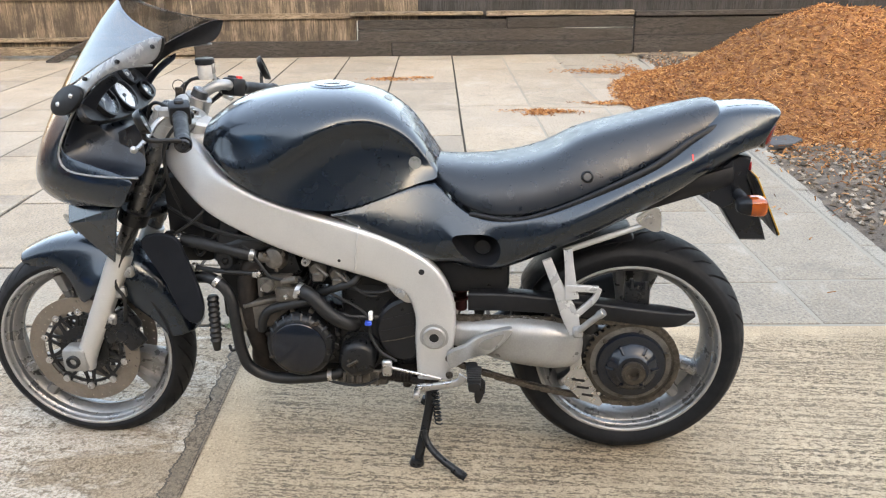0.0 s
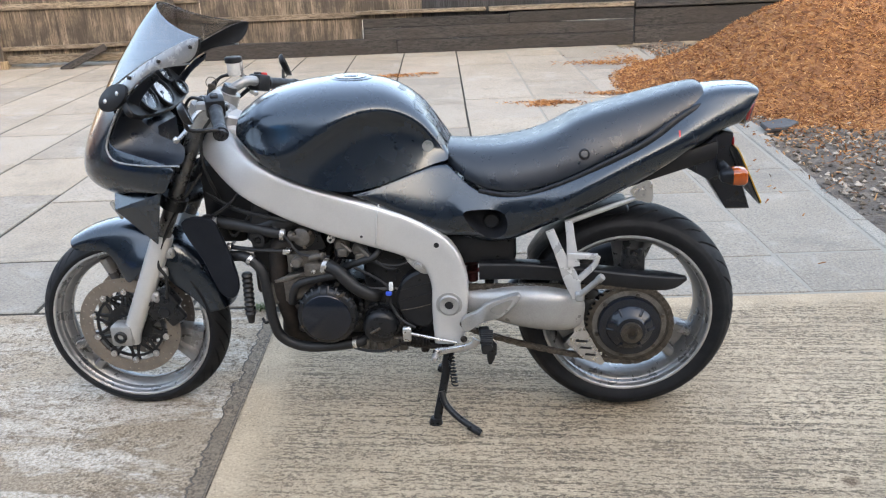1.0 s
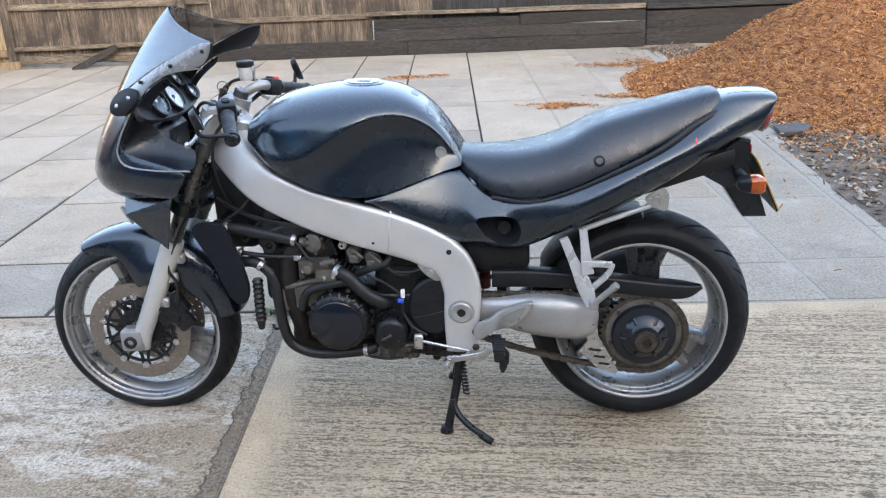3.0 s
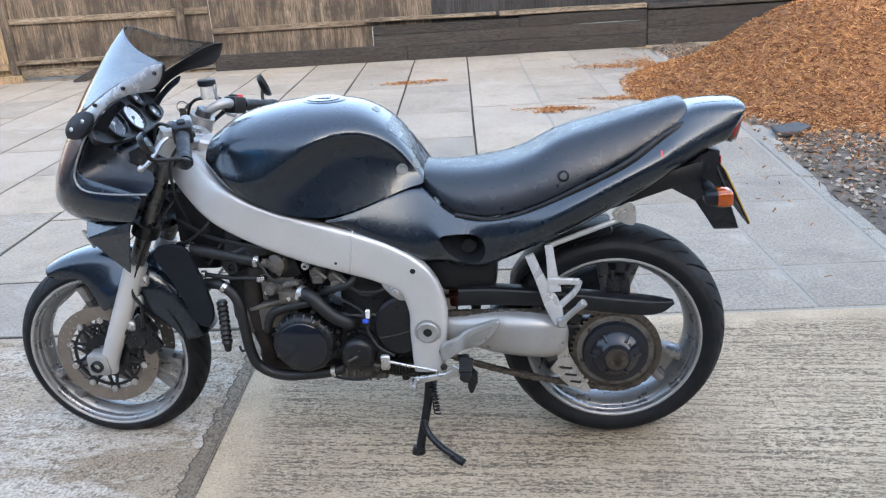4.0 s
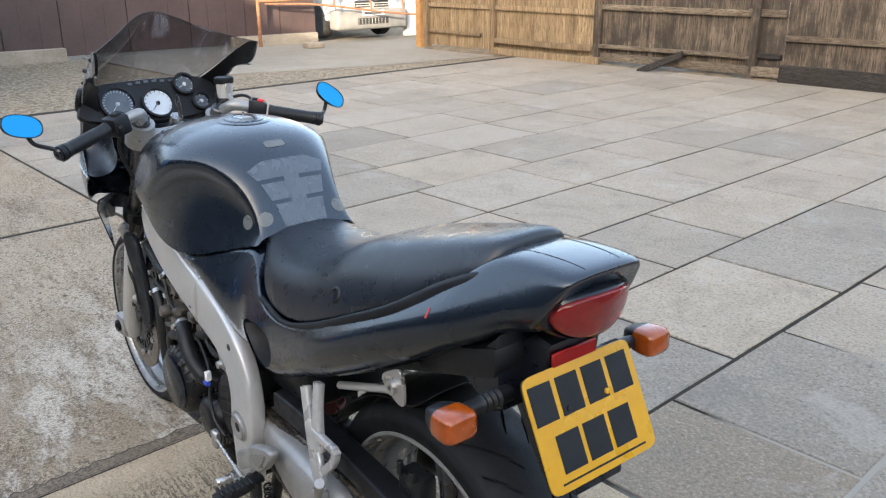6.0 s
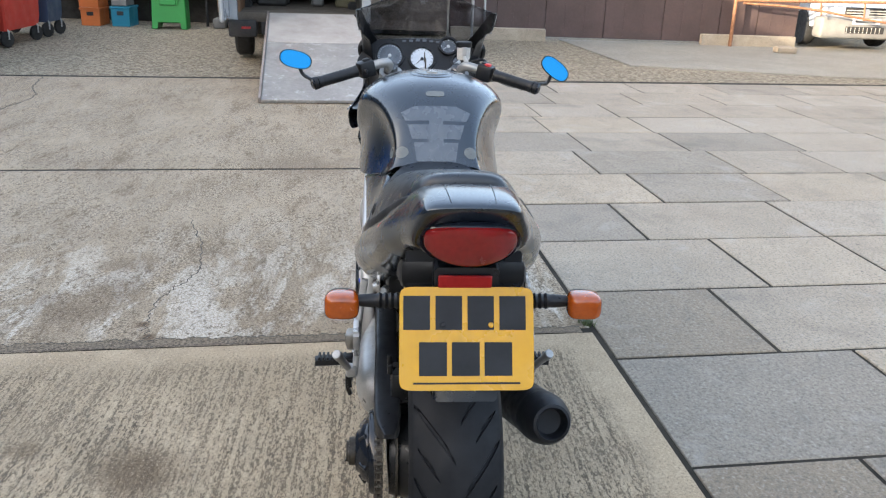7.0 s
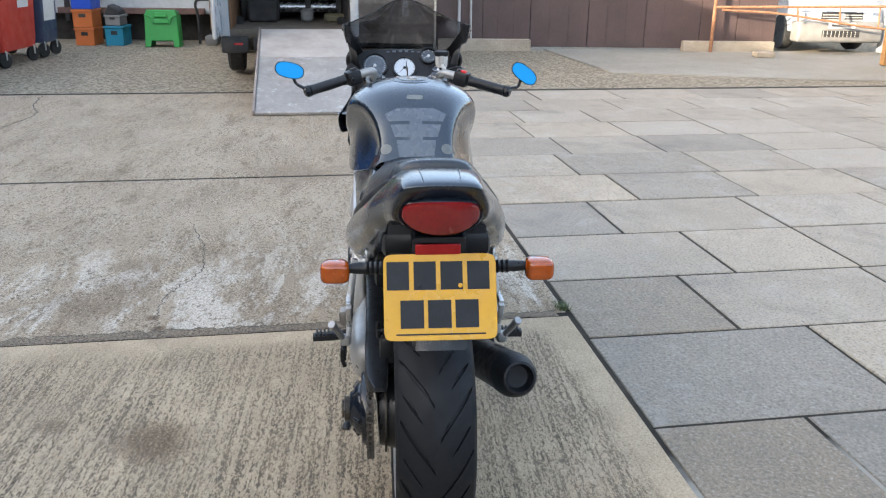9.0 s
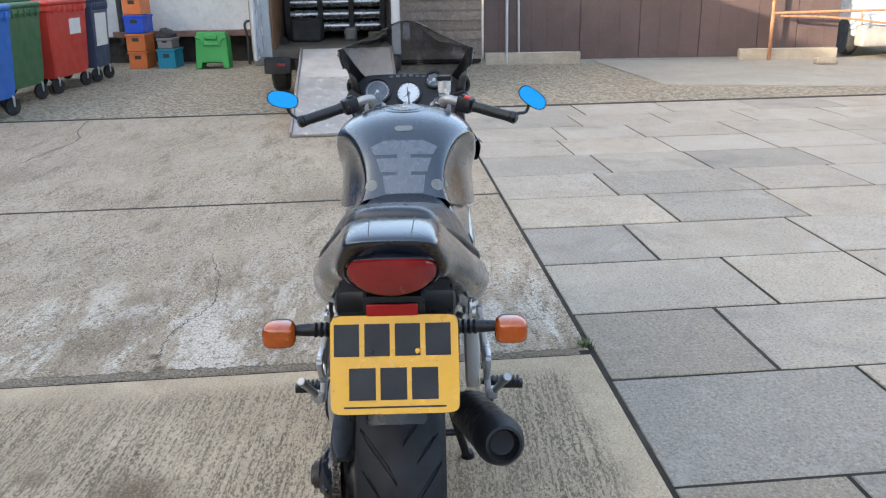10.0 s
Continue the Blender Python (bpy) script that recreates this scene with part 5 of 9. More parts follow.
STEEL = surface("bare_steel", (0.42, 0.41, 0.40), (0.56, 0.55, 0.535), 0.32, 0.85, scale=14, bump=0.08, wear=0.1, wear_colour=(0.3, 0.26, 0.22))
BRONZE = surface("warm_disc_steel", (0.17, 0.145, 0.118), (0.25, 0.215, 0.178), 0.42, 0.55, scale=18, grain=300, bump=0.15)
DULLC = surface("dull_cast", (0.05, 0.045, 0.039), (0.13, 0.118, 0.102), 0.45, 0.3, scale=25, bump=0.3, wear=0.3, wear_colour=(0.19, 0.17, 0.145))
GRIME_SHADE = surface("oily_grime_and_shade", (0.022, 0.018, 0.014), (0.085, 0.07, 0.052), 0.5, 0.4, scale=40, bump=0.3)
SPROCK = surface("dusty_sprocket", (0.07, 0.063, 0.054), (0.16, 0.148, 0.128), 0.55, 0.35, scale=30, grain=200, bump=0.25, wear=0.5, wear_colour=(0.05, 0.042, 0.034))
CHAINM = surface("grimy_chain", (0.03, 0.025, 0.02), (0.14, 0.118, 0.094), 0.42, 0.6, scale=60, bump=0.3)
AMBER = surface("amber_lens", (0.24, 0.042, 0.003), (0.36, 0.067, 0.004), 0.16, scale=24, bump=0.05, coat=0.6)
REDL = surface("red_lens", (0.12, 0.0045, 0.005), (0.20, 0.008, 0.008), 0.16, scale=15, bump=0.04, coat=0.4)
YELLOW = surface("yellow_plate", (0.48, 0.245, 0.002), (0.54, 0.285, 0.003), 0.35, scale=8, bump=0.05, wear=0.2, wear_colour=(0.45, 0.25, 0.03))
PLAIN_BLACK = surface("plain_black", (0.006, 0.007, 0.009), (0.010, 0.011, 0.014), 0.5, bump=0.02, spec=0.3)
DIALW = surface("pale_dial", (0.62, 0.64, 0.66), (0.74, 0.76, 0.78), 0.3, bump=0.02)
DIALG = surface("grey_dial", (0.06, 0.07, 0.085), (0.11, 0.12, 0.135), 0.3, bump=0.02)
REDP = surface("red_plastic", (0.45, 0.02, 0.02), (0.6, 0.035, 0.03), 0.4)
BLUEP = surface("blue_connector", (0.02, 0.06, 0.45), (0.03, 0.09, 0.6), 0.5)
WHITEP = surface("white_plastic", (0.6, 0.6, 0.58), (0.75, 0.75, 0.73), 0.45)
CLEARP = surface("milky_reservoir", (0.45, 0.44, 0.42), (0.62, 0.61, 0.58), 0.25, coat=0.5)
PADM = surface("tank_pad_film", (0.062, 0.076, 0.094), (0.082, 0.098, 0.118), 0.26, scale=12, bump=0.05, spec=0.7)
DOTM = surface("grey_patch", (0.10, 0.108, 0.105), (0.14, 0.148, 0.142), 0.35, scale=30)
SMOKE = glass_material("smoked_screen", (0.74, 0.75, 0.77), 0.08, 0.14, 0.37, 1.1, 0.84)
LENSG = glass_material("dial_glass", (0.92, 0.94, 0.96), 0.02, 0.03)
INNER = surface("inner_panel_plastic", (0.0040, 0.0060, 0.0105), (0.0070, 0.0095, 0.0150), 0.34, scale=9, grain=260, bump=0.06, depth=0.0004)
BLUEMIRROR = Mat("blue_mirror").done((0.02, 0.23, 0.45), 0.03, 1.0)

bike = group_base("motorcycle", pose(0.017, -0.018, -0.005, 0, -0.4, 1.5))
tagged(bike, "satin black sports motorcycle with silver frame on its centre stand", "motorcycle")


def skin(name, rows, material, parent, label="", mirror=True, skip=(), thick=0.0, levels=2, flip=False):
    """A smooth skin over rows of (x, y, z) points for one half; the other half is mirrored across y = 0."""
    bm = bmesh.new()
    def half(s):
        grid = [[None] * len(r) for r in rows]
        for i, r in enumerate(rows):
            for j, p in enumerate(r):
                if s < 0 and abs(p[1]) < 1e-6:
                    grid[i][j] = mid[(i, j)]
                else:
                    grid[i][j] = bm.verts.new((p[0], p[1] * s, p[2]))
                    if abs(p[1]) < 1e-6:
                        mid[(i, j)] = grid[i][j]
        for i in range(len(rows) - 1):
            for j in range(len(rows[0]) - 1):
                if (i, j) in skip:
                    continue
                q = [grid[i][j], grid[i][j + 1], grid[i + 1][j + 1], grid[i + 1][j]]
                q = list(dict.fromkeys(q))
                if len(q) > 2:
                    try:
                        bm.faces.new(q if s > 0 else q[::-1])
                    except ValueError:
                        pass
    mid = {}
    half(1)
    if mirror:
        half(-1)
    bmesh.ops.remove_doubles(bm, verts=bm.verts[:], dist=1e-5)
    bmesh.ops.recalc_face_normals(bm, faces=bm.faces[:])
    ob = part(name, bm, material, parent, label, True, 180)
    if thick:
        m = ob.modifiers.new("thick", "SOLIDIFY")
        m.thickness, m.offset = thick, -1.0
    m = ob.modifiers.new("round", "SUBSURF")
    m.levels = m.render_levels = levels
    return ob


def stations(flat, count):
    """Rows of (x, then pairs of y, z) turned into points."""
    w = 1 + 2 * count
    return [[(flat[i], flat[i + 1 + 2 * k], flat[i + 2 + 2 * k]) for k in range(count)] for i in range(0, len(flat), w)]


# wheels
def groove_bend(s):
    """How far a groove sweeps round the tyre from the middle to the place s of the half width."""
    return 1.5 * s**0.75 + 0.35 * s * s


def tyre(bm, at, r, w, groove, seg=360, across=28, inner=0.241):
    """A tyre with a rounded tread into which slanted grooves are cut."""
    prof = []
    for i in range(across + 1):
        t = -1 + 2 * i / across
        a = t * radians(118)
        y = w / 2 * math.sin(max(-math.pi / 2, min(math.pi / 2, a * 0.86))) * (1.0 - 0.17 * max(0, abs(t) - 0.7) / 0.3)
        k = max(0.0, (abs(t) - 0.60) / 0.40)
        z = r - 0.030 * (1 - math.cos(min(1.0, abs(t) / 0.62) * math.pi / 2)) - k * (r - inner - 0.030)
        prof.append((z, y, t))
    rings = []
    for i in range(seg):
        ring = []
        for z, y, t in prof:
            a = 2 * math.pi * i / seg + 2 * math.pi / 17 * groove_bend(abs(t))
            d = groove(a, t)
            rr = z - d
            ring.append(bm.verts.new(Vector(at) + Vector((math.cos(a) * rr, y, math.sin(a) * rr))))
        rings.append(ring)
    for i in range(seg):
        p, q = rings[i], rings[(i + 1) % seg]
        for j in range(across):
            bm.faces.new((p[j], p[j + 1], q[j + 1], q[j]))
    bmesh.ops.recalc_face_normals(bm, faces=bm.faces[:])


def tread(n, shift):
    """Long grooves that sweep from the middle of the tread to its shoulders, with short ones between."""
    def cut(a, t):
        s = abs(t)
        if s > 0.60 or s < 0.035:
            return 0.0
        turn = a * n / (2 * math.pi) + (0.5 if t > 0 else 0.0) * shift
        for lo, hi, off, wide in ((0.05, 0.56, 0.0, 0.075), (0.22, 0.48, 0.5, 0.060)):
            if lo < s < hi and (turn + off + 0.004 - groove_bend(s) * n / 17.0) % 1.0 < wide * (1.0 if lo + 0.06 < s < hi - 0.08 else 0.6):
                return 0.0055
        return 0.0
    return cut


def rim(bm, at, r, w, hub_r, hub_w):
    """A cast rim and its hub."""
    h = w / 2
    half = [(r + 0.004, h), (r, h + 0.004), (r - 0.006, h + 0.003), (r - 0.009, h - 0.006), (r - 0.013, h - 0.008), (r - 0.015, h - 0.020), (r - 0.019, h - 0.022), (r - 0.030, h - 0.045), (r - 0.034, 0.004)]
    prof = [(a, -b) for a, b in half] + half[::-1] + [(r - 0.008, h - 0.02), (r - 0.024, 0.0), (r - 0.008, -h + 0.02)]
    lathe(bm, prof, at, (0, 1, 0), 96, closed=True)
    lathe(bm, [(0, -hub_w / 2), (hub_r * 0.8, -hub_w / 2), (hub_r, -hub_w / 2 + 0.01), (hub_r, hub_w / 2 - 0.01), (hub_r * 0.8, hub_w / 2), (0, hub_w / 2)], at, (0, 1, 0), 40)
    bmesh.ops.recalc_face_normals(bm, faces=bm.faces[:])


def spokes(wheel, at, r, hub_r, count, turn, wide):
    """Paired-rib spokes, each a part of its own, and the two machined rim lips."""
    for i in range(count):
        a = turn + 2 * math.pi * i / count
        d = Vector((math.cos(a), 0, math.sin(a)))
        q = Vector((-math.sin(a), 0, math.cos(a)))
        bm = bmesh.new()
        for s in (-1, 1):
            sweep(bm, [Vector(at) + d * hub_r * 0.7 + q * s * 0.012, Vector(at) + d * (r * 0.5) + q * s * 0.026, Vector(at) + d * (r - 0.030) + q * s * 0.045], [0.06, 0.05, 0.07], [0.028, 0.026, 0.036], 3.0, 12, 6, side=(0, 1, 0))
        sweep(bm, [Vector(at) + d * hub_r * 0.8, Vector(at) + d * (r * 0.5), Vector(at) + d * (r - 0.030)], 0.016, [0.02, 0.05, 0.09], 3.0, 10, 4)
        part("spoke", bm, RIMM, wheel)
    for s in (-1, 1):
        bm = bmesh.new()
        h = (wide / 2 + 0.002) * s
        lathe(bm, [(r + 0.004, h), (r + 0.003, h + 0.005 * s), (r - 0.002, h + 0.006 * s), (r - 0.005, h + 0.004 * s), (r - 0.006, h - 0.002 * s)], at, (0, 1, 0), 96)
        bmesh.ops.recalc_face_normals(bm, faces=bm.faces[:])
        part("rim_lip", bm, CAST, wheel, "bright machined rim lip")


def drilled_disc(bm, at, y, r0, r1, sectors, t=0.005):
    """A brake ring with a double row of drilled holes."""
    c = Vector(at)
    rad = [r0, r0 + (r1 - r0) * 0.5, r1]
    for side in (-1, 1):
        yy = y + side * t / 2
        def v(r, a):
            return bm.verts.new(c + Vector((r * math.cos(a), yy, r * math.sin(a))))
        for i in range(sectors):
            for k in range(2):
                off = 0.5 * k
                a0, a1 = 2 * math.pi * (i + off) / sectors, 2 * math.pi * (i + 1 + off) / sectors
                ra, rb = rad[k], rad[k + 1]
                am, rm = (a0 + a1) / 2, (ra + rb) / 2
                outer = [v(ra, a0), v(ra, am), v(ra, a1), v(rm, a1), v(rb, a1), v(rb, am), v(rb, a0), v(rm, a0)]
                hole = []
                for q in range(8):
                    w = math.pi + math.pi / 4 - 2 * math.pi * q / 8
                    dx, dr = 0.0036 * math.sin(w), 0.0036 * math.cos(w)
                    hole.append(v(rm + dr, am + dx / rm))
                for q in range(8):
                    f = (outer[q], outer[(q + 1) % 8], hole[(q + 1) % 8], hole[q])
                    bm.faces.new(f if side > 0 else f[::-1])
    lathe(bm, [(r1, -t / 2), (r1, t / 2)], c + Vector((0, y, 0)), (0, 1, 0), 72)
    lathe(bm, [(r0, t / 2), (r0, -t / 2)], c + Vector((0, y, 0)), (0, 1, 0), 72)


FA, RA = Vector((-0.747, -0.015, 0.292)), Vector((0.757, 0, 0.319))
bm = bmesh.new()
rim(bm, FA, 0.243, 0.098, 0.035, 0.11)
fw = part("front_wheel", bm, RIMM, bike, "grey three-spoke cast front wheel", angle=50)
spokes(fw, FA, 0.243, 0.035, 3, radians(-25), 0.098)
bm = bmesh.new()
tyre(bm, FA, 0.294, 0.125, tread(17, 1), 680, 44)
part("tyre", bm, RUBBER, fw, "black front tyre with slanted grooves")
for s in (-1, 1):
    bm = bmesh.new()
    drilled_disc(bm, FA, 0.062 * s, 0.117, 0.158, 36)
    part("brake_disc", bm, BRONZE, fw, "drilled warm-grey brake disc")
    for i in range(20):
        a = 2 * math.pi * (i // 2) / 10
        d = Vector((math.cos(a), 0, math.sin(a)))
        q = Vector((-math.sin(a), 0, math.cos(a))) * (1 if i % 2 else -1)
        p0 = FA + Vector((0, 0.060 * s, 0))
        bm = bmesh.new()
        sweep(bm, [p0 + d * 0.066 + q * 0.006, p0 + d * 0.09 + q * 0.020, p0 + d * 0.113 + q * 0.028], 0.006, [0.014, 0.010, 0.014], 4, 8, 4)
        part("carrier_arm", bm, ENGINE, fw)
    bm = bmesh.new()
    lathe(bm, [(0.035, -0.005), (0.07, -0.005), (0.07, 0.005), (0.035, 0.005)], FA + Vector((0, 0.060 * s, 0)), (0, 1, 0), 40, True)
    lathe(bm, [(0.098, -0.003), (0.106, -0.003), (0.106, 0.003), (0.098, 0.003)], FA + Vector((0, 0.060 * s, 0)), (0, 1, 0), 48, True)
    part("disc_carrier", bm, ENGINE, fw, "black skeletal disc carrier")
    for i in range(10):
        a = 2 * math.pi * (i + 0.5) / 10
        bm = bmesh.new()
        p = FA + Vector((0.115 * math.cos(a), 0.060 * s, 0.115 * math.sin(a)))
        lathe(bm, [(0, 0.012 * s), (0.004, 0.012 * s), (0.004, 0.009 * s), (0.010, 0.008 * s), (0.010, 0.0), (0, 0)], p, (0, 1, 0), 14)
        part("bobbin", bm, STEEL, fw)

bm = bmesh.new()
rim(bm, RA, 0.243, 0.150, 0.05, 0.12)
rw = part("rear_wheel", bm, RIMM, bike, "grey three-spoke cast rear wheel", angle=50)
spokes(rw, RA, 0.243, 0.05, 3, radians(-35), 0.150)
bm = bmesh.new()
tyre(bm, RA, 0.320, 0.186, tread(14, 1), 840, 60)
part("tyre", bm, RUBBER, rw, "wide black rear tyre with curved grooves")
bm = bmesh.new()
n = 43
for i in range(n):
    a = 2 * math.pi * i / n
    d = Vector((math.cos(a), 0, math.sin(a)))
    q = Vector((-math.sin(a), 0, math.cos(a)))
    c = RA + Vector((0, -0.142, 0))
    pts = [c + d * 0.114 - q * 0.0055, c + d * 0.1225 - q * 0.0022, c + d * 0.1225 + q * 0.0022, c + d * 0.114 + q * 0.0055]
    f = [bm.verts.new(p + Vector((0, -0.003, 0))) for p in pts]
    b = [bm.verts.new(p + Vector((0, 0.003, 0))) for p in pts]
    bm.faces.new(f)
    bm.faces.new(b[::-1])
    for k in range(4):
        bm.faces.new((f[(k + 1) % 4], f[k], b[k], b[(k + 1) % 4]))
lathe(bm, [(0.104, -0.003), (0.115, -0.003), (0.115, 0.003), (0.104, 0.003)], RA + Vector((0, -0.142, 0)), (0, 1, 0), 86, True)
bmesh.ops.recalc_face_normals(bm, faces=bm.faces[:])
spr = part("sprocket", bm, GRIME_SHADE, rw, "oily toothed rear sprocket ring", angle=30)
bm = bmesh.new()
lathe(bm, [(0.060, -0.004), (0.104, -0.004), (0.105, -0.002), (0.105, 0.003), (0.060, 0.003)], RA + Vector((0, -0.142, 0)), (0, 1, 0), 64, True)
part("sprocket_plate", bm, SPROCK, spr, "dusty grey sprocket plate")
for i in range(6):
    a = 2 * math.pi * i / 6 + 0.3
    bm = bmesh.new()
    rod(bm, RA + Vector((0.094 * math.cos(a), -0.142, 0.094 * math.sin(a))), RA + Vector((0.094 * math.cos(a), -0.152, 0.094 * math.sin(a))), 0.007, seg=6)
    part("sprocket_bolt", bm, GRIME_SHADE, rw)
bm = bmesh.new()
lathe(bm, [(0.090, 0.0), (0.090, 0.012), (0.086, 0.020), (0.066, 0.023), (0.060, 0.034), (0.046, 0.040), (0.040, 0.048), (0.026, 0.050), (0.0, 0.050)], RA + Vector((0, -0.142, 0)), (0, -1, 0), 56)
hubc = part("hub_cover", bm, GLOSS, bike, "glossy black domed hub cover")
for i in range(6):
    a = 2 * math.pi * i / 6
    d = Vector((math.cos(a), 0, math.sin(a)))
    bm = bmesh.new()
    rod(bm, RA + d * 0.048 + Vector((0, -0.181, 0)), RA + d * 0.066 + Vector((0, -0.168, 0)), 0.005, seg=8)
    part("cover_rib", bm, GLOSS, hubc)
bm = bmesh.new()
lathe(bm, [(0.030, 0), (0.030, 0.012), (0.022, 0.013), (0.022, 0.018), (0.014, 0.018), (0.012, 0.004), (0, 0.004)], RA + Vector((0, -0.192, 0)), (0, -1, 0), 6 * 4)
part("axle_nut", bm, GRIME_SHADE, hubc, "dull steel axle nut")
bm = bmesh.new()
lathe(bm, [(0.035, 0), (0.085, 0.0), (0.10, 0.03), (0.09, 0.07), (0.0, 0.075)], RA + Vector((0, -0.05, 0)), (0, -1, 0), 40)
part("hub_carrier", bm, ENGINE, bike, "black eccentric hub carrier")
# rear disc takes the dark grime colour to stand for shade behind the hub
bm = bmesh.new()
drilled_disc(bm, RA, -0.105, 0.065, 0.108, 28)
part("rear_disc", bm, GRIME_SHADE, rw, "drilled rear brake disc")

# chain: plates and rollers round both sprockets
SPR_F = Vector((0.165, -0.142, 0.402))
SPR_R = RA + Vector((0, -0.142, 0))
rf, rr = 0.040, 0.1185
d = SPR_R - SPR_F
dist = math.hypot(d.x, d.z)
base = math.atan2(d.z, d.x)
lean = math.asin((rr - rf) / dist)
loop = []
def circle_pts(c, r, a0, a1, n):
    return [(c.x + r * math.cos(a0 + (a1 - a0) * i / n), c.z + r * math.sin(a0 + (a1 - a0) * i / n)) for i in range(n + 1)]
up_a, dn_a = base + math.pi / 2 + lean, base - math.pi / 2 - lean
loop += circle_pts(SPR_R, rr, up_a, dn_a, 40)
loop += circle_pts(SPR_F, rf, dn_a + 2 * math.pi, up_a, 20)
loop.append(loop[0])
pts = np.array(loop)
# the lower run hangs a little
seglen = np.r_[0, np.cumsum(np.hypot(*np.diff(pts, axis=0).T))]
n_links = int(seglen[-1] / 0.0159)
def on_chain(s):
    s = s % seglen[-1]
    x, z = np.interp(s, seglen, pts[:, 0]), np.interp(s, seglen, pts[:, 1])
    if z < 0.36 and 0.17 < x < 0.74:
        z -= 0.022 * math.sin((x - 0.17) / 0.57 * math.pi)
    return Vector((x, 0, z))
bm = bmesh.new()
for i in range(n_links):
    p, q = on_chain(i * seglen[-1] / n_links), on_chain((i + 1) * seglen[-1] / n_links)
    for y in (((-0.1495), (-0.1345)) if i % 2 else ((-0.1465), (-0.1375))):
        dd = (q - p).normalized()
        nn = Vector((-dd.z, 0, dd.x))
        out = []
        for k in range(12):
            a = 2 * math.pi * k / 12
            c = q if math.cos(a) > 0 else p
            out.append(c + dd * 0.0068 * math.cos(a) + nn * 0.0072 * math.sin(a))
        f = [bm.verts.new((v.x, y - 0.0009, v.z)) for v in out]
        b = [bm.verts.new((v.x, y + 0.0009, v.z)) for v in out]
        bm.faces.new(f)
        bm.faces.new(b[::-1])
        for k in range(12):
            bm.faces.new((f[(k + 1) % 12], f[k], b[k], b[(k + 1) % 12]))
    lathe(bm, [(0, -0.151), (0.0035, -0.151), (0.0035, -0.133), (0, -0.133)], (p.x, 0, p.z), (0, 1, 0), 8)
bmesh.ops.recalc_face_normals(bm, faces=bm.faces[:])
part("chain", bm, CHAINM, bike, "grimy drive chain with oily links", angle=30)

# tank
zt = stations([
    -0.315, 0, 0.948, 0.063, 0.945, 0.109, 0.930, 0.130, 0.912, 0.138, 0.895, 0.133, 0.888, 0.126, 0.880,
    -0.26, 0, 0.990, 0.092, 0.980, 0.160, 0.945, 0.174, 0.903, 0.192, 0.862, 0.188, 0.845, 0.178, 0.833,
    -0.20, 0, 1.008, 0.100, 0.998, 0.176, 0.955, 0.180, 0.900, 0.207, 0.846, 0.200, 0.822, 0.187, 0.797,
    -0.13, 0, 1.020, 0.105, 1.009, 0.180, 0.965, 0.190, 0.912, 0.209, 0.856, 0.190, 0.828, 0.193, 0.765,
    -0.07, 0, 1.026, 0.106, 1.015, 0.178, 0.975, 0.198, 0.930, 0.206, 0.893, 0.178, 0.862, 0.195, 0.750], 7)
zt += stations([
    0.00, 0, 1.026, 0.103, 1.015, 0.165, 0.985, 0.190, 0.958, 0.194, 0.936, 0.158, 0.903, 0.191, 0.742,
    0.06, 0, 1.018, 0.095, 1.008, 0.142, 0.985, 0.163, 0.966, 0.167, 0.946, 0.134, 0.910, 0.178, 0.750,
    0.11, 0, 1.002, 0.085, 0.995, 0.120, 0.977, 0.138, 0.960, 0.141, 0.941, 0.113, 0.903, 0.160, 0.764,
    0.175, 0, 0.958, 0.071, 0.953, 0.098, 0.942, 0.111, 0.926, 0.113, 0.906, 0.102, 0.872, 0.134, 0.784,
    0.222, 0, 0.893, 0.061, 0.890, 0.086, 0.882, 0.096, 0.870, 0.099, 0.855, 0.102, 0.838, 0.121, 0.800,
    0.258, 0, 0.828, 0.060, 0.827, 0.088, 0.824, 0.101, 0.820, 0.106, 0.817, 0.110, 0.814, 0.117, 0.806], 7)
zt = [[(x, y * 1.03, z) for x, y, z in r] for r in zt]
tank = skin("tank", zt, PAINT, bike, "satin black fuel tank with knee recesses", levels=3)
bm = bmesh.new()
lathe(bm, [(0.062, -0.006), (0.062, 0.002), (0.055, 0.005), (0.047, 0.004), (0.045, 0.0065), (0.0, 0.0075)], (-0.015, 0, 1.0165), (0.03, 0, 1), 48)
cap = part("fuel_cap", bm, PAINT, tank, "flush round fuel cap")
bm = bmesh.new()
sweep(bm, [(-0.035, 0, 1.024), (-0.015, 0, 1.0245), (0.005, 0, 1.024)], 0.03, 0.004, 3, 12, 3)
part("cap_flap", bm, STEEL, cap)


def disc_outline(rx, ry, n=24, power=2.0):
    e = 2.0 / power
    out = []
    for i in range(n):
        a = 2 * math.pi * i / n
        c, s = math.cos(a), math.sin(a)
        out.append((math.copysign(abs(c) ** e, c) * rx, math.copysign(abs(s) ** e, s) * ry))
    return out


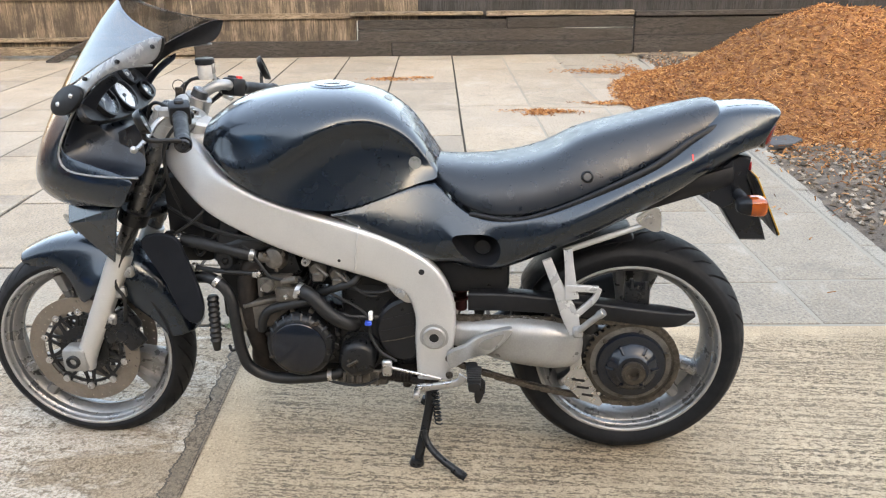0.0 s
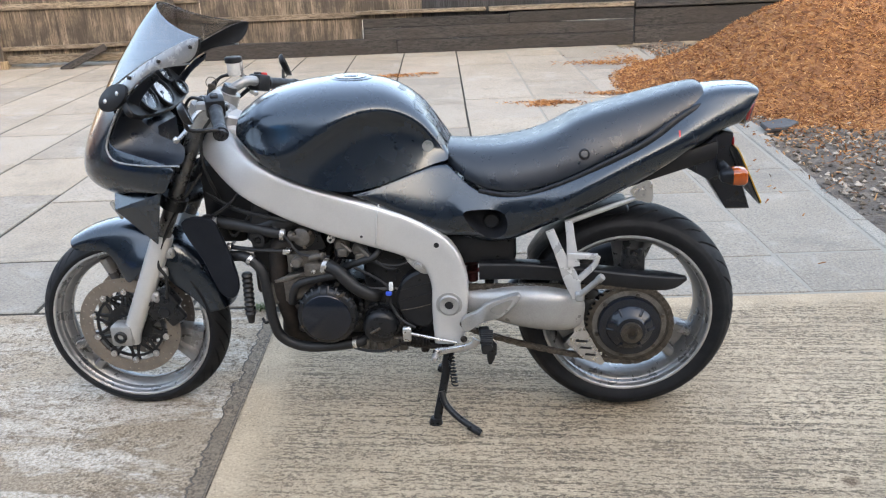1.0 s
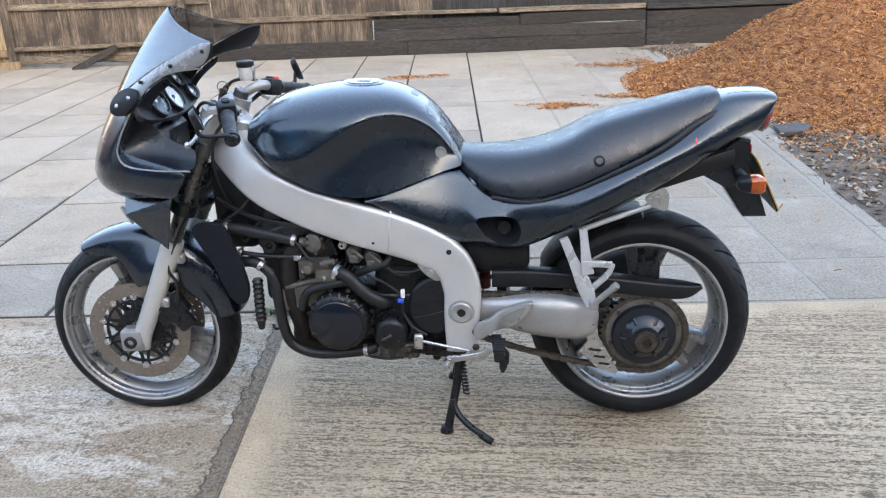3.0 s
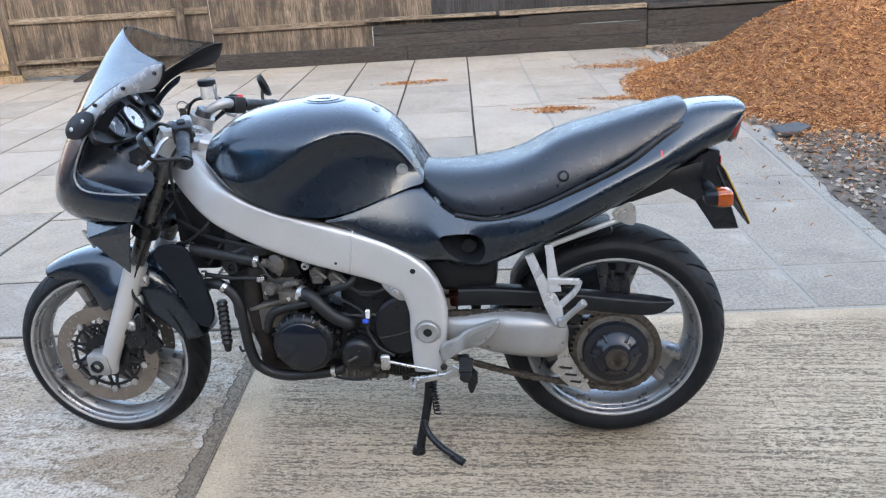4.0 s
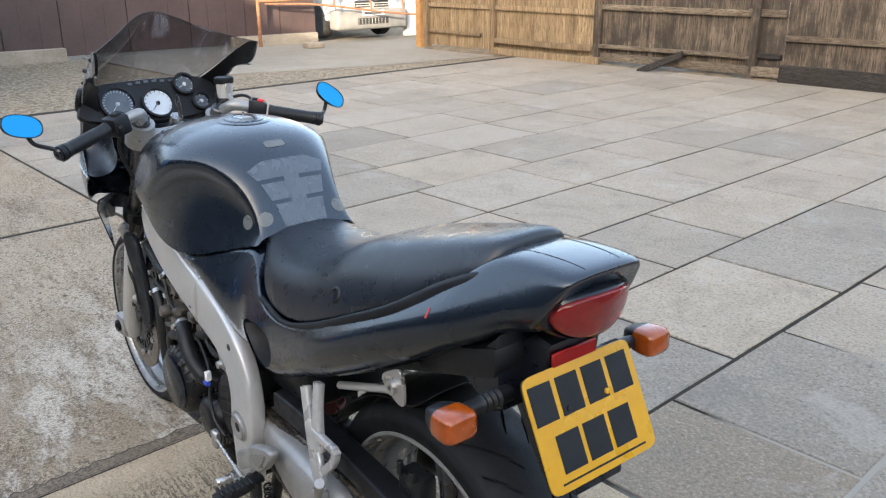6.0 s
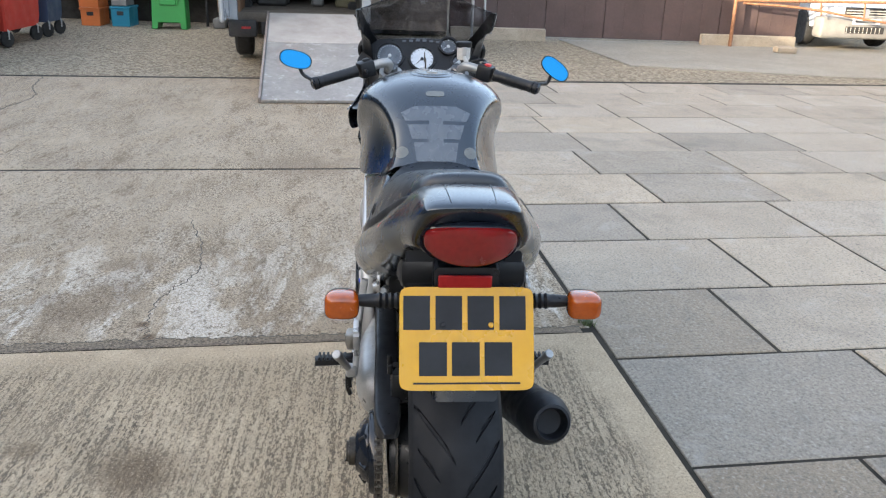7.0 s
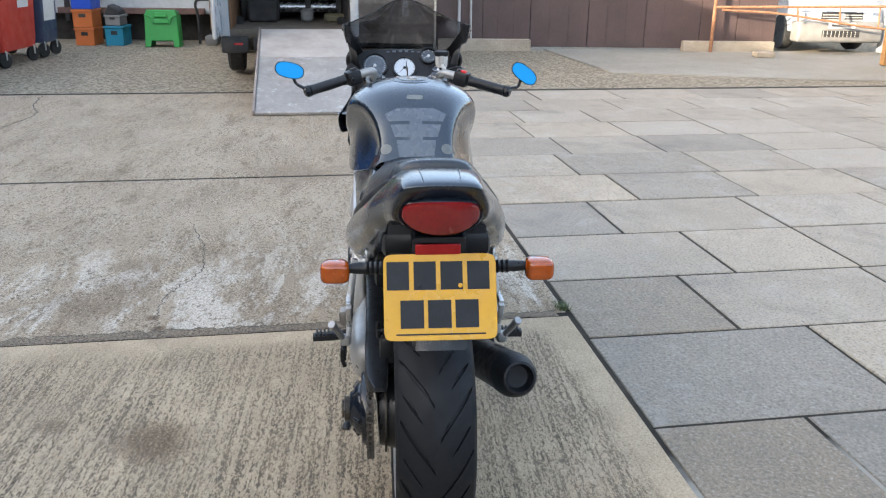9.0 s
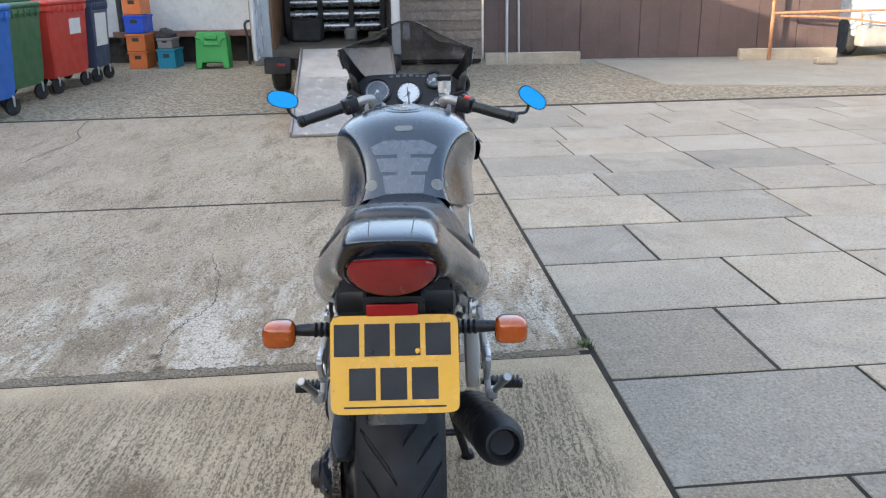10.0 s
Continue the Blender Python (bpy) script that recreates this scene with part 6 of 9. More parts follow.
def drape(name, target, outline, origin, direction, material, parent, label="", lift=0.0008, cuts=5):
    """A film laid on the tank: an outline in the plane across direction, dropped on the smooth skin."""
    dg = bpy.context.evaluated_depsgraph_get()
    ev = target.evaluated_get(dg)
    d, a, b = axes_for(direction, (0, 0, 1))
    bm = bmesh.new()
    c = np.mean(np.array(outline), axis=0)
    rings = []
    for k in range(cuts + 1):
        f = k / cuts
        ring = []
        for x, y in (outline if k else outline[:1]):
            u, v = c[0] + (x - c[0]) * f, c[1] + (y - c[1]) * f
            p = Vector(origin) + b * u + a * v
            hit, place, normal, _ = ev.ray_cast(p - d * 0.5, d)
            ring.append(bm.verts.new((place + normal * lift) if hit else p) if k else bm.verts.new((place + normal * lift) if hit else p))
        rings.append(ring)
    n = len(outline)
    for i in range(n):
        bm.faces.new((rings[0][0], rings[1][i], rings[1][(i + 1) % n]))
    for p, q in zip(rings[1:], rings[2:]):
        for i in range(n):
            bm.faces.new((p[i], q[i], q[(i + 1) % n], p[(i + 1) % n]))
    bmesh.ops.recalc_face_normals(bm, faces=bm.faces[:])
    return part(name, bm, material, parent, label)


def on_skin(target, start, direction, lift=0.001):
    """Where a straight line from start meets the smooth skin of a part."""
    ev = target.evaluated_get(bpy.context.evaluated_depsgraph_get())
    hit, place, normal, _ = ev.ray_cast(Vector(start), Vector(direction).normalized())
    return place + normal * lift if hit else Vector(start)


DOWN = (-0.80, 0, -0.60)
pad = [[(-0.076, 0.030), (-0.045, 0.048), (0.045, 0.048), (0.076, 0.030), (0.066, 0.004), (-0.066, 0.004)],
       [(-0.015, 0.004), (0.015, 0.004), (0.015, -0.006), (-0.015, -0.006)],
       [(-0.062, -0.006), (0.062, -0.006), (0.052, -0.046), (-0.052, -0.046)],
       [(-0.016, -0.046), (0.016, -0.046), (0.016, -0.055), (-0.016, -0.055)],
       [(-0.048, -0.055), (0.048, -0.055), (0.042, -0.105), (-0.042, -0.105)]]
for outline in pad:
    dense = []
    for p, q in zip(outline, outline[1:] + outline[:1]):
        dense += [(1.18 * (p[0] + (q[0] - p[0]) * k / 4), p[1] + (q[1] - p[1]) * k / 4 - 0.012) for k in range(4)]
    drape("tank_pad", tank, dense, (0.185, 0, 0.93), DOWN, PADM, tank, "dark blue-grey clear tank pad")
drape("tank_label", tank, disc_outline(0.024, 0.010, 24, 4), (0.128, 0, 0.985), DOWN, DOTM, tank, "small oblong grey label")
for s in (-1, 1):
    for x, y, z, d in ((0.199, 0.1, 0.843, (-0.35, -0.93 * s, -0.1)), (0.228, 0.080, 0.850, (-0.80, -0.60 * s, -0.3))):
        drape("knee_patch", tank, disc_outline(0.0155, 0.0155), (x, y * s, z), d, DOTM, tank, "round translucent grey patch")

# seat
st = stations([
    0.255, 0, 0.832, 0.05, 0.830, 0.085, 0.822, 0.100, 0.808, 0.095, 0.790, 0, 0.78,
    0.32, 0, 0.826, 0.06, 0.824, 0.105, 0.812, 0.136, 0.785, 0.152, 0.742, 0, 0.725,
    0.41, 0, 0.828, 0.07, 0.828, 0.118, 0.816, 0.152, 0.780, 0.168, 0.720, 0, 0.71,
    0.50, 0, 0.845, 0.07, 0.845, 0.120, 0.834, 0.156, 0.792, 0.171, 0.733, 0, 0.72], 6)
st += stations([
    0.56, 0, 0.868, 0.07, 0.870, 0.115, 0.862, 0.154, 0.812, 0.170, 0.752, 0, 0.74,
    0.61, 0, 0.900, 0.07, 0.900, 0.112, 0.890, 0.150, 0.835, 0.168, 0.773, 0, 0.76,
    0.70, 0, 0.920, 0.07, 0.919, 0.108, 0.908, 0.142, 0.862, 0.162, 0.810, 0, 0.79,
    0.80, 0, 0.945, 0.07, 0.943, 0.100, 0.930, 0.130, 0.893, 0.148, 0.858, 0, 0.83,
    0.89, 0, 0.964, 0.065, 0.962, 0.092, 0.950, 0.112, 0.925, 0.122, 0.905, 0, 0.86,
    0.935, 0, 0.970, 0.060, 0.968, 0.082, 0.958, 0.096, 0.940, 0.104, 0.925, 0, 0.88], 6)
st = [[(x, y * (1.0 - 0.16 * max(0.0, min(1.0, (x - 0.66) / 0.26))), z + (0.004 if x < 0.5 else 0.004 + 0.022 * (x - 0.5))) for x, y, z in r] for r in st]
st = [r[:5] + [(r[4][0], r[4][1] - 0.004, r[4][2] - 0.006), (r[4][0], r[4][1] - 0.022, r[4][2] - 0.008)] + r[5:] for r in st]
end = st[-1]
for dx, f in ((0.007, 0.82), (0.009, 0.4), (0.009, 0.0)):
    st.append([(x + dx, y * f, 0.935 + (z - 0.935) * max(f, 0.1)) for x, y, z in end])
seat = skin("seat", st, VINYL, bike, "black vinyl stepped dual seat", levels=2)
for s in (-1, 1):
    bm = bmesh.new()
    lathe(bm, [(0, 0.0), (0.016, 0.0), (0.016, 0.006), (0.011, 0.010), (0.009, 0.006), (0.0, 0.006)], (0.622, 0.1475 * s, 0.820), (0.0, s, 0.42), 24)
    part("seat_bolt", bm, PLASTIC, seat, "recessed seat bolt and washer")

# black strip painting the shaded gap under the seat, wider at the grab recess
for s in (-1, 1):
    bm = bmesh.new()
    sweep(bm, [(0.34, 0.158 * s, 0.728), (0.45, 0.170 * s, 0.716), (0.56, 0.172 * s, 0.748), (0.68, 0.166 * s, 0.800), (0.78, 0.148 * s, 0.846), (0.86, 0.116 * s, 0.893), (0.91, 0.098 * s, 0.920), (0.938, 0.086 * s, 0.938)], [0.012, 0.012, 0.012, 0.013, 0.015, 0.018, 0.018, 0.010], [0.012, 0.014, 0.014, 0.017, 0.020, 0.026, 0.024, 0.010], 2.5, 14, 6)
    part("seat_gap_shade", bm, PLAIN_BLACK, seat, "black strip painting the shaded gap and grab recess under the seat")

# side panels and tail: the upper edge runs tight under tank and seat
def panel(x, y, z, *rest):
    """One station: a middle point, a sharp upper edge at (y, z), then the side down to the belly."""
    if x < 0.28:
        pts = [(0.0, z + 0.004), (y - 0.020, z + 0.014), (y, z), (y + 0.003, z - 0.010)]
    else:
        pts = [(0.0, z - 0.045), (y - 0.016, z - 0.030), (y, z - 0.011), (y + 0.004, z - 0.020)]
    pts += [(rest[i], rest[i + 1]) for i in range(0, len(rest), 2)]
    return [(x, a, b) for a, b in pts]


tl = [
    panel(0.00, 0.180, 0.7335, 0.184, 0.730, 0.180, 0.724, 0.12, 0.720, 0, 0.719),
    panel(0.10, 0.160, 0.758, 0.170, 0.730, 0.186, 0.680, 0.165, 0.664, 0, 0.68),
    panel(0.20, 0.127, 0.789, 0.150, 0.735, 0.186, 0.645, 0.165, 0.610, 0, 0.64),
    panel(0.258, 0.124, 0.796, 0.153, 0.728, 0.187, 0.640, 0.165, 0.570, 0, 0.62),
    panel(0.295, 0.142, 0.768, 0.180, 0.680, 0.187, 0.662, 0.16, 0.570, 0, 0.62),
    panel(0.345, 0.163, 0.735, 0.183, 0.684, 0.188, 0.602, 0.155, 0.566, 0, 0.60),
    panel(0.42, 0.174, 0.724, 0.185, 0.684, 0.187, 0.598, 0.155, 0.564, 0, 0.60),
    panel(0.52, 0.178, 0.742, 0.196, 0.680, 0.195, 0.668, 0.158, 0.606, 0, 0.63),
    panel(0.62, 0.176, 0.782, 0.203, 0.738, 0.198, 0.694, 0.160, 0.648, 0, 0.67),
    panel(0.74, 0.162, 0.832, 0.182, 0.796, 0.179, 0.748, 0.140, 0.706, 0, 0.72),
    panel(0.86, 0.128, 0.892, 0.157, 0.848, 0.157, 0.804, 0.125, 0.768, 0, 0.775),
]


def slant(x, *pts):
    """A station whose lower points lie further forward, as the tail's raked end does."""
    return [(x - 0.62 * (0.962 - z), y, z) for y, z in zip(pts[::2], pts[1::2])]


tl += stations([
    0.900, 0, 0.940, 0.075, 0.938, 0.098, 0.922, 0.144, 0.868, 0.149, 0.826, 0.118, 0.802, 0, 0.81,
    0.950, 0, 0.966, 0.066, 0.965, 0.083, 0.950, 0.124, 0.888, 0.130, 0.850, 0.106, 0.824, 0, 0.825], 7)
tl += [
    slant(1.045, 0, 0.968, 0.066, 0.966, 0.080, 0.955, 0.108, 0.902, 0.109, 0.874, 0.098, 0.850, 0, 0.850),
    slant(1.085, 0, 0.963, 0.064, 0.961, 0.077, 0.951, 0.096, 0.910, 0.097, 0.886, 0.088, 0.860, 0, 0.857),
    slant(1.092, 0, 0.955, 0.062, 0.953, 0.074, 0.944, 0.090, 0.905, 0.091, 0.886, 0.082, 0.865, 0, 0.862),
    slant(1.090, 0, 0.945, 0.064, 0.944, 0.074, 0.936, 0.080, 0.902, 0.081, 0.884, 0.074, 0.870, 0, 0.868),
    slant(1.086, 0, 0.905, 0.01, 0.905, 0.015, 0.90, 0.02, 0.895, 0.02, 0.89, 0.01, 0.885, 0, 0.885),
]
tl = [[(x, y, z + 0.008 * max(0.0, min(1.0, (x - 0.5) / 0.4))) for x, y, z in r] for r in tl]
tl = [r if len(r) == 8 else r[:3] + [tuple(a * 0.7 + b * 0.3 for a, b in zip(r[2], r[3]))] + r[3:] for r in tl]
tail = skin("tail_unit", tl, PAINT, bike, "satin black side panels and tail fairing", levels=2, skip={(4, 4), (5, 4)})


def lamp_point(x, y, z):
    """Bends a disc into the wide, flat-topped shape of the tail lamp."""
    return Vector((z - 0.022 * x * x, x * 0.076 * (1.0 - 0.03 * y), math.copysign(abs(y) ** 0.82, y) * 0.0355))


bm = bmesh.new()
lathe(bm, [(0.98, -0.030), (1.0, -0.012), (1.0, 0.0), (0.96, 0.004), (0.80, 0.006), (0.5, 0.007), (0.0, 0.0075)], (0, 0, 0), (0, 0, 1), 56)
for v in bm.verts:
    x, y, z = v.co
    v.co = lamp_point(x, y, z)
bm.transform(pose(1.078, 0, 0.899, 0, 14, 0))
lamp = part("tail_lamp", bm, REDL, bike, "wide oval red tail lamp")
bm = bmesh.new()
lathe(bm, [(1.0, -0.02), (1.13, -0.012), (1.15, 0.002), (1.07, 0.006), (0.99, 0.0), (0.97, -0.02)], (0, 0, 0), (0, 0, 1), 48, True)
for v in bm.verts:
    x, y, z = v.co
    v.co = lamp_point(x, y, z)
bm.transform(pose(1.071, 0, 0.899, 0, 14, 0))
part("lamp_bezel", bm, GLOSS, lamp, "black lamp surround")
for s in (-1, 1):
    bm = bmesh.new()
    sweep(bm, [on_skin(tail, (x, y * s, 1.2), (0, 0, -1), 0.0) for x, y in ((0.960, 0.040), (0.985, 0.039), (1.01, 0.038), (1.035, 0.037), (1.06, 0.036), (1.074, 0.035))], 0.0018, 0.0016, 2, 6, 1)
    part("seam", bm, PLAIN_BLACK, tail, "thin panel seam")
    mark = [(-0.002, -0.007), (0.002, -0.007), (0.002, 0.007), (-0.002, 0.007)]
    drape("red_mark", tail, mark, (0.868, 0.3 * s, 0.868), (0, -s, 0), REDP, tail, "small red mark", 0.0008, 1)
    # almond-shaped air scoop
    scoop = curve_outline([(0.294, 0.670), (0.313, 0.640), (0.342, 0.612), (0.378, 0.602), (0.412, 0.616), (0.440, 0.652), (0.408, 0.676), (0.346, 0.677)], 6)
    bm = bmesh.new()
    rings = []
    for f, y in ((1.12, 0.180), (1.0, 0.170), (0.88, 0.146), (0.6, 0.128)):
        rings.append([bm.verts.new((0.37 + (x - 0.37) * f, y * s, 0.645 + (z - 0.645) * f)) for x, z in scoop])
    n = len(scoop)
    for p, q in zip(rings, rings[1:]):
        for i in range(n):
            bm.faces.new((p[i], p[(i + 1) % n], q[(i + 1) % n], q[i]))
    bm.faces.new(rings[-1])
    bmesh.ops.recalc_face_normals(bm, faces=bm.faces[:])
    sc = part("air_scoop", bm, PLAIN_BLACK, tail, "black almond-shaped air scoop", angle=60)
    bm = bmesh.new()
    lathe(bm, [(0.018, 0), (0.022, 0.004), (0.018, 0.012), (0.012, 0.010), (0.0, 0.010)], (0.372, 0.140 * s, 0.640), (0, s, 0), 24)
    part("scoop_lock", bm, PLASTIC, sc, "lock and cable inside the scoop")
for s in (-1, 1):
    bm = bmesh.new()
    rod(bm, (0.575, 0.128 * s, 0.622), (0.778, 0.136 * s, 0.700), 0.0075)
    part("subframe_tube", bm, SILVER, bike, "silver subframe tube")
    bm = bmesh.new()
    plate(bm, curve_outline([(0.745, 0.712), (0.768, 0.735), (0.800, 0.742), (0.806, 0.690), (0.785, 0.684)], 4), 0.142 * s, 0.148 * s, 0.001)
    lathe(bm, [(0.005, 0), (0.012, 0.0), (0.012, 0.010), (0.005, 0.010)], (0.778, 0.146 * s, 0.710), (0, s, 0), 18, True)
    part("rear_bracket", bm, STEEL, bike, "small silver bracket with a bolt eye")

# undertail, plate, indicators
bm = bmesh.new()
fl = [(0.885, 0.772), (1.00, 0.853), (1.030, 0.846), (1.024, 0.800), (1.050, 0.743), (1.090, 0.630), (1.026, 0.630), (0.962, 0.728)]
plate(bm, fl, -0.054, 0.054, 0.006)
plate(bm, [(0.885, 0.772), (0.975, 0.856), (0.978, 0.800), (0.985, 0.740), (0.962, 0.728)], -0.100, 0.100, 0.004)
under = part("tail_hanger", bm, INNER, bike, "black plastic number-plate hanger", angle=30)
bm = bmesh.new()
box(bm, (-0.045, -0.011, 0), (0.045, 0.011, 0.006), 0.002)
bm.transform(pose(1.029, -0.003, 0.822, 0, 88, 0) @ Matrix.Rotation(radians(90), 4, "Z"))
part("reflector", bm, surface("red_reflector", (0.22, 0.008, 0.008), (0.30, 0.012, 0.012), 0.35, spec=0.2), under, "oblong red reflector")
m = pose(1.060, 0, 0.732, 0, 64.6, 0)
bm = bmesh.new()
out = disc_outline(0.0850, 0.1115, 40, 14)
plate(bm, out, 0.0, 0.003, 0.0006, axis="z", m=m @ Matrix.Translation((0, 0, 0.008)))
bm2 = bmesh.new()
plate(bm2, disc_outline(0.0845, 0.111, 40, 14), 0.0, 0.004, 0.0006, axis="z", m=m @ Matrix.Translation((0, 0, 0.0038)))
npl = part("number_plate", bm, YELLOW, bike, "yellow two-line number plate with black bars")

part("plate_backing", bm2, PLASTIC, npl, "black plate backing")


def bar_on_plate(x0, x1, y0, y1):
    bm = bmesh.new()
    box(bm, (-y1, x0, 0.0112), (-y0, x1, 0.0116), 0)
    bm.transform(m)
    part("plate_bar", bm, PLAIN_BLACK, npl, smooth=False)


for i in range(4):
    bar_on_plate(-0.105 + 0.053 * i, -0.105 + 0.053 * i + 0.044, 0.014, 0.070)
for i in range(3):
    bar_on_plate(-0.079 + 0.054 * i, -0.079 + 0.054 * i + 0.046, -0.061, -0.006)
bar_on_plate(-0.088, 0.088, -0.0745, -0.0715)
for s in (-1, 1):
    bm = bmesh.new()
    lathe(bm, [(0, 0.004), (0.004, 0.003), (0.005, 0.0)], m @ Vector((-0.022, 0.04 * s, 0.011)), m.to_3x3() @ Vector((0, 0, 1)), 12)
    part("plate_screw", bm, YELLOW if s > 0 else PLAIN_BLACK, npl)
for s in (-1, 1):
    bm = bmesh.new()
    lathe(bm, [(0, 0), (0.013, 0), (0.013, 0.02), *[(0.0115 if i % 2 else 0.0145, 0.024 + 0.005 * i) for i in range(8)], (0.012, 0.066), (0.010, 0.09), (0, 0.09)], (0.990, 0.09 * s, 0.770), (0, s, 0), 20)
    stalk = part("indicator_stalk", bm, PLASTIC, bike, "ribbed black indicator stalk")
    for nm, mt, rings in (("housing", PLASTIC, ((-0.034, 0.35), (-0.030, 0.62), (-0.016, 0.84), (-0.006, 0.92), (-0.004, 0.92))), ("lens", AMBER, ((-0.005, 0.96), (0.010, 1.03), (0.024, 1.0), (0.031, 0.86), (0.033, 0.6)))):
        bm = bmesh.new()
        oval = disc_outline(0.0285, 0.0215, 28, 4.0)
        loops = [[bm.verts.new((0.996 + x, s * (0.207 + a * f), 0.770 + b * f)) for a, b in oval] for x, f in rings]
        for p, q in zip(loops, loops[1:]):
            for i in range(28):
                bm.faces.new((p[i], p[(i + 1) % 28], q[(i + 1) % 28], q[i]))
        bm.faces.new(loops[0][::-1])
        bm.faces.new(loops[-1])
        bmesh.ops.recalc_face_normals(bm, faces=bm.faces[:])
        part(nm, bm, mt, stalk, "amber indicator lens" if nm == "lens" else "", angle=50)

# frame
for s in (-1, 1):
    bm = bmesh.new()
    sweep(bm, [(-0.41, 0.045 * s, 0.865), (-0.36, 0.095 * s, 0.825), (-0.285, 0.146 * s, 0.768), (-0.18, 0.162 * s, 0.715), (-0.06, 0.166 * s, 0.671), (0.06, 0.168 * s, 0.634), (0.15, 0.168 * s, 0.600), (0.222, 0.169 * s, 0.552), (0.252, 0.172 * s, 0.475), (0.250, 0.175 * s, 0.390), (0.246, 0.176 * s, 0.285)],
          [0.07, 0.06, 0.045, 0.04, 0.04, 0.04, 0.04, 0.042, 0.042, 0.042, 0.038], [0.10, 0.105, 0.105, 0.108, 0.118, 0.118, 0.112, 0.105, 0.104, 0.100, 0.085], 5.0, 28, 6)
    fr = part("frame_beam", bm, SILVER, bike, "silver twin-spar aluminium frame beam", angle=60)
    bm = bmesh.new()
    sweep(bm, [(0.067, 0.172 * s, 0.700), (0.062, 0.1895 * s, 0.665), (0.055, 0.1895 * s, 0.600), (0.048, 0.172 * s, 0.578)], 0.006, 0.010, 2, 8, 4, side=(1, 0, 0))
    part("weld_seam", bm, SILVER, fr, "raised weld seam")
    bm = bmesh.new()
    lathe(bm, [(0.012, -0.01), (0.012, 0.004), (0.018, 0.006), (0.027, 0.006), (0.030, 0.003), (0.030, 0.0), (0.037, -0.001), (0.038, -0.006)], (0.250, 0.1965 * s, 0.408), (0, s, 0), 36)
    part("pivot_boss", bm, CAST, fr, "round swingarm pivot boss")
    for x, y, z, r in ((0.250, 0.1985, 0.408, 0.014), (0.221, 0.1895, 0.585, 0.0075), (0.015, 0.187, 0.612, 0.004)):
        bm = bmesh.new()
        lathe(bm, [(0.0, 0.0), (r, 0.0), (r, 0.0008), (0.0, 0.0008)], (x, y * s, z), (0, s, 0), 20)
        part("frame_hole", bm, PLASTIC, fr, "dark drilled hole")
    for x, z in ((0.288, 0.350), (0.288, 0.302)):
        bm = bmesh.new()
        lathe(bm, [(0, 0.008), (0.005, 0.008), (0.005, 0.005), (0.008, 0.007), (0.010, 0.004), (0.010, 0.0)], (x, 0.197 * s, z), (0, s, 0), 18)
        part("frame_bolt", bm, CHAINM, fr)
bm = bmesh.new()
rod(bm, (-0.40, 0, 0.80), (-0.36, 0, 0.93), 0.045)
box(bm, (-0.43, -0.07, 0.80), (-0.33, 0.07, 0.90), 0.02, seg=2)
part("headstock", bm, SILVER, bike, "silver steering headstock")

# swingarm and its fittings
bm = bmesh.new()
sweep(bm, [(0.26, -0.12, 0.398), (0.33, -0.135, 0.395), (0.42, -0.148, 0.388), (0.50, -0.152, 0.381), (0.57, -0.150, 0.372), (0.608, -0.142, 0.364), (0.622, -0.135, 0.362)], [0.07, 0.07, 0.080, 0.088, 0.082, 0.065, 0.03], [0.075, 0.075, 0.112, 0.126, 0.122, 0.100, 0.06], 2.8, 28, 6)
part("swingarm", bm, CAST, bike, "silver cast single-sided swingarm", angle=70)
bm = bmesh.new()
sweep(bm, [(0.60, -0.10, 0.355), (0.67, -0.09, 0.335), (0.76, -0.08, 0.315)], [0.08, 0.08, 0.07], [0.11, 0.13, 0.15], 3, 18, 4)
part("swingarm_hub", bm, ENGINE, bike, "black swingarm hub casting")
bm = bmesh.new()
plate(bm, curve_outline([(0.288, 0.340), (0.286, 0.374), (0.330, 0.398), (0.362, 0.424), (0.438, 0.448), (0.444, 0.432), (0.400, 0.382), (0.342, 0.362), (0.300, 0.335)], 4), -0.222, -0.200, 0.004)
hp = part("heel_plate", bm, CAST, bike, "dull silver cast heel plate", angle=50)
bm = bmesh.new()
plate(bm, curve_outline([(0.366, 0.400), (0.378, 0.416), (0.428, 0.434), (0.395, 0.390)], 3), -0.225, -0.221, 0.001)
part("heel_web", bm, surface("grey_cast", (0.20, 0.195, 0.18), (0.30, 0.29, 0.27), 0.6, 0.4), hp, "darker recessed web")
bm = bmesh.new()
plate(bm, [(0.600, 0.375), (0.622, 0.380), (0.632, 0.315), (0.690, 0.205), (0.682, 0.196), (0.632, 0.214), (0.578, 0.270), (0.600, 0.300)], -0.158, -0.154, 0.001)
fin = part("chain_fin", bm, STEEL, bike, "slotted silver chain guard fin", angle=30)
for k in range(3):
    bm = bmesh.new()
    sweep(bm, [(0.606 + 0.014 * k, -0.1585, 0.276 - 0.022 * k), (0.640 + 0.012 * k, -0.1585, 0.272 - 0.022 * k)], 0.001, 0.007, 3, 8, 2)
    part("slot", bm, PLASTIC, fin)
bm = bmesh.new()
sweep(bm, [(0.335, -0.125, 0.487), (0.45, -0.125, 0.486), (0.60, -0.125, 0.474), (0.75, -0.125, 0.455), (0.86, -0.125, 0.445), (0.913, -0.122, 0.452)], [0.05, 0.05, 0.05, 0.055, 0.05, 0.02], [0.052, 0.050, 0.046, 0.048, 0.042, 0.01], 6, 20, 5)
sweep(bm, [(0.56, -0.12, 0.462), (0.62, -0.12, 0.44), (0.66, -0.12, 0.405)], 0.05, [0.03, 0.07, 0.03], 4, 14, 4)
part("chain_guard", bm, PLASTIC, bike, "long black chain guard", angle=50)
bm = bmesh.new()
hg = []
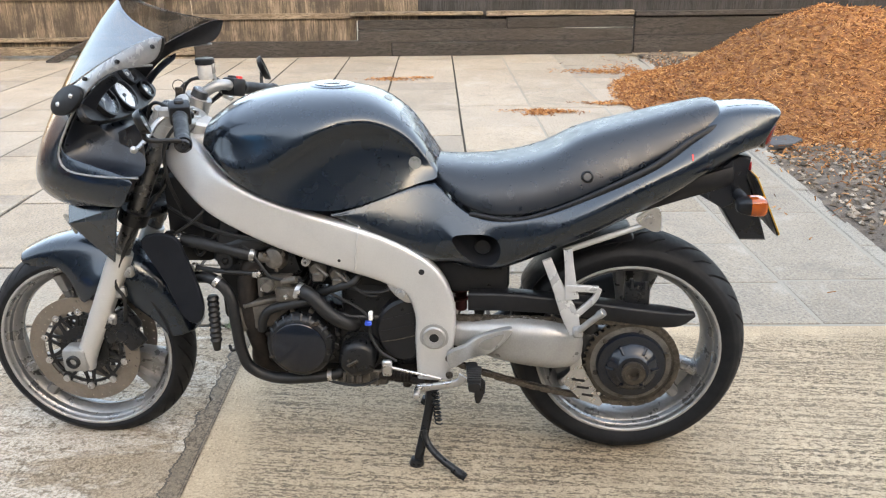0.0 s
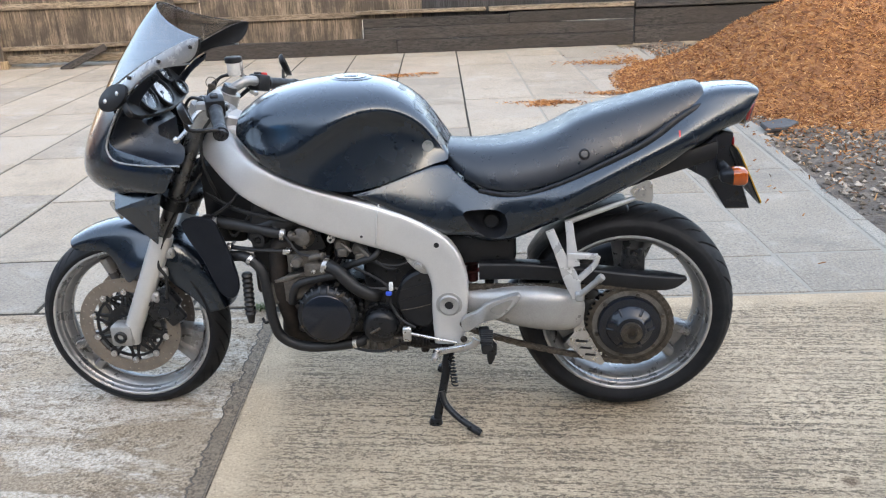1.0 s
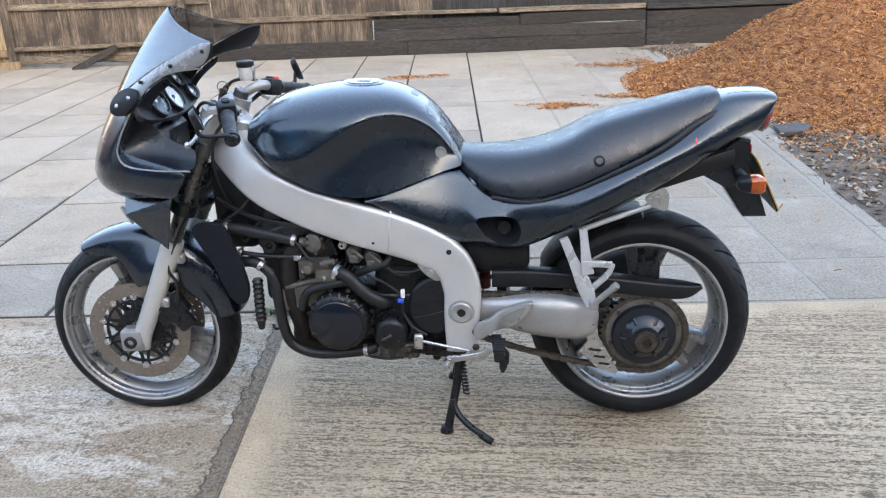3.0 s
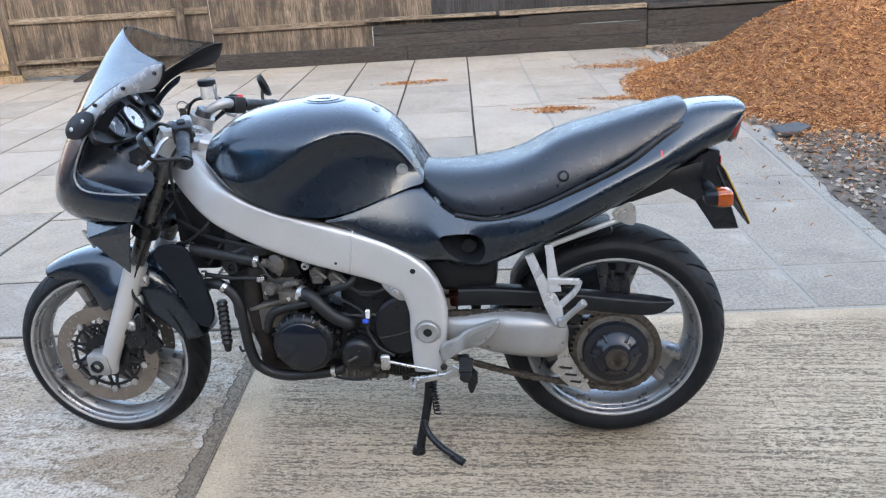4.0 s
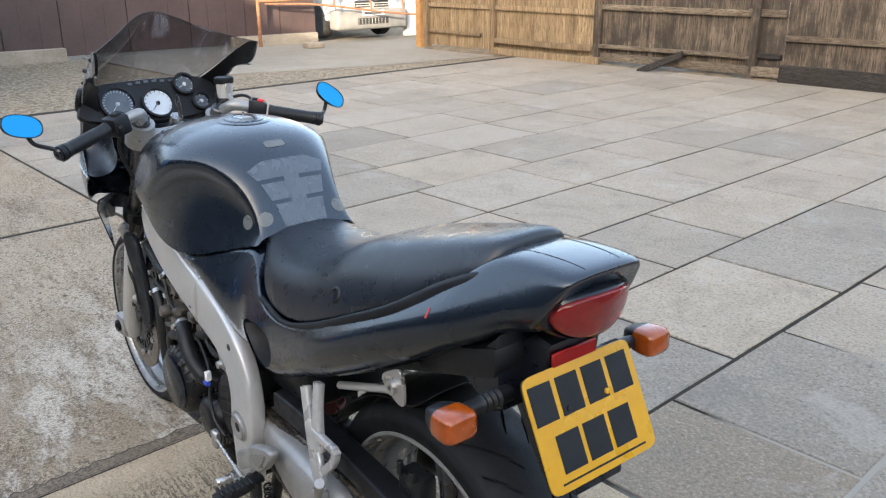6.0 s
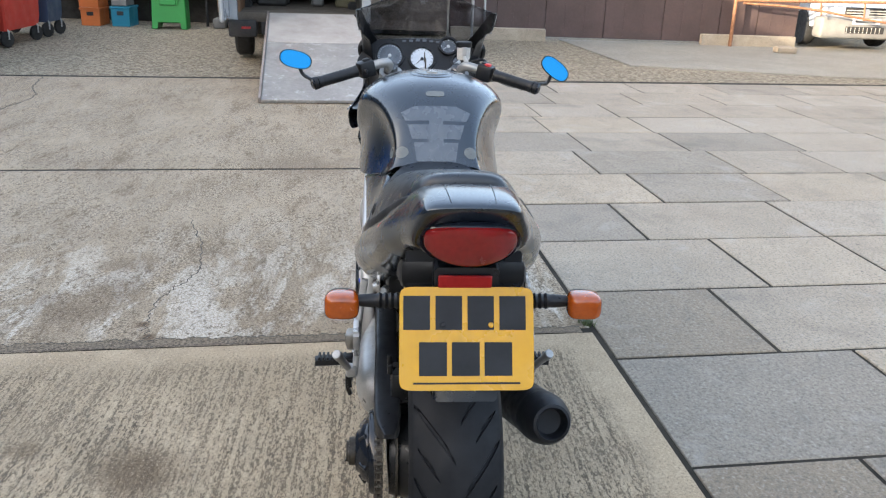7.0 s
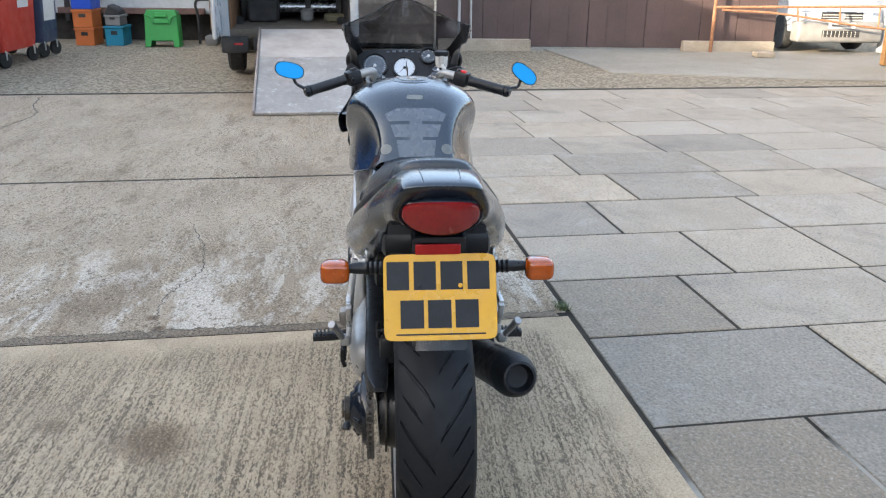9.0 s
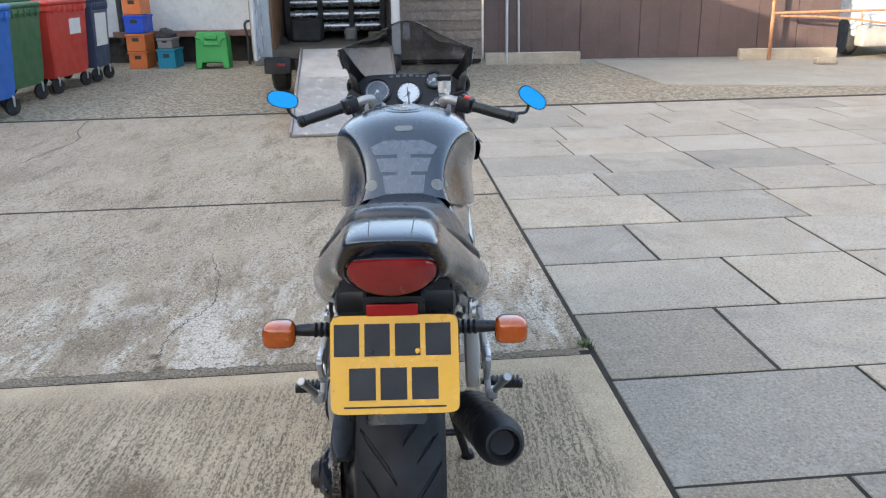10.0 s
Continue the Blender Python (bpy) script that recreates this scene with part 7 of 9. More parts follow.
for k in range(9):
    hg.append([(RA.x + math.cos(radians(150 - 7.5 * k)) * (0.332 - 0.012 * (j / 3) ** 2), 0.095 * (j / 3), RA.z + math.sin(radians(150 - 7.5 * k)) * (0.332 - 0.012 * (j / 3) ** 2)) for j in range(4)])
skin("hugger", hg, PLASTIC, bike, "black plastic rear hugger", thick=0.003, levels=1)
bm.free()
bm = bmesh.new()
box(bm, (0.735, -0.118, 0.455), (0.80, -0.075, 0.525), 0.01, seg=2)
rod(bm, (0.75, -0.12, 0.52), (0.75, -0.12, 0.545), 0.006)
rod(bm, (0.785, -0.12, 0.52), (0.785, -0.12, 0.54), 0.006)
part("rear_caliper", bm, ENGINE, bike, "dark rear brake caliper above the hub")

# pillion hangers and pegs
for s in (-1, 1):
    y = 0.190 * s
    bm = bmesh.new()
    sweep(bm, [(0.530, y * 0.92, 0.618), (0.556, y * 0.97, 0.556), (0.588, y * 1.01, 0.482), (0.606, y * 1.03, 0.428)], 0.014, [0.024, 0.027, 0.042, 0.028], 7, 16, 5)
    sweep(bm, [(0.581, y * 0.92, 0.645), (0.587, y * 0.97, 0.590), (0.594, y * 1.01, 0.520)], 0.014, [0.022, 0.024, 0.036], 7, 16, 5)
    sweep(bm, [(0.580, y * 1.0, 0.546), (0.615, y * 1.01, 0.549), (0.658, y * 1.01, 0.546)], 0.013, [0.026, 0.017, 0.017], 7, 16, 5)
    sweep(bm, [(0.660, y * 1.01, 0.548), (0.648, y * 1.01, 0.520), (0.615, y * 1.01, 0.486), (0.598, y * 1.01, 0.470)], 0.013, [0.014, 0.015, 0.017, 0.02], 7, 16, 5)
    hang = part("peg_hanger", bm, surface("polished_alloy", (0.42, 0.42, 0.42), (0.52, 0.52, 0.515), 0.30, 0.4, scale=8, wear=0.0) if s < 0 else bpy.data.materials["polished_alloy"], bike, "bright forked pillion peg hanger", angle=50)
    bm = bmesh.new()
    rod(bm, (0.612, y * 1.10, 0.440), (0.664, y * 1.22, 0.500), 0.0085)
    rod(bm, (0.657, y * 1.205, 0.492), (0.669, y * 1.235, 0.506), 0.0105)
    box(bm, (0.598, min(y * 1.0, y * 1.14), 0.422), (0.624, max(y * 1.0, y * 1.14), 0.450), 0.005)
    part("pillion_peg", bm, CAST, hang, "folded steel pillion peg")
    # rider's pegs
    bm = bmesh.new()
    sweep(bm, [(0.345, 0.200 * s, 0.335), (0.352, 0.245 * s, 0.330), (0.356, 0.305 * s, 0.328)], [0.03, 0.034, 0.03], [0.018, 0.022, 0.02], 4, 14, 4, side=(1, 0, 0))
    rp = part("rider_peg", bm, HOSE, bike, "black ribbed rubber foot peg")
    for k in range(7):
        bm = bmesh.new()
        box(bm, (0.338, min(0.225 * s + 0.011 * k * s, 0.225 * s + 0.011 * k * s + 0.006 * s), 0.336), (0.372, max(0.225 * s + 0.011 * k * s, 0.225 * s + 0.011 * k * s + 0.006 * s), 0.345), 0.001)
        part("peg_rib", bm, HOSE, rp)
    bm = bmesh.new()
    sweep(bm, [(0.352, 0.215 * s, 0.335), (0.354, 0.217 * s, 0.295), (0.352, 0.218 * s, 0.268)], 0.018, [0.034, 0.032, 0.026], 4, 14, 4)
    part("peg_pad", bm, HOSE, bike, "worn black rubber pad")
bm = bmesh.new()
sweep(bm, [(0.208, -0.205, 0.266), (0.25, -0.212, 0.276), (0.31, -0.214, 0.290), (0.325, -0.212, 0.308)], 0.012, [0.024, 0.018, 0.020, 0.024], 4, 14, 5)
rod(bm, (0.206, -0.20, 0.262), (0.206, -0.245, 0.262), 0.009)
gl = part("gear_lever", bm, STEEL, bike, "bright steel gear lever", angle=50)
bm = bmesh.new()
rod(bm, (0.13, -0.205, 0.326), (0.27, -0.21, 0.296), 0.004)
lathe(bm, [(0, -0.008), (0.009, -0.008), (0.009, 0.008), (0, 0.008)], (0.13, -0.205, 0.326), (0, 1, 0), 14)
box(bm, (0.115, -0.212, 0.300), (0.14, -0.196, 0.345), 0.004)
part("gear_linkage", bm, STEEL, gl, "thin gear linkage rod")
bm = bmesh.new()
sweep(bm, [(0.375, -0.215, 0.262), (0.372, -0.22, 0.30), (0.365, -0.222, 0.262), (0.362, -0.215, 0.235)], 0.012, [0.012, 0.02, 0.024, 0.012], 3, 10, 4)
part("stand_lug", bm, ENGINE, bike, "black stand lug")

# centre stand
for s in (-1, 1):
    bm = bmesh.new()
    sweep(bm, [(0.240, 0.105 * s, 0.255), (0.225, 0.125 * s, 0.15), (0.196, 0.160 * s, 0.012)], [0.026, 0.024, 0.024], [0.034, 0.026, 0.026], 3, 14, 4)
    lathe(bm, [(0, 0), (0.020, 0), (0.021, 0.006), (0.016, 0.022), (0, 0.024)], (0.192, 0.163 * s, 0.0), (0.1, 0, 1), 18)
    part("stand_leg", bm, ENGINE, bike, "black centre-stand leg", angle=50)
bm = bmesh.new()
rod(bm, (0.215, -0.145, 0.10), (0.215, 0.145, 0.10), 0.011)
hose(bm, [(0.212, -0.150, 0.105), (0.225, -0.165, 0.070), (0.262, -0.190, 0.040), (0.318, -0.215, 0.012)], 0.010)
sweep(bm, [(0.295, -0.205, 0.020), (0.318, -0.215, 0.010), (0.330, -0.22, 0.004)], 0.026, [0.016, 0.020, 0.012], 3, 10, 3)
part("stand_tang", bm, ENGINE, bike, "black centre-stand foot lever", angle=50)
bm = bmesh.new()
coil = [(0.243 + 0.009 * math.cos(a) + 0.010 * i / 60, -0.140 + 0.009 * math.sin(a), 0.235 - 0.115 * i / 60) for i, a in ((i, i * math.pi / 3) for i in range(61))]
hose(bm, coil, 0.0024, 6, 2)
part("stand_spring", bm, ENGINE, bike, "coiled black stand spring")

# silencer on the far side
bm = bmesh.new()
d = Vector((0.56, 0.085, 0.175)).normalized()
lathe(bm, [(0.022, 0), (0.025, 0.02), (0.046, 0.06), (0.053, 0.10), (0.053, 0.40), (0.050, 0.42), (0.044, 0.425)], (0.40, 0.146, 0.294), d, 40)
sil = part("silencer", bm, PLASTIC, bike, "stubby matt black silencer")
bm = bmesh.new()
lathe(bm, [(0.0545, 0.392), (0.0545, 0.418), (0.049, 0.445), (0.040, 0.462), (0.034, 0.464), (0.030, 0.458), (0.027, 0.440), (0.0, 0.437)], (0.40, 0.146, 0.294), d, 40)
part("end_cap", bm, PLAIN_BLACK, sil, "glossy black silencer end cap")
bm = bmesh.new()
hose(bm, [(0.02, -0.02, 0.25), (0.15, 0.05, 0.225), (0.28, 0.12, 0.235), (0.40, 0.149, 0.278), (0.44, 0.155, 0.292)], 0.024, 16)
part("link_pipe", bm, PIPE, bike, "sooty exhaust link pipe")

# engine
bm = bmesh.new()
box(bm, (-0.22, -0.135, 0.285), (0.16, 0.145, 0.45), 0.03, seg=3)
box(bm, (-0.13, -0.12, 0.24), (0.20, 0.12, 0.32), 0.02, seg=2)
box(bm, (0.0, -0.13, 0.32), (0.23, 0.13, 0.56), 0.02, seg=2)
part("crankcase", bm, ENGINE, bike, "black engine crankcase")
bm = bmesh.new()
m_cyl = pose(-0.15, 0, 0.43, 0, -18, 0)
box(bm, (-0.075, -0.135, -0.02), (0.085, 0.135, 0.10), 0.012, m_cyl, 2)
box(bm, (-0.085, -0.14, 0.10), (0.095, 0.14, 0.19), 0.016, m_cyl, 2)
cyl = part("cylinder_block", bm, ENGINE, bike, "black three-cylinder block with fins")
for i in range(6):
    bm = bmesh.new()
    box(bm, (-0.082, -0.141, 0.0 + 0.016 * i), (0.092, 0.141, 0.006 + 0.016 * i), 0.002, m_cyl)
    part("cooling_fin", bm, ENGINE, cyl)
bm = bmesh.new()
box(bm, (-0.09, -0.155, 0.19), (0.10, 0.155, 0.25), 0.022, m_cyl, 3)
part("cam_cover", bm, ENGINE, bike, "black cam cover")
bm = bmesh.new()
box(bm, (-0.205, -0.168, 0.515), (-0.115, -0.11, 0.556), 0.008, seg=2)
box(bm, (-0.16, -0.178, 0.490), (-0.095, -0.12, 0.530), 0.008, seg=2)
lathe(bm, [(0, 0), (0.015, 0), (0.016, 0.02), (0.012, 0.03), (0, 0.03)], (-0.175, -0.165, 0.535), (0, -1, 0.1), 16)
rod(bm, (-0.14, -0.17, 0.545), (-0.10, -0.175, 0.555), 0.009)
rod(bm, (-0.20, -0.16, 0.50), (-0.20, -0.16, 0.56), 0.007)
hs = part("water_outlet", bm, DULLC, bike, "dull brownish cast water outlet")
for x, z in ((-0.188, 0.53), (-0.13, 0.508), (-0.105, 0.512)):
    bm = bmesh.new()
    rod(bm, (x, -0.175, z), (x, -0.187, z), 0.006, seg=6)
    part("bolt", bm, STEEL, hs)


def cover(name, c, r, y0, y1, ribs, label, material=ENGINE, dome=0.012):
    bm = bmesh.new()
    lathe(bm, [(r + 0.008, 0), (r + 0.008, 0.008), (r, 0.010), (r - 0.002, abs(y1 - y0) - dome), (r - dome, abs(y1 - y0) - 0.003), (r * 0.6, abs(y1 - y0)), (0, abs(y1 - y0))], (c[0], y0, c[1]), (0, -1, 0), 56)
    ob = part(name, bm, material, bike, label, angle=50)
    for i in range(ribs):
        a = 2 * math.pi * i / ribs
        bm = bmesh.new()
        p = Vector((c[0] + (r + 0.005) * math.cos(a), y0 - 0.006, c[1] + (r + 0.005) * math.sin(a)))
        rod(bm, p, p + Vector((0, -0.010, 0)), 0.006, seg=8)
        part("cover_bolt", bm, ENGINE, ob)
    return ob


big = cover("clutch_cover", (-0.100, 0.376), 0.088, -0.135, -0.205, 10, "round black alternator cover with bolts")
for i in range(9):
    bm = bmesh.new()
    a = radians(20 + 16 * i)
    rod(bm, (-0.100 + 0.074 * math.cos(a), -0.200, 0.376 + 0.074 * math.sin(a)), (-0.100 + 0.089 * math.cos(a), -0.188, 0.376 + 0.089 * math.sin(a)), 0.0045, seg=6)
    part("cover_rib", bm, ENGINE, big)
bm = bmesh.new()
lathe(bm, [(0.070, 0.0), (0.070, 0.004), (0.066, 0.007), (0.0, 0.009)], (-0.100, -0.204, 0.376), (0, -1, 0), 48)
part("cover_face", bm, GLOSS, big, "glossy blue-black cover face")
for x, z in ((-0.055, 0.442), (-0.165, 0.350)):
    bm = bmesh.new()
    sweep(bm, [(x - 0.012, -0.203, z - 0.004), (x + 0.012, -0.205, z + 0.006)], 0.004, [0.006, 0.012], 3, 8, 2)
    part("chipped_mark", bm, CHAINM, big, "chipped bare metal mark")
small = cover("timing_cover", (0.047, 0.334), 0.052, -0.135, -0.195, 6, "small round black timing cover")
bm = bmesh.new()
rod(bm, (0.022, -0.198, 0.322), (0.050, -0.198, 0.338), 0.004)
part("cover_mark", bm, CHAINM, small)
bm = bmesh.new()
plate(bm, curve_outline([(0.098, 0.420), (0.118, 0.470), (0.155, 0.498), (0.200, 0.502), (0.206, 0.42), (0.198, 0.338), (0.150, 0.332), (0.112, 0.365)], 5), -0.178, -0.13, 0.008)
sc = part("sprocket_cover", bm, PLASTIC, bike, "black ribbed front sprocket cover", angle=40)
for i in range(3):
    bm = bmesh.new()
    sweep(bm, [(0.112, -0.179, 0.385 + 0.03 * i), (0.15, -0.181, 0.392 + 0.032 * i), (0.198, -0.179, 0.404 + 0.033 * i)], 0.002, 0.003, 2, 6, 3)
    part("rib", bm, CHAINM if i == 0 else PLASTIC, sc)

HOSES = (
    ("coolant_hose", HOSE, 0.0165, [(-0.45, -0.10, 0.64), (-0.41, -0.125, 0.643), (-0.33, -0.14, 0.633), (-0.25, -0.15, 0.618), (-0.205, -0.15, 0.608)]),
    ("coolant_hose", HOSE, 0.019, [(-0.10, -0.165, 0.522), (-0.065, -0.18, 0.512), (-0.02, -0.185, 0.465), (0.025, -0.175, 0.432), (0.04, -0.15, 0.42)]),
    ("coolant_hose", HOSE, 0.012, [(-0.205, -0.165, 0.405), (-0.197, -0.17, 0.44), (-0.17, -0.172, 0.470), (-0.075, -0.17, 0.492), (-0.05, -0.15, 0.495)]),
    ("breather_hose", HOSE, 0.011, [(-0.045, -0.15, 0.508), (0.0, -0.165, 0.530), (0.045, -0.165, 0.546), (0.062, -0.14, 0.575)]),
    ("coolant_pipe", HOSE, 0.0155, [(-0.385, -0.12, 0.535), (-0.33, -0.145, 0.540), (-0.286, -0.155, 0.500), (-0.275, -0.16, 0.420), (-0.268, -0.16, 0.345), (-0.245, -0.16, 0.290), (-0.17, -0.155, 0.258), (-0.03, -0.15, 0.268), (0.0, -0.13, 0.28)]),
    ("bypass_pipe", HOSE, 0.0065, [(-0.385, -0.13, 0.568), (-0.30, -0.15, 0.564), (-0.196, -0.155, 0.560)]),
    ("header_pipe", PIPE, 0.027, [(-0.195, -0.125, 0.580), (-0.232, -0.130, 0.565), (-0.242, -0.135, 0.50), (-0.238, -0.135, 0.42), (-0.225, -0.12, 0.34), (-0.22, -0.10, 0.275), (-0.10, -0.05, 0.245), (0.02, -0.02, 0.245)]),
    ("header_pipe", PIPE, 0.021, [(-0.225, 0.0, 0.55), (-0.265, 0.0, 0.52), (-0.285, 0.0, 0.45), (-0.275, 0.0, 0.34), (-0.21, 0.0, 0.26), (-0.05, 0.0, 0.242), (0.03, 0.0, 0.245)]),
    ("header_pipe", PIPE, 0.021, [(-0.225, 0.125, 0.55), (-0.262, 0.125, 0.52), (-0.276, 0.125, 0.46), (-0.272, 0.12, 0.36), (-0.22, 0.10, 0.275), (-0.10, 0.05, 0.245), (0.02, 0.02, 0.245)]),
)
hoses = []
for nm, mt, r, path in HOSES:
    bm = bmesh.new()
    hose(bm, path, r, 14)
    hoses.append(part(nm, bm, mt, bike, {"header_pipe": "sooty brown exhaust header pipe", "bypass_pipe": "thin black pipe with clamps"}.get(nm, "dull black rubber hose")))


def clamp(parent, p, d, r):
    bm = bmesh.new()
    lathe(bm, [(r, -0.006), (r + 0.002, -0.006), (r + 0.002, 0.006), (r, 0.006)], p, d, 20, True)
    _, a, b = axes_for(d)
    box(bm, (-0.005, -0.004, -0.006), (0.005, 0.004, 0.006), 0.001, Matrix.Translation(Vector(p) + Vector((0, -r - 0.003, 0.004))))
    part("clamp", bm, STEEL, parent, "steel hose clamp")


clamp(hoses[0], (-0.408, -0.126, 0.643), (1, -0.2, -0.05), 0.0165)
clamp(hoses[0], (-0.215, -0.15, 0.610), (1, 0, -0.2), 0.0165)
clamp(hoses[1], (-0.095, -0.168, 0.521), (1, -0.4, -0.3), 0.019)
clamp(hoses[4], (-0.318, -0.148, 0.533), (1, -0.2, -0.7), 0.0155)
clamp(hoses[4], (-0.035, -0.15, 0.267), (1, 0, 0.1), 0.0155)
clamp(hoses[5], (-0.378, -0.132, 0.568), (1, 0, 0), 0.009)
clamp(hoses[5], (-0.202, -0.155, 0.560), (1, 0, 0), 0.009)
clamp(hoses[5], (-0.21, -0.155, 0.560), (0, 0, 1), 0.009)

bm = bmesh.new()
lathe(bm, [(0, 0), (0.03, 0), (0.033, 0.012), (0.026, 0.03), (0.018, 0.034), (0, 0.036)], (-0.155, -0.13, 0.600), (-0.2, -1, 0.1), 24)
rod(bm, (-0.20, -0.15, 0.605), (-0.155, -0.15, 0.60), 0.014)
thermo = part("thermostat", bm, DULLC, bike, "dull grey-brown thermostat housing")
for k in range(3):
    bm = bmesh.new()
    a = 0.6 + 2.1 * k
    rod(bm, (-0.155 + 0.028 * math.cos(a), -0.150, 0.603 + 0.028 * math.sin(a)), (-0.155 + 0.028 * math.cos(a), -0.166, 0.603 + 0.028 * math.sin(a)), 0.006, seg=6)
    part("bolt", bm, CHAINM, thermo)
bm = bmesh.new()
box(bm, (-0.205, -0.158, 0.488), (-0.055, -0.10, 0.560), 0.008, pose(0.045, 0, -0.035, 0, -14, 0), 2)
box(bm, (-0.165, -0.164, 0.555), (-0.050, -0.10, 0.568), 0.003, pose(0.045, 0, -0.035, 0, -14, 0), 1)
head = part("cylinder_head", bm, DULLC, bike, "dull grey-brown cylinder head side")
for x, z in ((-0.135, 0.470), (-0.100, 0.480), (-0.150, 0.515), (-0.062, 0.500), (-0.20, 0.44), (-0.19, 0.395), (-0.005, 0.40), (-0.01, 0.365), (-0.07, 0.462), (-0.12, 0.465)):
    bm = bmesh.new()
    rod(bm, (x, -0.14, z), (x, -0.170, z), 0.0075, seg=6)
    part("bolt", bm, CHAINM if z > 0.46 else ENGINE, head)
for x, z, r in ((-0.075, 0.600, 0.011), (0.162, 0.519, 0.012)):
    bm = bmesh.new()
    lathe(bm, [(0.004, 0.008), (0.007, 0.008), (r * 0.8, 0.004), (r, 0.004), (r, -0.02)], (x, -0.168, z), (0, -1, 0), 18)
    part("bolt", bm, STEEL, head, "bright washer and bolt")
bm = bmesh.new()
box(bm, (-0.26, -0.13, 0.60), (0.05, 0.13, 0.70), 0.02, seg=2)
box(bm, (-0.38, -0.085, 0.60), (-0.20, 0.085, 0.78), 0.02, seg=2)
box(bm, (-0.33, -0.10, 0.40), (-0.20, 0.10, 0.62), 0.02, seg=2)
box(bm, (-0.46, -0.085, 0.56), (-0.34, 0.085, 0.80), 0.02, seg=2)
box(bm, (-0.08, -0.14, 0.52), (0.14, 0.14, 0.66), 0.02, seg=2)
part("airbox", bm, PLASTIC, bike, "black plastic airbox between the beams")
for i, (x, z) in enumerate(((-0.05, 0.575), (0.0, 0.56))):
    bm = bmesh.new()
    lathe(bm, [(0, 0), (0.022, 0), (0.022, 0.03), (0.016, 0.04), (0, 0.04)], (x, -0.12, z), (0, -1, 0), 20)
    box(bm, (x - 0.012, -0.17, z - 0.03), (x + 0.02, -0.13, z - 0.005), 0.004)
    rod(bm, (x, -0.16, z + 0.01), (x + 0.03, -0.172, z - 0.012), 0.005)
    part("throttle_body", bm, DULLC, bike, "dull throttle body")
bm = bmesh.new()
lathe(bm, [(0, 0), (0.012, 0.0), *[(0.0125 if i % 2 else 0.0165, 0.008 + 0.0075 * i) for i in range(18)], (0.011, 0.148), (0.009, 0.158), (0, 0.158)], (-0.337, -0.14, 0.490), (-0.03, 0, -1), 20)
part("ribbed_boot", bm, HOSE, bike, "ribbed black rubber boot")
bm = bmesh.new()
box(bm, (-0.50, -0.15, 0.36), (-0.44, 0.15, 0.66), 0.008, pose(0.075, 0, 0.12, 0, 14, 0))
rad = part("radiator", bm, PLASTIC, bike, "black radiator with fine fins")
for k in range(26):
    bm = bmesh.new()
    z = 0.372 + 0.0108 * k
    box(bm, (-0.4415, -0.14, z), (-0.4385, 0.14, z + 0.004), 0, pose(0.075, 0, 0.12, 0, 14, 0))
    part("fin", bm, PLASTIC, rad, smooth=False)
bm = bmesh.new()
plate(bm, curve_outline([(-0.500, 0.650), (-0.418, 0.664), (-0.384, 0.598), (-0.356, 0.480), (-0.372, 0.424), (-0.412, 0.436), (-0.452, 0.540)], 4), -0.165, -0.150, 0.004)
part("radiator_cowl", bm, surface("matt_cowl", (0.004, 0.0055, 0.009), (0.007, 0.009, 0.013), 0.55, scale=8, spec=0.22), bike, "curved black radiator side cowl")
bm = bmesh.new()
lathe(bm, [(0.010, 0), (0.020, 0), (0.020, 0.006), (0.010, 0.006)], (-0.285, -0.157, 0.597), (0, -1, 0), 20, True)
rod(bm, (-0.285, -0.13, 0.597), (-0.285, -0.160, 0.597), 0.006)
part("cable_eye", bm, PLASTIC, bike, "black cable eye")

CABLES = (
    [(-0.42, -0.10, 0.70), (-0.33, -0.14, 0.675), (-0.22, -0.155, 0.655), (-0.10, -0.155, 0.645), (0.0, -0.15, 0.64)],
    [(-0.44, -0.10, 0.72), (-0.34, -0.142, 0.685), (-0.22, -0.158, 0.662), (-0.06, -0.15, 0.65)],
    [(-0.46, -0.11, 0.63), (-0.42, -0.14, 0.66), (-0.36, -0.15, 0.70), (-0.33, -0.13, 0.73)],
    [(-0.02, -0.165, 0.515), (0.05, -0.175, 0.48), (0.085, -0.185, 0.45), (0.085, -0.19, 0.41), (0.11, -0.195, 0.365), (0.15, -0.19, 0.335)],
    [(0.02, -0.16, 0.53), (0.08, -0.17, 0.52), (0.13, -0.17, 0.525), (0.16, -0.15, 0.55)],
    [(0.02, -0.165, 0.57), (0.05, -0.17, 0.53), (0.09, -0.17, 0.51), (0.14, -0.165, 0.53)],
    [(-0.06, -0.155, 0.262), (0.0, -0.165, 0.250), (0.06, -0.165, 0.250), (0.11, -0.15, 0.27)],
    [(-0.24, -0.15, 0.64), (-0.20, -0.165, 0.60), (-0.17, -0.17, 0.56), (-0.13, -0.172, 0.55)],
    [(-0.31, -0.13, 0.34), (-0.30, -0.14, 0.33), (-0.285, -0.12, 0.33)],
    [(-0.40, -0.08, 0.62), (-0.36, -0.13, 0.60), (-0.31, -0.14, 0.66), (-0.27, -0.14, 0.68)],
)
for path in CABLES:
    bm = bmesh.new()
    hose(bm, path, 0.0042, 8)
    part("cable", bm, HOSE, bike)
bm = bmesh.new()
box(bm, (0.083, -0.198, 0.452), (0.094, -0.184, 0.476), 0.002)
part("white_connector", bm, WHITEP, bike, "white plastic wiring connector")
bm = bmesh.new()
box(bm, (0.073, -0.199, 0.438), (0.090, -0.186, 0.449), 0.002)
part("blue_connector", bm, BLUEP, bike, "blue plastic wiring connector")
bm = bmesh.new()
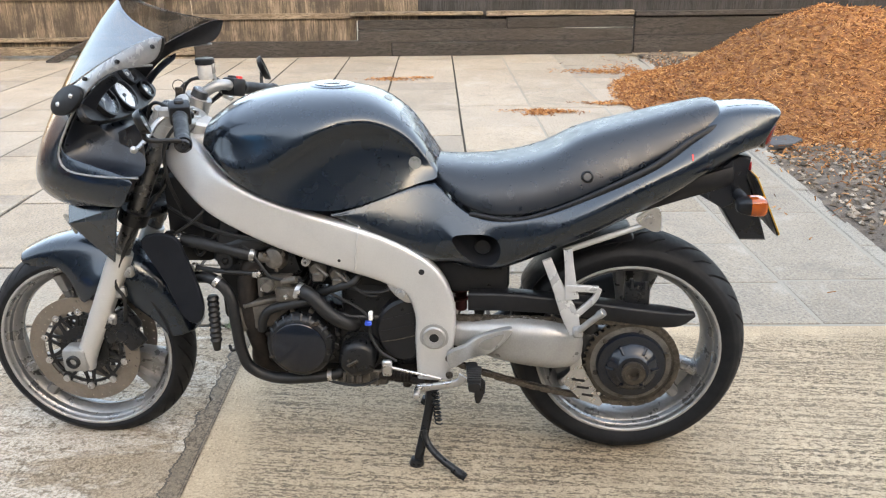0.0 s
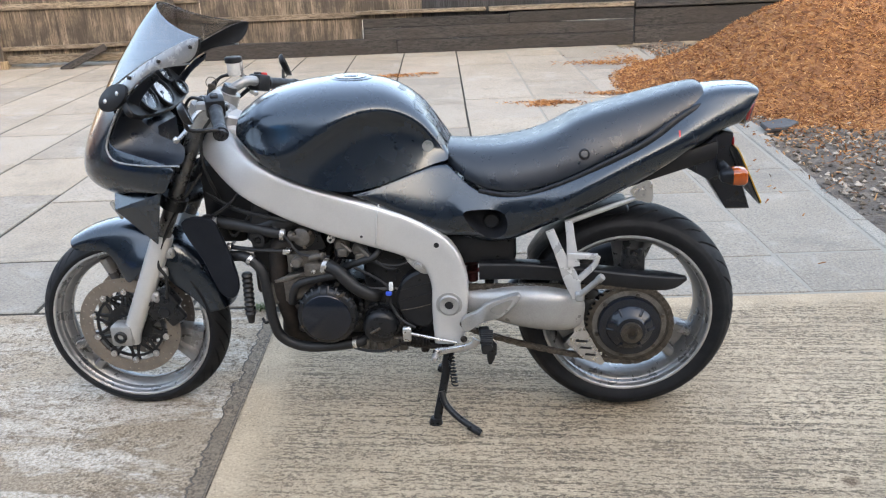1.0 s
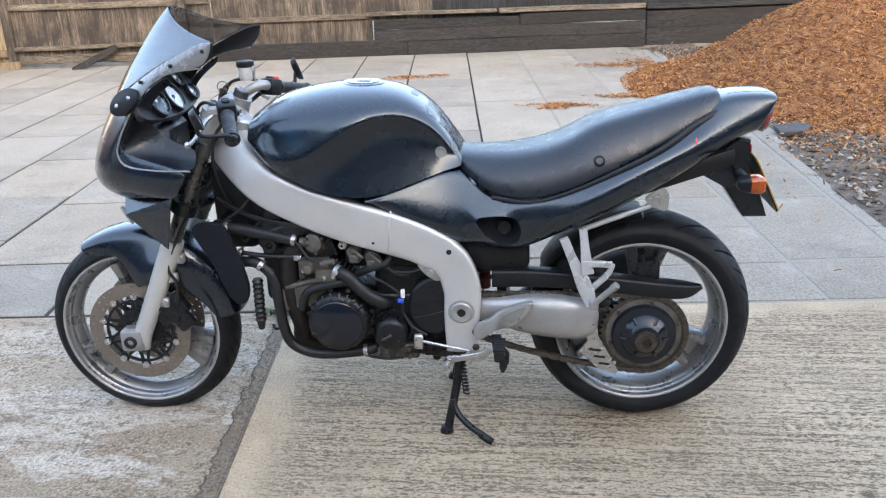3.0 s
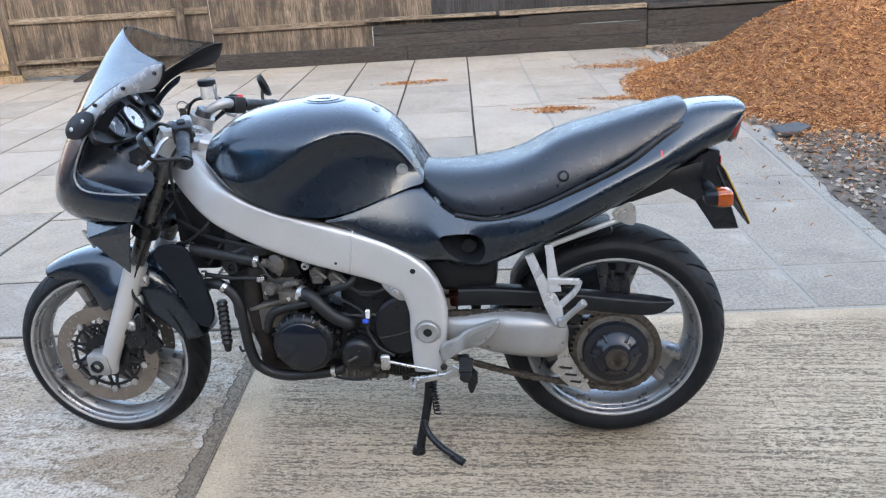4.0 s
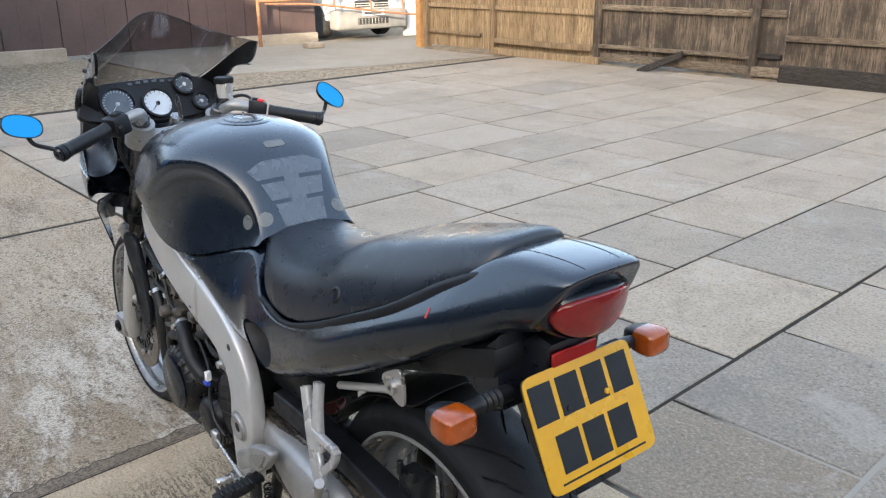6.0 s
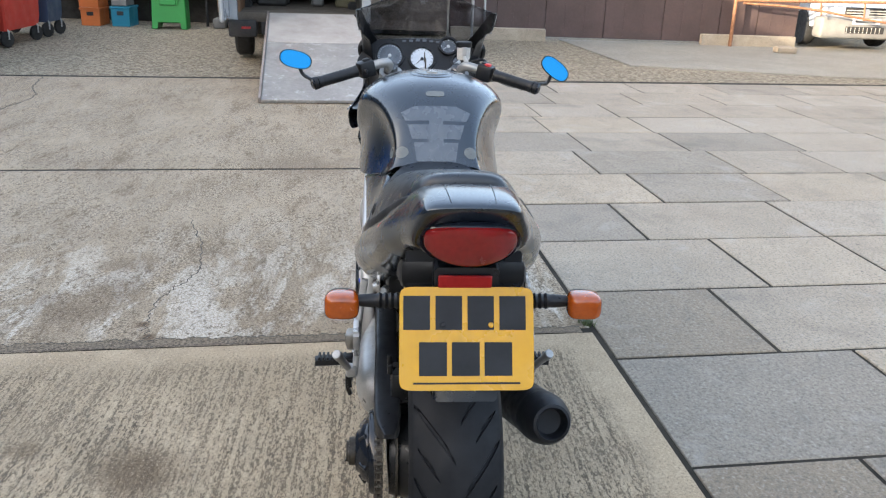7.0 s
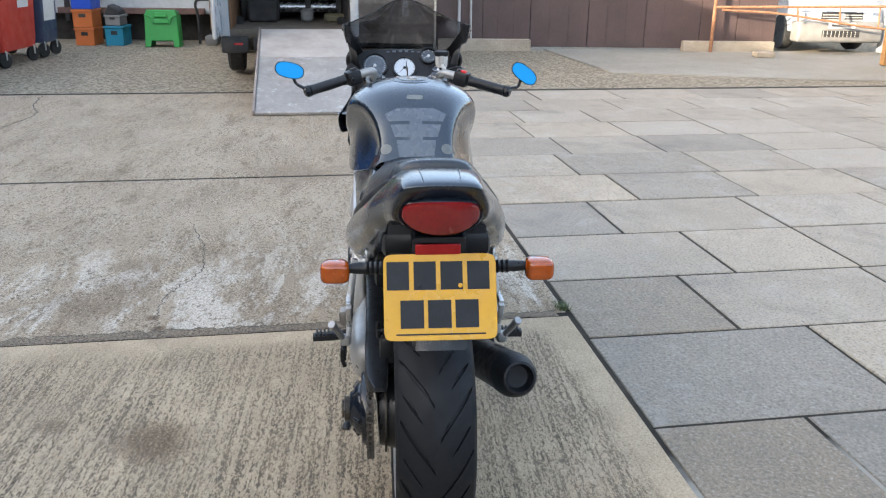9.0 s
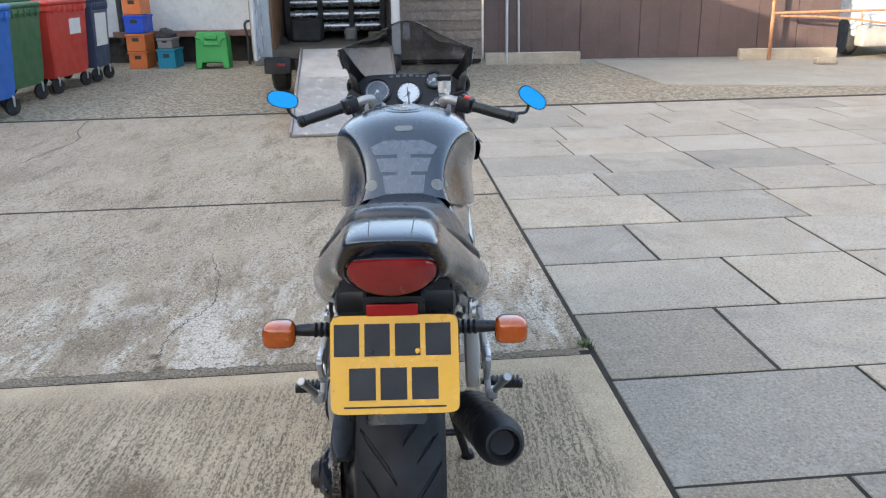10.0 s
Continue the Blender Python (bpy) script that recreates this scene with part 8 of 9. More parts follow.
box(bm, (-0.02, -0.15, 0.238), (0.12, -0.05, 0.285), 0.006)
for i in range(5):
    box(bm, (0.0 + 0.022 * i, -0.158, 0.240), (0.008 + 0.022 * i, -0.148, 0.28), 0.001)
part("sump", bm, DULLC, bike, "dull alloy finned sump")
bm = bmesh.new()
box(bm, (0.13, -0.16, 0.25), (0.24, 0.12, 0.29), 0.01)
rod(bm, (0.10, -0.155, 0.272), (0.22, -0.175, 0.266), 0.009)
rod(bm, (0.17, -0.14, 0.235), (0.17, -0.14, 0.27), 0.012, seg=8)
for i in range(8):
    lathe(bm, [(0.008, 0), (0.011, 0.003), (0.008, 0.006)], (0.12 + 0.009 * i, -0.178, 0.283), (1, 0, 0), 10)
part("lower_mount", bm, PIPE, bike, "grimy lower engine mount")
for s in (-1, 1):
    bm = bmesh.new()
    plate(bm, curve_outline([(0.132, 0.545), (0.16, 0.575), (0.205, 0.56), (0.205, 0.505), (0.172, 0.50)], 4), 0.170 * s, 0.182 * s, 0.003)
    lathe(bm, [(0, 0.016), (0.008, 0.016), (0.009, 0.006), (0.014, 0.005), (0.015, 0.0)], (0.168, 0.182 * s, 0.525), (0, s, 0), 18)
    part("engine_mount", bm, CAST, bike, "cast engine mount with a bolt")
bm = bmesh.new()
coil = [(0.31 + 0.028 * math.cos(a), 0.0 + 0.028 * math.sin(a), 0.42 + 0.16 * i / 60) for i, a in ((i, i * math.pi / 5) for i in range(61))]
hose(bm, coil, 0.006, 8, 2)
rod(bm, (0.31, 0, 0.40), (0.31, 0, 0.62), 0.016)
part("rear_shock", bm, surface("dark_red_spring", (0.05, 0.008, 0.008), (0.11, 0.014, 0.013), 0.5), bike, "dark red rear shock spring")
bm = bmesh.new()
box(bm, (0.20, -0.125, 0.50), (0.44, 0.125, 0.60), 0.02, seg=2)
box(bm, (0.33, -0.05, 0.53), (0.42, 0.05, 0.61), 0.01)
part("battery_box", bm, PLASTIC, bike, "black battery box under the seat")
bm = bmesh.new()
box(bm, (0.44, -0.11, 0.635), (0.98, 0.11, 0.69), 0.015, pose(0, 0, 0.0, 0, 0, 0), 2)
for v in bm.verts:
    v.co.z += max(0.0, v.co.x - 0.50) * 0.36 - 0.02
part("inner_mudguard", bm, PLASTIC, bike, "black inner rear mudguard")

# front forks, mudguard, calipers
FORK = Vector((0.475, 0, 1.0)).normalized()


def fork_at(z, y):
    return Vector((-0.747 + 0.018 + 0.475 * (z - 0.285), y, z))


for s in (-1, 1):
    bm = bmesh.new()
    sweep(bm, [fork_at(0.262, 0.108 * s), fork_at(0.30, 0.108 * s), fork_at(0.42, 0.108 * s), fork_at(0.57, 0.108 * s), fork_at(0.60, 0.108 * s)], [0.052, 0.056, 0.058, 0.060, 0.056], [0.066, 0.054, 0.056, 0.062, 0.058], 2.3, 22, 5)
    leg = part("fork_leg", bm, SILVER, bike, "silver lower fork leg", angle=60)
    bm = bmesh.new()
    box(bm, (-0.034, -0.030, -0.034), (0.034, 0.030, 0.034), 0.010, Matrix.Translation((-0.749, 0.112 * s, 0.286)), 2)
    part("axle_clamp", bm, CAST, leg, "cast axle clamp")
    bm = bmesh.new()
    lathe(bm, [(0.010, 0.0), (0.010, 0.012), (0.016, 0.014), (0.019, 0.012), (0.019, 0.0)], (-0.749, 0.137 * s, 0.286), (0, s, 0), 20)
    part("axle_end", bm, ENGINE, leg, "hollow axle end")
    bm = bmesh.new()
    rod(bm, fork_at(0.58, 0.108 * s), fork_at(0.99, 0.108 * s), 0.0225)
    part("stanchion", bm, bpy.data.materials.get("dull_stanchion") or surface("dull_stanchion", (0.09, 0.09, 0.092), (0.14, 0.14, 0.142), 0.32, 0.8, scale=20), leg, "steel fork stanchion")
    for z in (0.41, 0.49, 0.55):
        bm = bmesh.new()
        p = fork_at(z, 0.112 * s) + Vector((0.030, 0, -0.006))
        box(bm, (-0.018, -0.010, -0.016), (0.018, 0.010, 0.016), 0.005, Matrix.Translation(p))
        lathe(bm, [(0, 0.016), (0.006, 0.016), (0.007, 0.010), (0.007, 0)], p + Vector((0.006, 0, 0)), (0, s, 0), 12)
        part("fork_lug", bm, CAST, leg, "cast lug with a bolt")
    bm = bmesh.new()
    box(bm, (-0.055, -0.020, -0.038), (0.055, 0.020, 0.038), 0.014, pose(-0.628, 0.092 * s, 0.375, 0, -35, 0), 2)
    box(bm, (-0.030, -0.012, -0.05), (0.030, 0.012, 0.05), 0.01, pose(-0.600, 0.105 * s, 0.36, 0, -35, 0), 2)
    cal = part("caliper", bm, ENGINE, bike, "black four-piston brake caliper")
    for dx, dz in ((-0.025, 0.02), (0.015, -0.02)):
        bm = bmesh.new()
        lathe(bm, [(0, 0.03), (0.016, 0.03), (0.019, 0.024), (0.019, 0.0)], (-0.628 + dx, 0.092 * s, 0.375 + dz), (0, s, 0), 20)
        part("piston_cap", bm, ENGINE, cal)
    bm = bmesh.new()
    hose(bm, [(-0.60, 0.115 * s, 0.40), (-0.585, 0.125 * s, 0.47), (-0.60, 0.13 * s, 0.52), (-0.555, 0.13 * s, 0.62), (-0.49, 0.11 * s, 0.72), (-0.43, 0.06 * s, 0.80)], 0.005, 8)
    part("brake_hose", bm, HOSE, bike, "thin black brake hose")
bm = bmesh.new()
rod(bm, FA + Vector((0, -0.13, 0)), FA + Vector((0, 0.13, 0)), 0.012)
part("front_axle", bm, STEEL, bike, "steel front axle")
for z in (0.70, 0.93):
    bm = bmesh.new()
    for s in (-1, 1):
        p = fork_at(z, 0.108 * s)
        lathe(bm, [(0.024, -0.018), (0.038, -0.018), (0.038, 0.018), (0.024, 0.018)], p, FORK, 24, True)
    c = fork_at(z, 0) + Vector((0.03, 0, 0))
    sweep(bm, [fork_at(z, -0.10), c + Vector((0, -0.05, 0)), c, c + Vector((0, 0.05, 0)), fork_at(z, 0.10)], [0.032, 0.05, 0.06, 0.05, 0.032], 0.030, 4, 16, 4, side=(0.88, 0, -0.47))
    yoke = part("yoke", bm, CAST if z > 0.8 else ENGINE, bike, "cast alloy fork yoke")
    if z > 0.8:
        bm = bmesh.new()
        lathe(bm, [(0, 0.03), (0.014, 0.03), (0.016, 0.018), (0.022, 0.016), (0.022, 0.0)], c, FORK, 24)
        part("stem_nut", bm, STEEL, yoke, "steel stem nut")

# mudguard: an arc with deep sides
gr = []
for k in range(14):
    a = radians(119 - 110 * k / 13)
    f = k / 13
    side = 0.060 + 0.035 * math.exp(-((f - 0.45) / 0.18) ** 2)
    depth = 0.030 + 0.125 * math.exp(-((f - 0.36) / 0.10) ** 2) + 0.055 * math.exp(-((f - 0.72) / 0.2) ** 2)
    if k == 0:
        depth, side = 0.012, 0.045
    rr = 0.322 + 0.008 * math.sin(f * math.pi)
    c, sn = math.cos(a), math.sin(a)
    row = []
    for y, dr in ((0.0, 0.0), (0.040, 0.004), (0.062, 0.014), (0.072, 0.035), (side + 0.012, 0.035 + depth * 0.5), (side + 0.014, 0.035 + depth)):
        row.append((FA.x + c * (rr - dr), y, FA.z + sn * (rr - dr)))
    gr.append(row)
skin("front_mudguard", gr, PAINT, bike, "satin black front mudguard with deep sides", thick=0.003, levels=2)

# fairing: a rounded nose whose rim frames the recess, with an arm running back below it
R = [
    [(-0.700, 0, 0.715), (-0.695, 0.060, 0.716), (-0.675, 0.120, 0.724), (-0.655, 0.155, 0.735), (-0.618, 0.188, 0.750), (-0.555, 0.216, 0.755), (-0.500, 0.236, 0.757)],
    [(-0.785, 0, 0.737), (-0.772, 0.060, 0.739), (-0.735, 0.125, 0.744), (-0.695, 0.166, 0.754), (-0.632, 0.202, 0.766), (-0.556, 0.228, 0.772), (-0.484, 0.245, 0.777)],
    [(-0.813, 0, 0.778), (-0.801, 0.070, 0.780), (-0.763, 0.140, 0.786), (-0.712, 0.186, 0.797), (-0.642, 0.216, 0.808), (-0.556, 0.236, 0.812), (-0.462, 0.250, 0.816)],
    [(-0.808, 0, 0.822), (-0.796, 0.070, 0.824), (-0.758, 0.140, 0.830), (-0.706, 0.186, 0.840), (-0.641, 0.210, 0.848), (-0.551, 0.230, 0.838), (-0.443, 0.246, 0.838)],
    [(-0.793, 0, 0.866), (-0.780, 0.070, 0.869), (-0.743, 0.136, 0.875), (-0.696, 0.180, 0.882), (-0.656, 0.199, 0.878)],
    [(-0.772, 0, 0.912), (-0.758, 0.068, 0.915), (-0.721, 0.130, 0.921), (-0.680, 0.171, 0.926), (-0.645, 0.195, 0.913)],
    [(-0.745, 0, 0.960), (-0.731, 0.064, 0.963), (-0.694, 0.126, 0.968), (-0.656, 0.168, 0.964), (-0.626, 0.195, 0.948)],
    [(-0.712, 0, 1.010), (-0.699, 0.060, 1.012), (-0.664, 0.123, 1.014), (-0.632, 0.165, 1.000), (-0.606, 0.196, 0.979)],
]
LIP = [(-0.606, 0.196, 0.979), (-0.568, 0.198, 1.026), (-0.533, 0.199, 1.058), (-0.489, 0.202, 1.083), (-0.443, 0.205, 1.093), (-0.388, 0.207, 1.097), (-0.361, 0.210, 1.122), (-0.351, 0.211, 1.157)]
CREASE = [(-0.664, 0.123, 1.014), (-0.610, 0.152, 1.045), (-0.560, 0.172, 1.075), (-0.510, 0.185, 1.103), (-0.460, 0.194, 1.128), (-0.410, 0.202, 1.150), (-0.376, 0.207, 1.163), (-0.352, 0.211, 1.161)]
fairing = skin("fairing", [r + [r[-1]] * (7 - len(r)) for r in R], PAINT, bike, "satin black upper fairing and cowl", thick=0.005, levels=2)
# faceted chin piece under the cowl
bm = bmesh.new()
pts = {}
for s in (-1, 1):
    for key, p in dict(a=(-0.700, 0.112, 0.732), b=(-0.520, 0.212, 0.756), c=(-0.528, 0.216, 0.726), d=(-0.690, 0.150, 0.690), e=(-0.572, 0.172, 0.592)).items():
        pts[key, s] = bm.verts.new((p[0], p[1] * s, p[2]))
n0, n1 = bm.verts.new((-0.735, 0, 0.722)), bm.verts.new((-0.716, 0, 0.650))
for s in (-1, 1):
    a, b, c, d, e = (pts[k, s] for k in "abcde")
    for f in ((a, b, c, d), (d, c, e), (n0, a, d, n1)):
        bm.faces.new(f if s > 0 else f[::-1])
bmesh.ops.recalc_face_normals(bm, faces=bm.faces[:])
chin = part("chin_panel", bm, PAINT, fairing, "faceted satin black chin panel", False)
m = chin.modifiers.new("thick", "SOLIDIFY")
m.thickness = 0.004
m = chin.modifiers.new("edge", "BEVEL")
m.width, m.segments = 0.004, 2
# satin screen flange screwed over the cowl's shoulders, its grey lightened for sky reflection
SKY_EDGE = surface("sky_lightened_edge", (0.15, 0.155, 0.162), (0.20, 0.205, 0.212), 0.26, scale=8, bump=0.05, depth=0.0004, spec=0.8, coat=0.4, coat_rough=0.15)
for s in (-1, 1):
    flange = []
    for f, out in ((0.0, 0.004), (0.35, 0.010), (0.7, 0.009), (1.0, 0.004)):
        flange.append([(a[0] + (b[0] - a[0]) * f - 0.002, (a[1] + (b[1] - a[1]) * f + out) * s, a[2] + (b[2] - a[2]) * f) for a, b in zip(LIP, CREASE)])
    skin("screen_flange", flange, SKY_EDGE, fairing, "grey satin screen flange, lightened for the sky's reflection", mirror=False, thick=0.003, levels=2)
    # black copy inside the flange, painting the shade on its inner face
    lining = [[(x + 0.004, y - 0.007 * s, z) for x, y, z in row] for row in flange]
    skin("flange_shade_side", lining, PLASTIC, fairing, "inner face of the screen flange with its shade painted black", mirror=False, thick=0.002, levels=2)
    # pale rolled rim round the recess
    bm = bmesh.new()
    hose(bm, [(x, (y + 0.001) * s, z) for x, y, z in [(-0.443, 0.246, 0.838), (-0.551, 0.230, 0.838), (-0.630, 0.212, 0.847), (-0.655, 0.199, 0.876), (-0.645, 0.195, 0.913), (-0.626, 0.195, 0.948)] + LIP[:6]], 0.0028, 8)
    part("recess_rim", bm, SKY_EDGE, fairing, "thin pale rim round the recess")
# recessed inner side panels
for s in (-1, 1):
    inner = [
        [(-0.443, 0.243, 0.836), (-0.546, 0.228, 0.836), (-0.632, 0.209, 0.848), (-0.651, 0.197, 0.876), (-0.642, 0.192, 0.913), (-0.604, 0.193, 0.976), (-0.566, 0.195, 1.024), (-0.531, 0.197, 1.056), (-0.487, 0.200, 1.080)],
        [(-0.444, 0.205, 0.834), (-0.540, 0.188, 0.840), (-0.612, 0.172, 0.858), (-0.630, 0.162, 0.888), (-0.625, 0.162, 0.918), (-0.598, 0.178, 0.970), (-0.562, 0.184, 1.018), (-0.528, 0.188, 1.050), (-0.486, 0.192, 1.073)],
        [(-0.448, 0.175, 0.842), (-0.520, 0.162, 0.858), (-0.575, 0.152, 0.882), (-0.592, 0.146, 0.904), (-0.598, 0.146, 0.924), (-0.590, 0.166, 0.962), (-0.558, 0.174, 1.012), (-0.525, 0.178, 1.043), (-0.485, 0.182, 1.066)],
        [(-0.450, 0.160, 0.880), (-0.500, 0.150, 0.890), (-0.530, 0.145, 0.905), (-0.545, 0.140, 0.918), (-0.556, 0.138, 0.930), (-0.580, 0.156, 0.955), (-0.553, 0.164, 1.004), (-0.521, 0.170, 1.036), (-0.484, 0.174, 1.060)],
    ]
    skin("fairing_inner", [[(x, y * s, z) for x, y, z in row] for row in inner], INNER, fairing, "black recessed side panel with a ledge", mirror=False, thick=0.003, levels=2)
    # grey lens let into the chin
    bm = bmesh.new()
    plate(bm, disc_outline(0.030, 0.018, 24, 2.4), -0.004, 0.006, 0.003, axis="z", m=Matrix.Translation((-0.692, 0.132 * s, 0.684)) @ Vector((-0.72, 0.60 * s, -0.34)).to_track_quat("Z", "Y").to_matrix().to_4x4() @ Matrix.Rotation(radians(50) * s, 4, "Z"))
    part("front_indicator", bm, surface("smoked_lens", (0.16, 0.15, 0.13), (0.24, 0.23, 0.20), 0.2, coat=0.5) if s < 0 else bpy.data.materials["smoked_lens"], fairing, "flush grey front indicator lens")
low = R[-1][:3] + CREASE[1:3] + [CREASE[4], CREASE[7]]
top_edge = [(-0.535, 0, 1.245), (-0.525, 0.035, 1.239), (-0.505, 0.070, 1.222), (-0.478, 0.102, 1.203), (-0.445, 0.136, 1.188), (-0.400, 0.174, 1.173), (-0.3515, 0.2115, 1.162)]
midrow = [(-0.634, 0, 1.128), (-0.622, 0.050, 1.128), (-0.592, 0.102, 1.122), (-0.551, 0.134, 1.127), (-0.507, 0.158, 1.135), (-0.433, 0.188, 1.151), (-0.352, 0.2115, 1.1615)]


def between(a, b, bulge):
    return [((p[0] + q[0]) / 2 - bulge * (1 - k / 6), (p[1] + q[1]) / 2, (p[2] + q[2]) / 2 + bulge * 0.5 * (1 - k / 6)) for k, (p, q) in enumerate(zip(a, b))]


low = [(x - 0.003, y * 1.01, z + 0.002) for x, y, z in low]
screen = skin("windscreen", [low, between(low, midrow, 0.005), midrow, between(midrow, top_edge, 0.006), top_edge], SMOKE, bike, "smoked double-bubble windscreen", thick=0.003, levels=2)
CLEAR = Mat("clear_inner_face")
CLEAR.t.links.new(CLEAR.node("ShaderNodeBsdfTransparent", Color=(0.93, 0.93, 0.94, 1)).outputs[0], CLEAR.t.nodes["Material Output"].inputs[0])
screen.data.materials.append(CLEAR.m)
screen.modifiers["thick"].material_offset = 1


def plate_axes(s):
    """Frame of the blanking plate: along the cowl, down it, and out of it."""
    a = Vector((0.86, 0.24 * s, 0.45)).normalized()
    n = Vector((-0.45, 0.86 * s, 0.26))
    n = (n - a * n.dot(a)).normalized()
    b = n.cross(a)
    return Matrix(((a.x, b.x, n.x, 0), (a.y, b.y, n.y, 0), (a.z, b.z, n.z, 0), (0, 0, 0, 1)))


for s in (-1, 1):
    for p in ((-0.563, 0.192, 1.064), (-0.470, 0.210, 1.106), (-0.378, 0.217, 1.140)):
        bm = bmesh.new()
        lathe(bm, [(0, 0.005), (0.003, 0.005), (0.005, 0.003), (0.005, -0.004)], (p[0], p[1] * s, p[2]), (-0.4, 0.85 * s, 0.3), 12)
        part("screen_screw", bm, PLASTIC, fairing)
    bm = bmesh.new()
    lathe(bm, [(0, 0), (1, 0.0), (1.02, 0.004), (1, 0.010), (0.9, 0.012), (0, 0.013)], (0, 0, 0), (0, 0, 1), 32)
    for v in bm.verts:
        v.co.x *= 0.054
        v.co.y *= 0.031
    bm.transform(Matrix.Translation((-0.612, 0.189 * s, 1.012)) @ plate_axes(s))
    bmesh.ops.recalc_face_normals(bm, faces=bm.faces[:])
    bl = part("blanking_plate", bm, PLASTIC, fairing, "oval black blanking plate with two screws")
    for k in (-1, 1):
        bm = bmesh.new()
        lathe(bm, [(0, 0.003), (0.005, 0.002), (0.006, 0.0)], Vector((-0.612, 0.189 * s, 1.012)) + plate_axes(s).to_3x3() @ Vector((0.024 * k, 0, 0.013)), plate_axes(s).to_3x3() @ Vector((0, 0, 1)), 14)
        part("plate_screw", bm, STEEL, bl)
# dash and dials
D = pose(-0.578, 0, 1.008, 0, 58, 0)
bm = bmesh.new()
out = curve_outline([(-0.05, -0.20), (0.0, -0.205), (0.045, -0.165), (0.056, -0.06), (0.056, 0.06), (0.045, 0.15), (0.0, 0.19), (-0.05, 0.18), (-0.075, 0.0)], 6)
plate(bm, [(-a, b) for a, b in out], -0.02, 0.0, 0.004, axis="z", m=D)
dash = part("instrument_panel", bm, PLASTIC, bike, "black instrument panel with four dials")


def dial(u, v, r, face, label, needle, marks):
    bm = bmesh.new()
    lathe(bm, [(r + 0.006, 0), (r + 0.006, 0.014), (r, 0.014), (r - 0.002, 0.004)], D @ Vector((u, v, 0)), D.to_3x3() @ Vector((0, 0, 1)), 40)
    ob = part("dial", bm, PLASTIC, dash, label)
    bm = bmesh.new()
    lathe(bm, [(0, 0.004), (r - 0.001, 0.004)], D @ Vector((u, v, 0)), D.to_3x3() @ Vector((0, 0, 1)), 40)
    part("face", bm, face, ob)
    bm = bmesh.new()
    lathe(bm, [(0, 0.012), (r, 0.011), (r, 0.010)], D @ Vector((u, v, 0)), D.to_3x3() @ Vector((0, 0, 1)), 40)
    g = part("glass", bm, LENSG, ob)
    g.visible_shadow = False
    bm = bmesh.new()
    for i in range(marks):
        a = radians(220 - 260 * i / (marks - 1))
        p = Vector((u - math.sin(a) * r * 0.8, v + math.cos(a) * r * 0.8, 0.0045))
        q = Vector((u - math.sin(a) * r * 0.93, v + math.cos(a) * r * 0.93, 0.0045))
        rod(bm, D @ p, D @ q, 0.0009, seg=5)
    part("tick_marks", bm, PLAIN_BLACK if face is DIALW else DIALW, ob)
    bm = bmesh.new()
    a = radians(needle)
    rod(bm, D @ Vector((u, v, 0.006)), D @ Vector((u - math.sin(a) * r * 0.75, v + math.cos(a) * r * 0.75, 0.006)), 0.0014, 0.0006, seg=6)
    lathe(bm, [(0, 0.009), (0.005, 0.008), (0.006, 0.004)], D @ Vector((u, v, 0)), D.to_3x3() @ Vector((0, 0, 1)), 14)
    part("needle", bm, PLAIN_BLACK if face is DIALW else WHITEP, ob)


dial(0.013, -0.109, 0.043, DIALG, "grey-faced speedometer", 230, 21)
dial(0.022, 0.0, 0.040, DIALW, "white-faced rev counter", 225, 13)
dial(-0.026, 0.090, 0.027, DIALG, "small temperature dial", 210, 7)
dial(0.030, 0.125, 0.022, DIALG, "small fuel dial", 200, 7)
for i in range(6):
    bm = bmesh.new()
    p = Vector((-0.043 - 0.004 * (1 - abs(i - 2.5) / 2.5), -0.060 + 0.023 * i, 0.0))
    box(bm, (p.x - 0.004, p.y - 0.0065, 0.0), (p.x + 0.004, p.y + 0.0065, 0.003), 0.001, D)
    part("warning_light", bm, DIALG, dash, "small warning light")

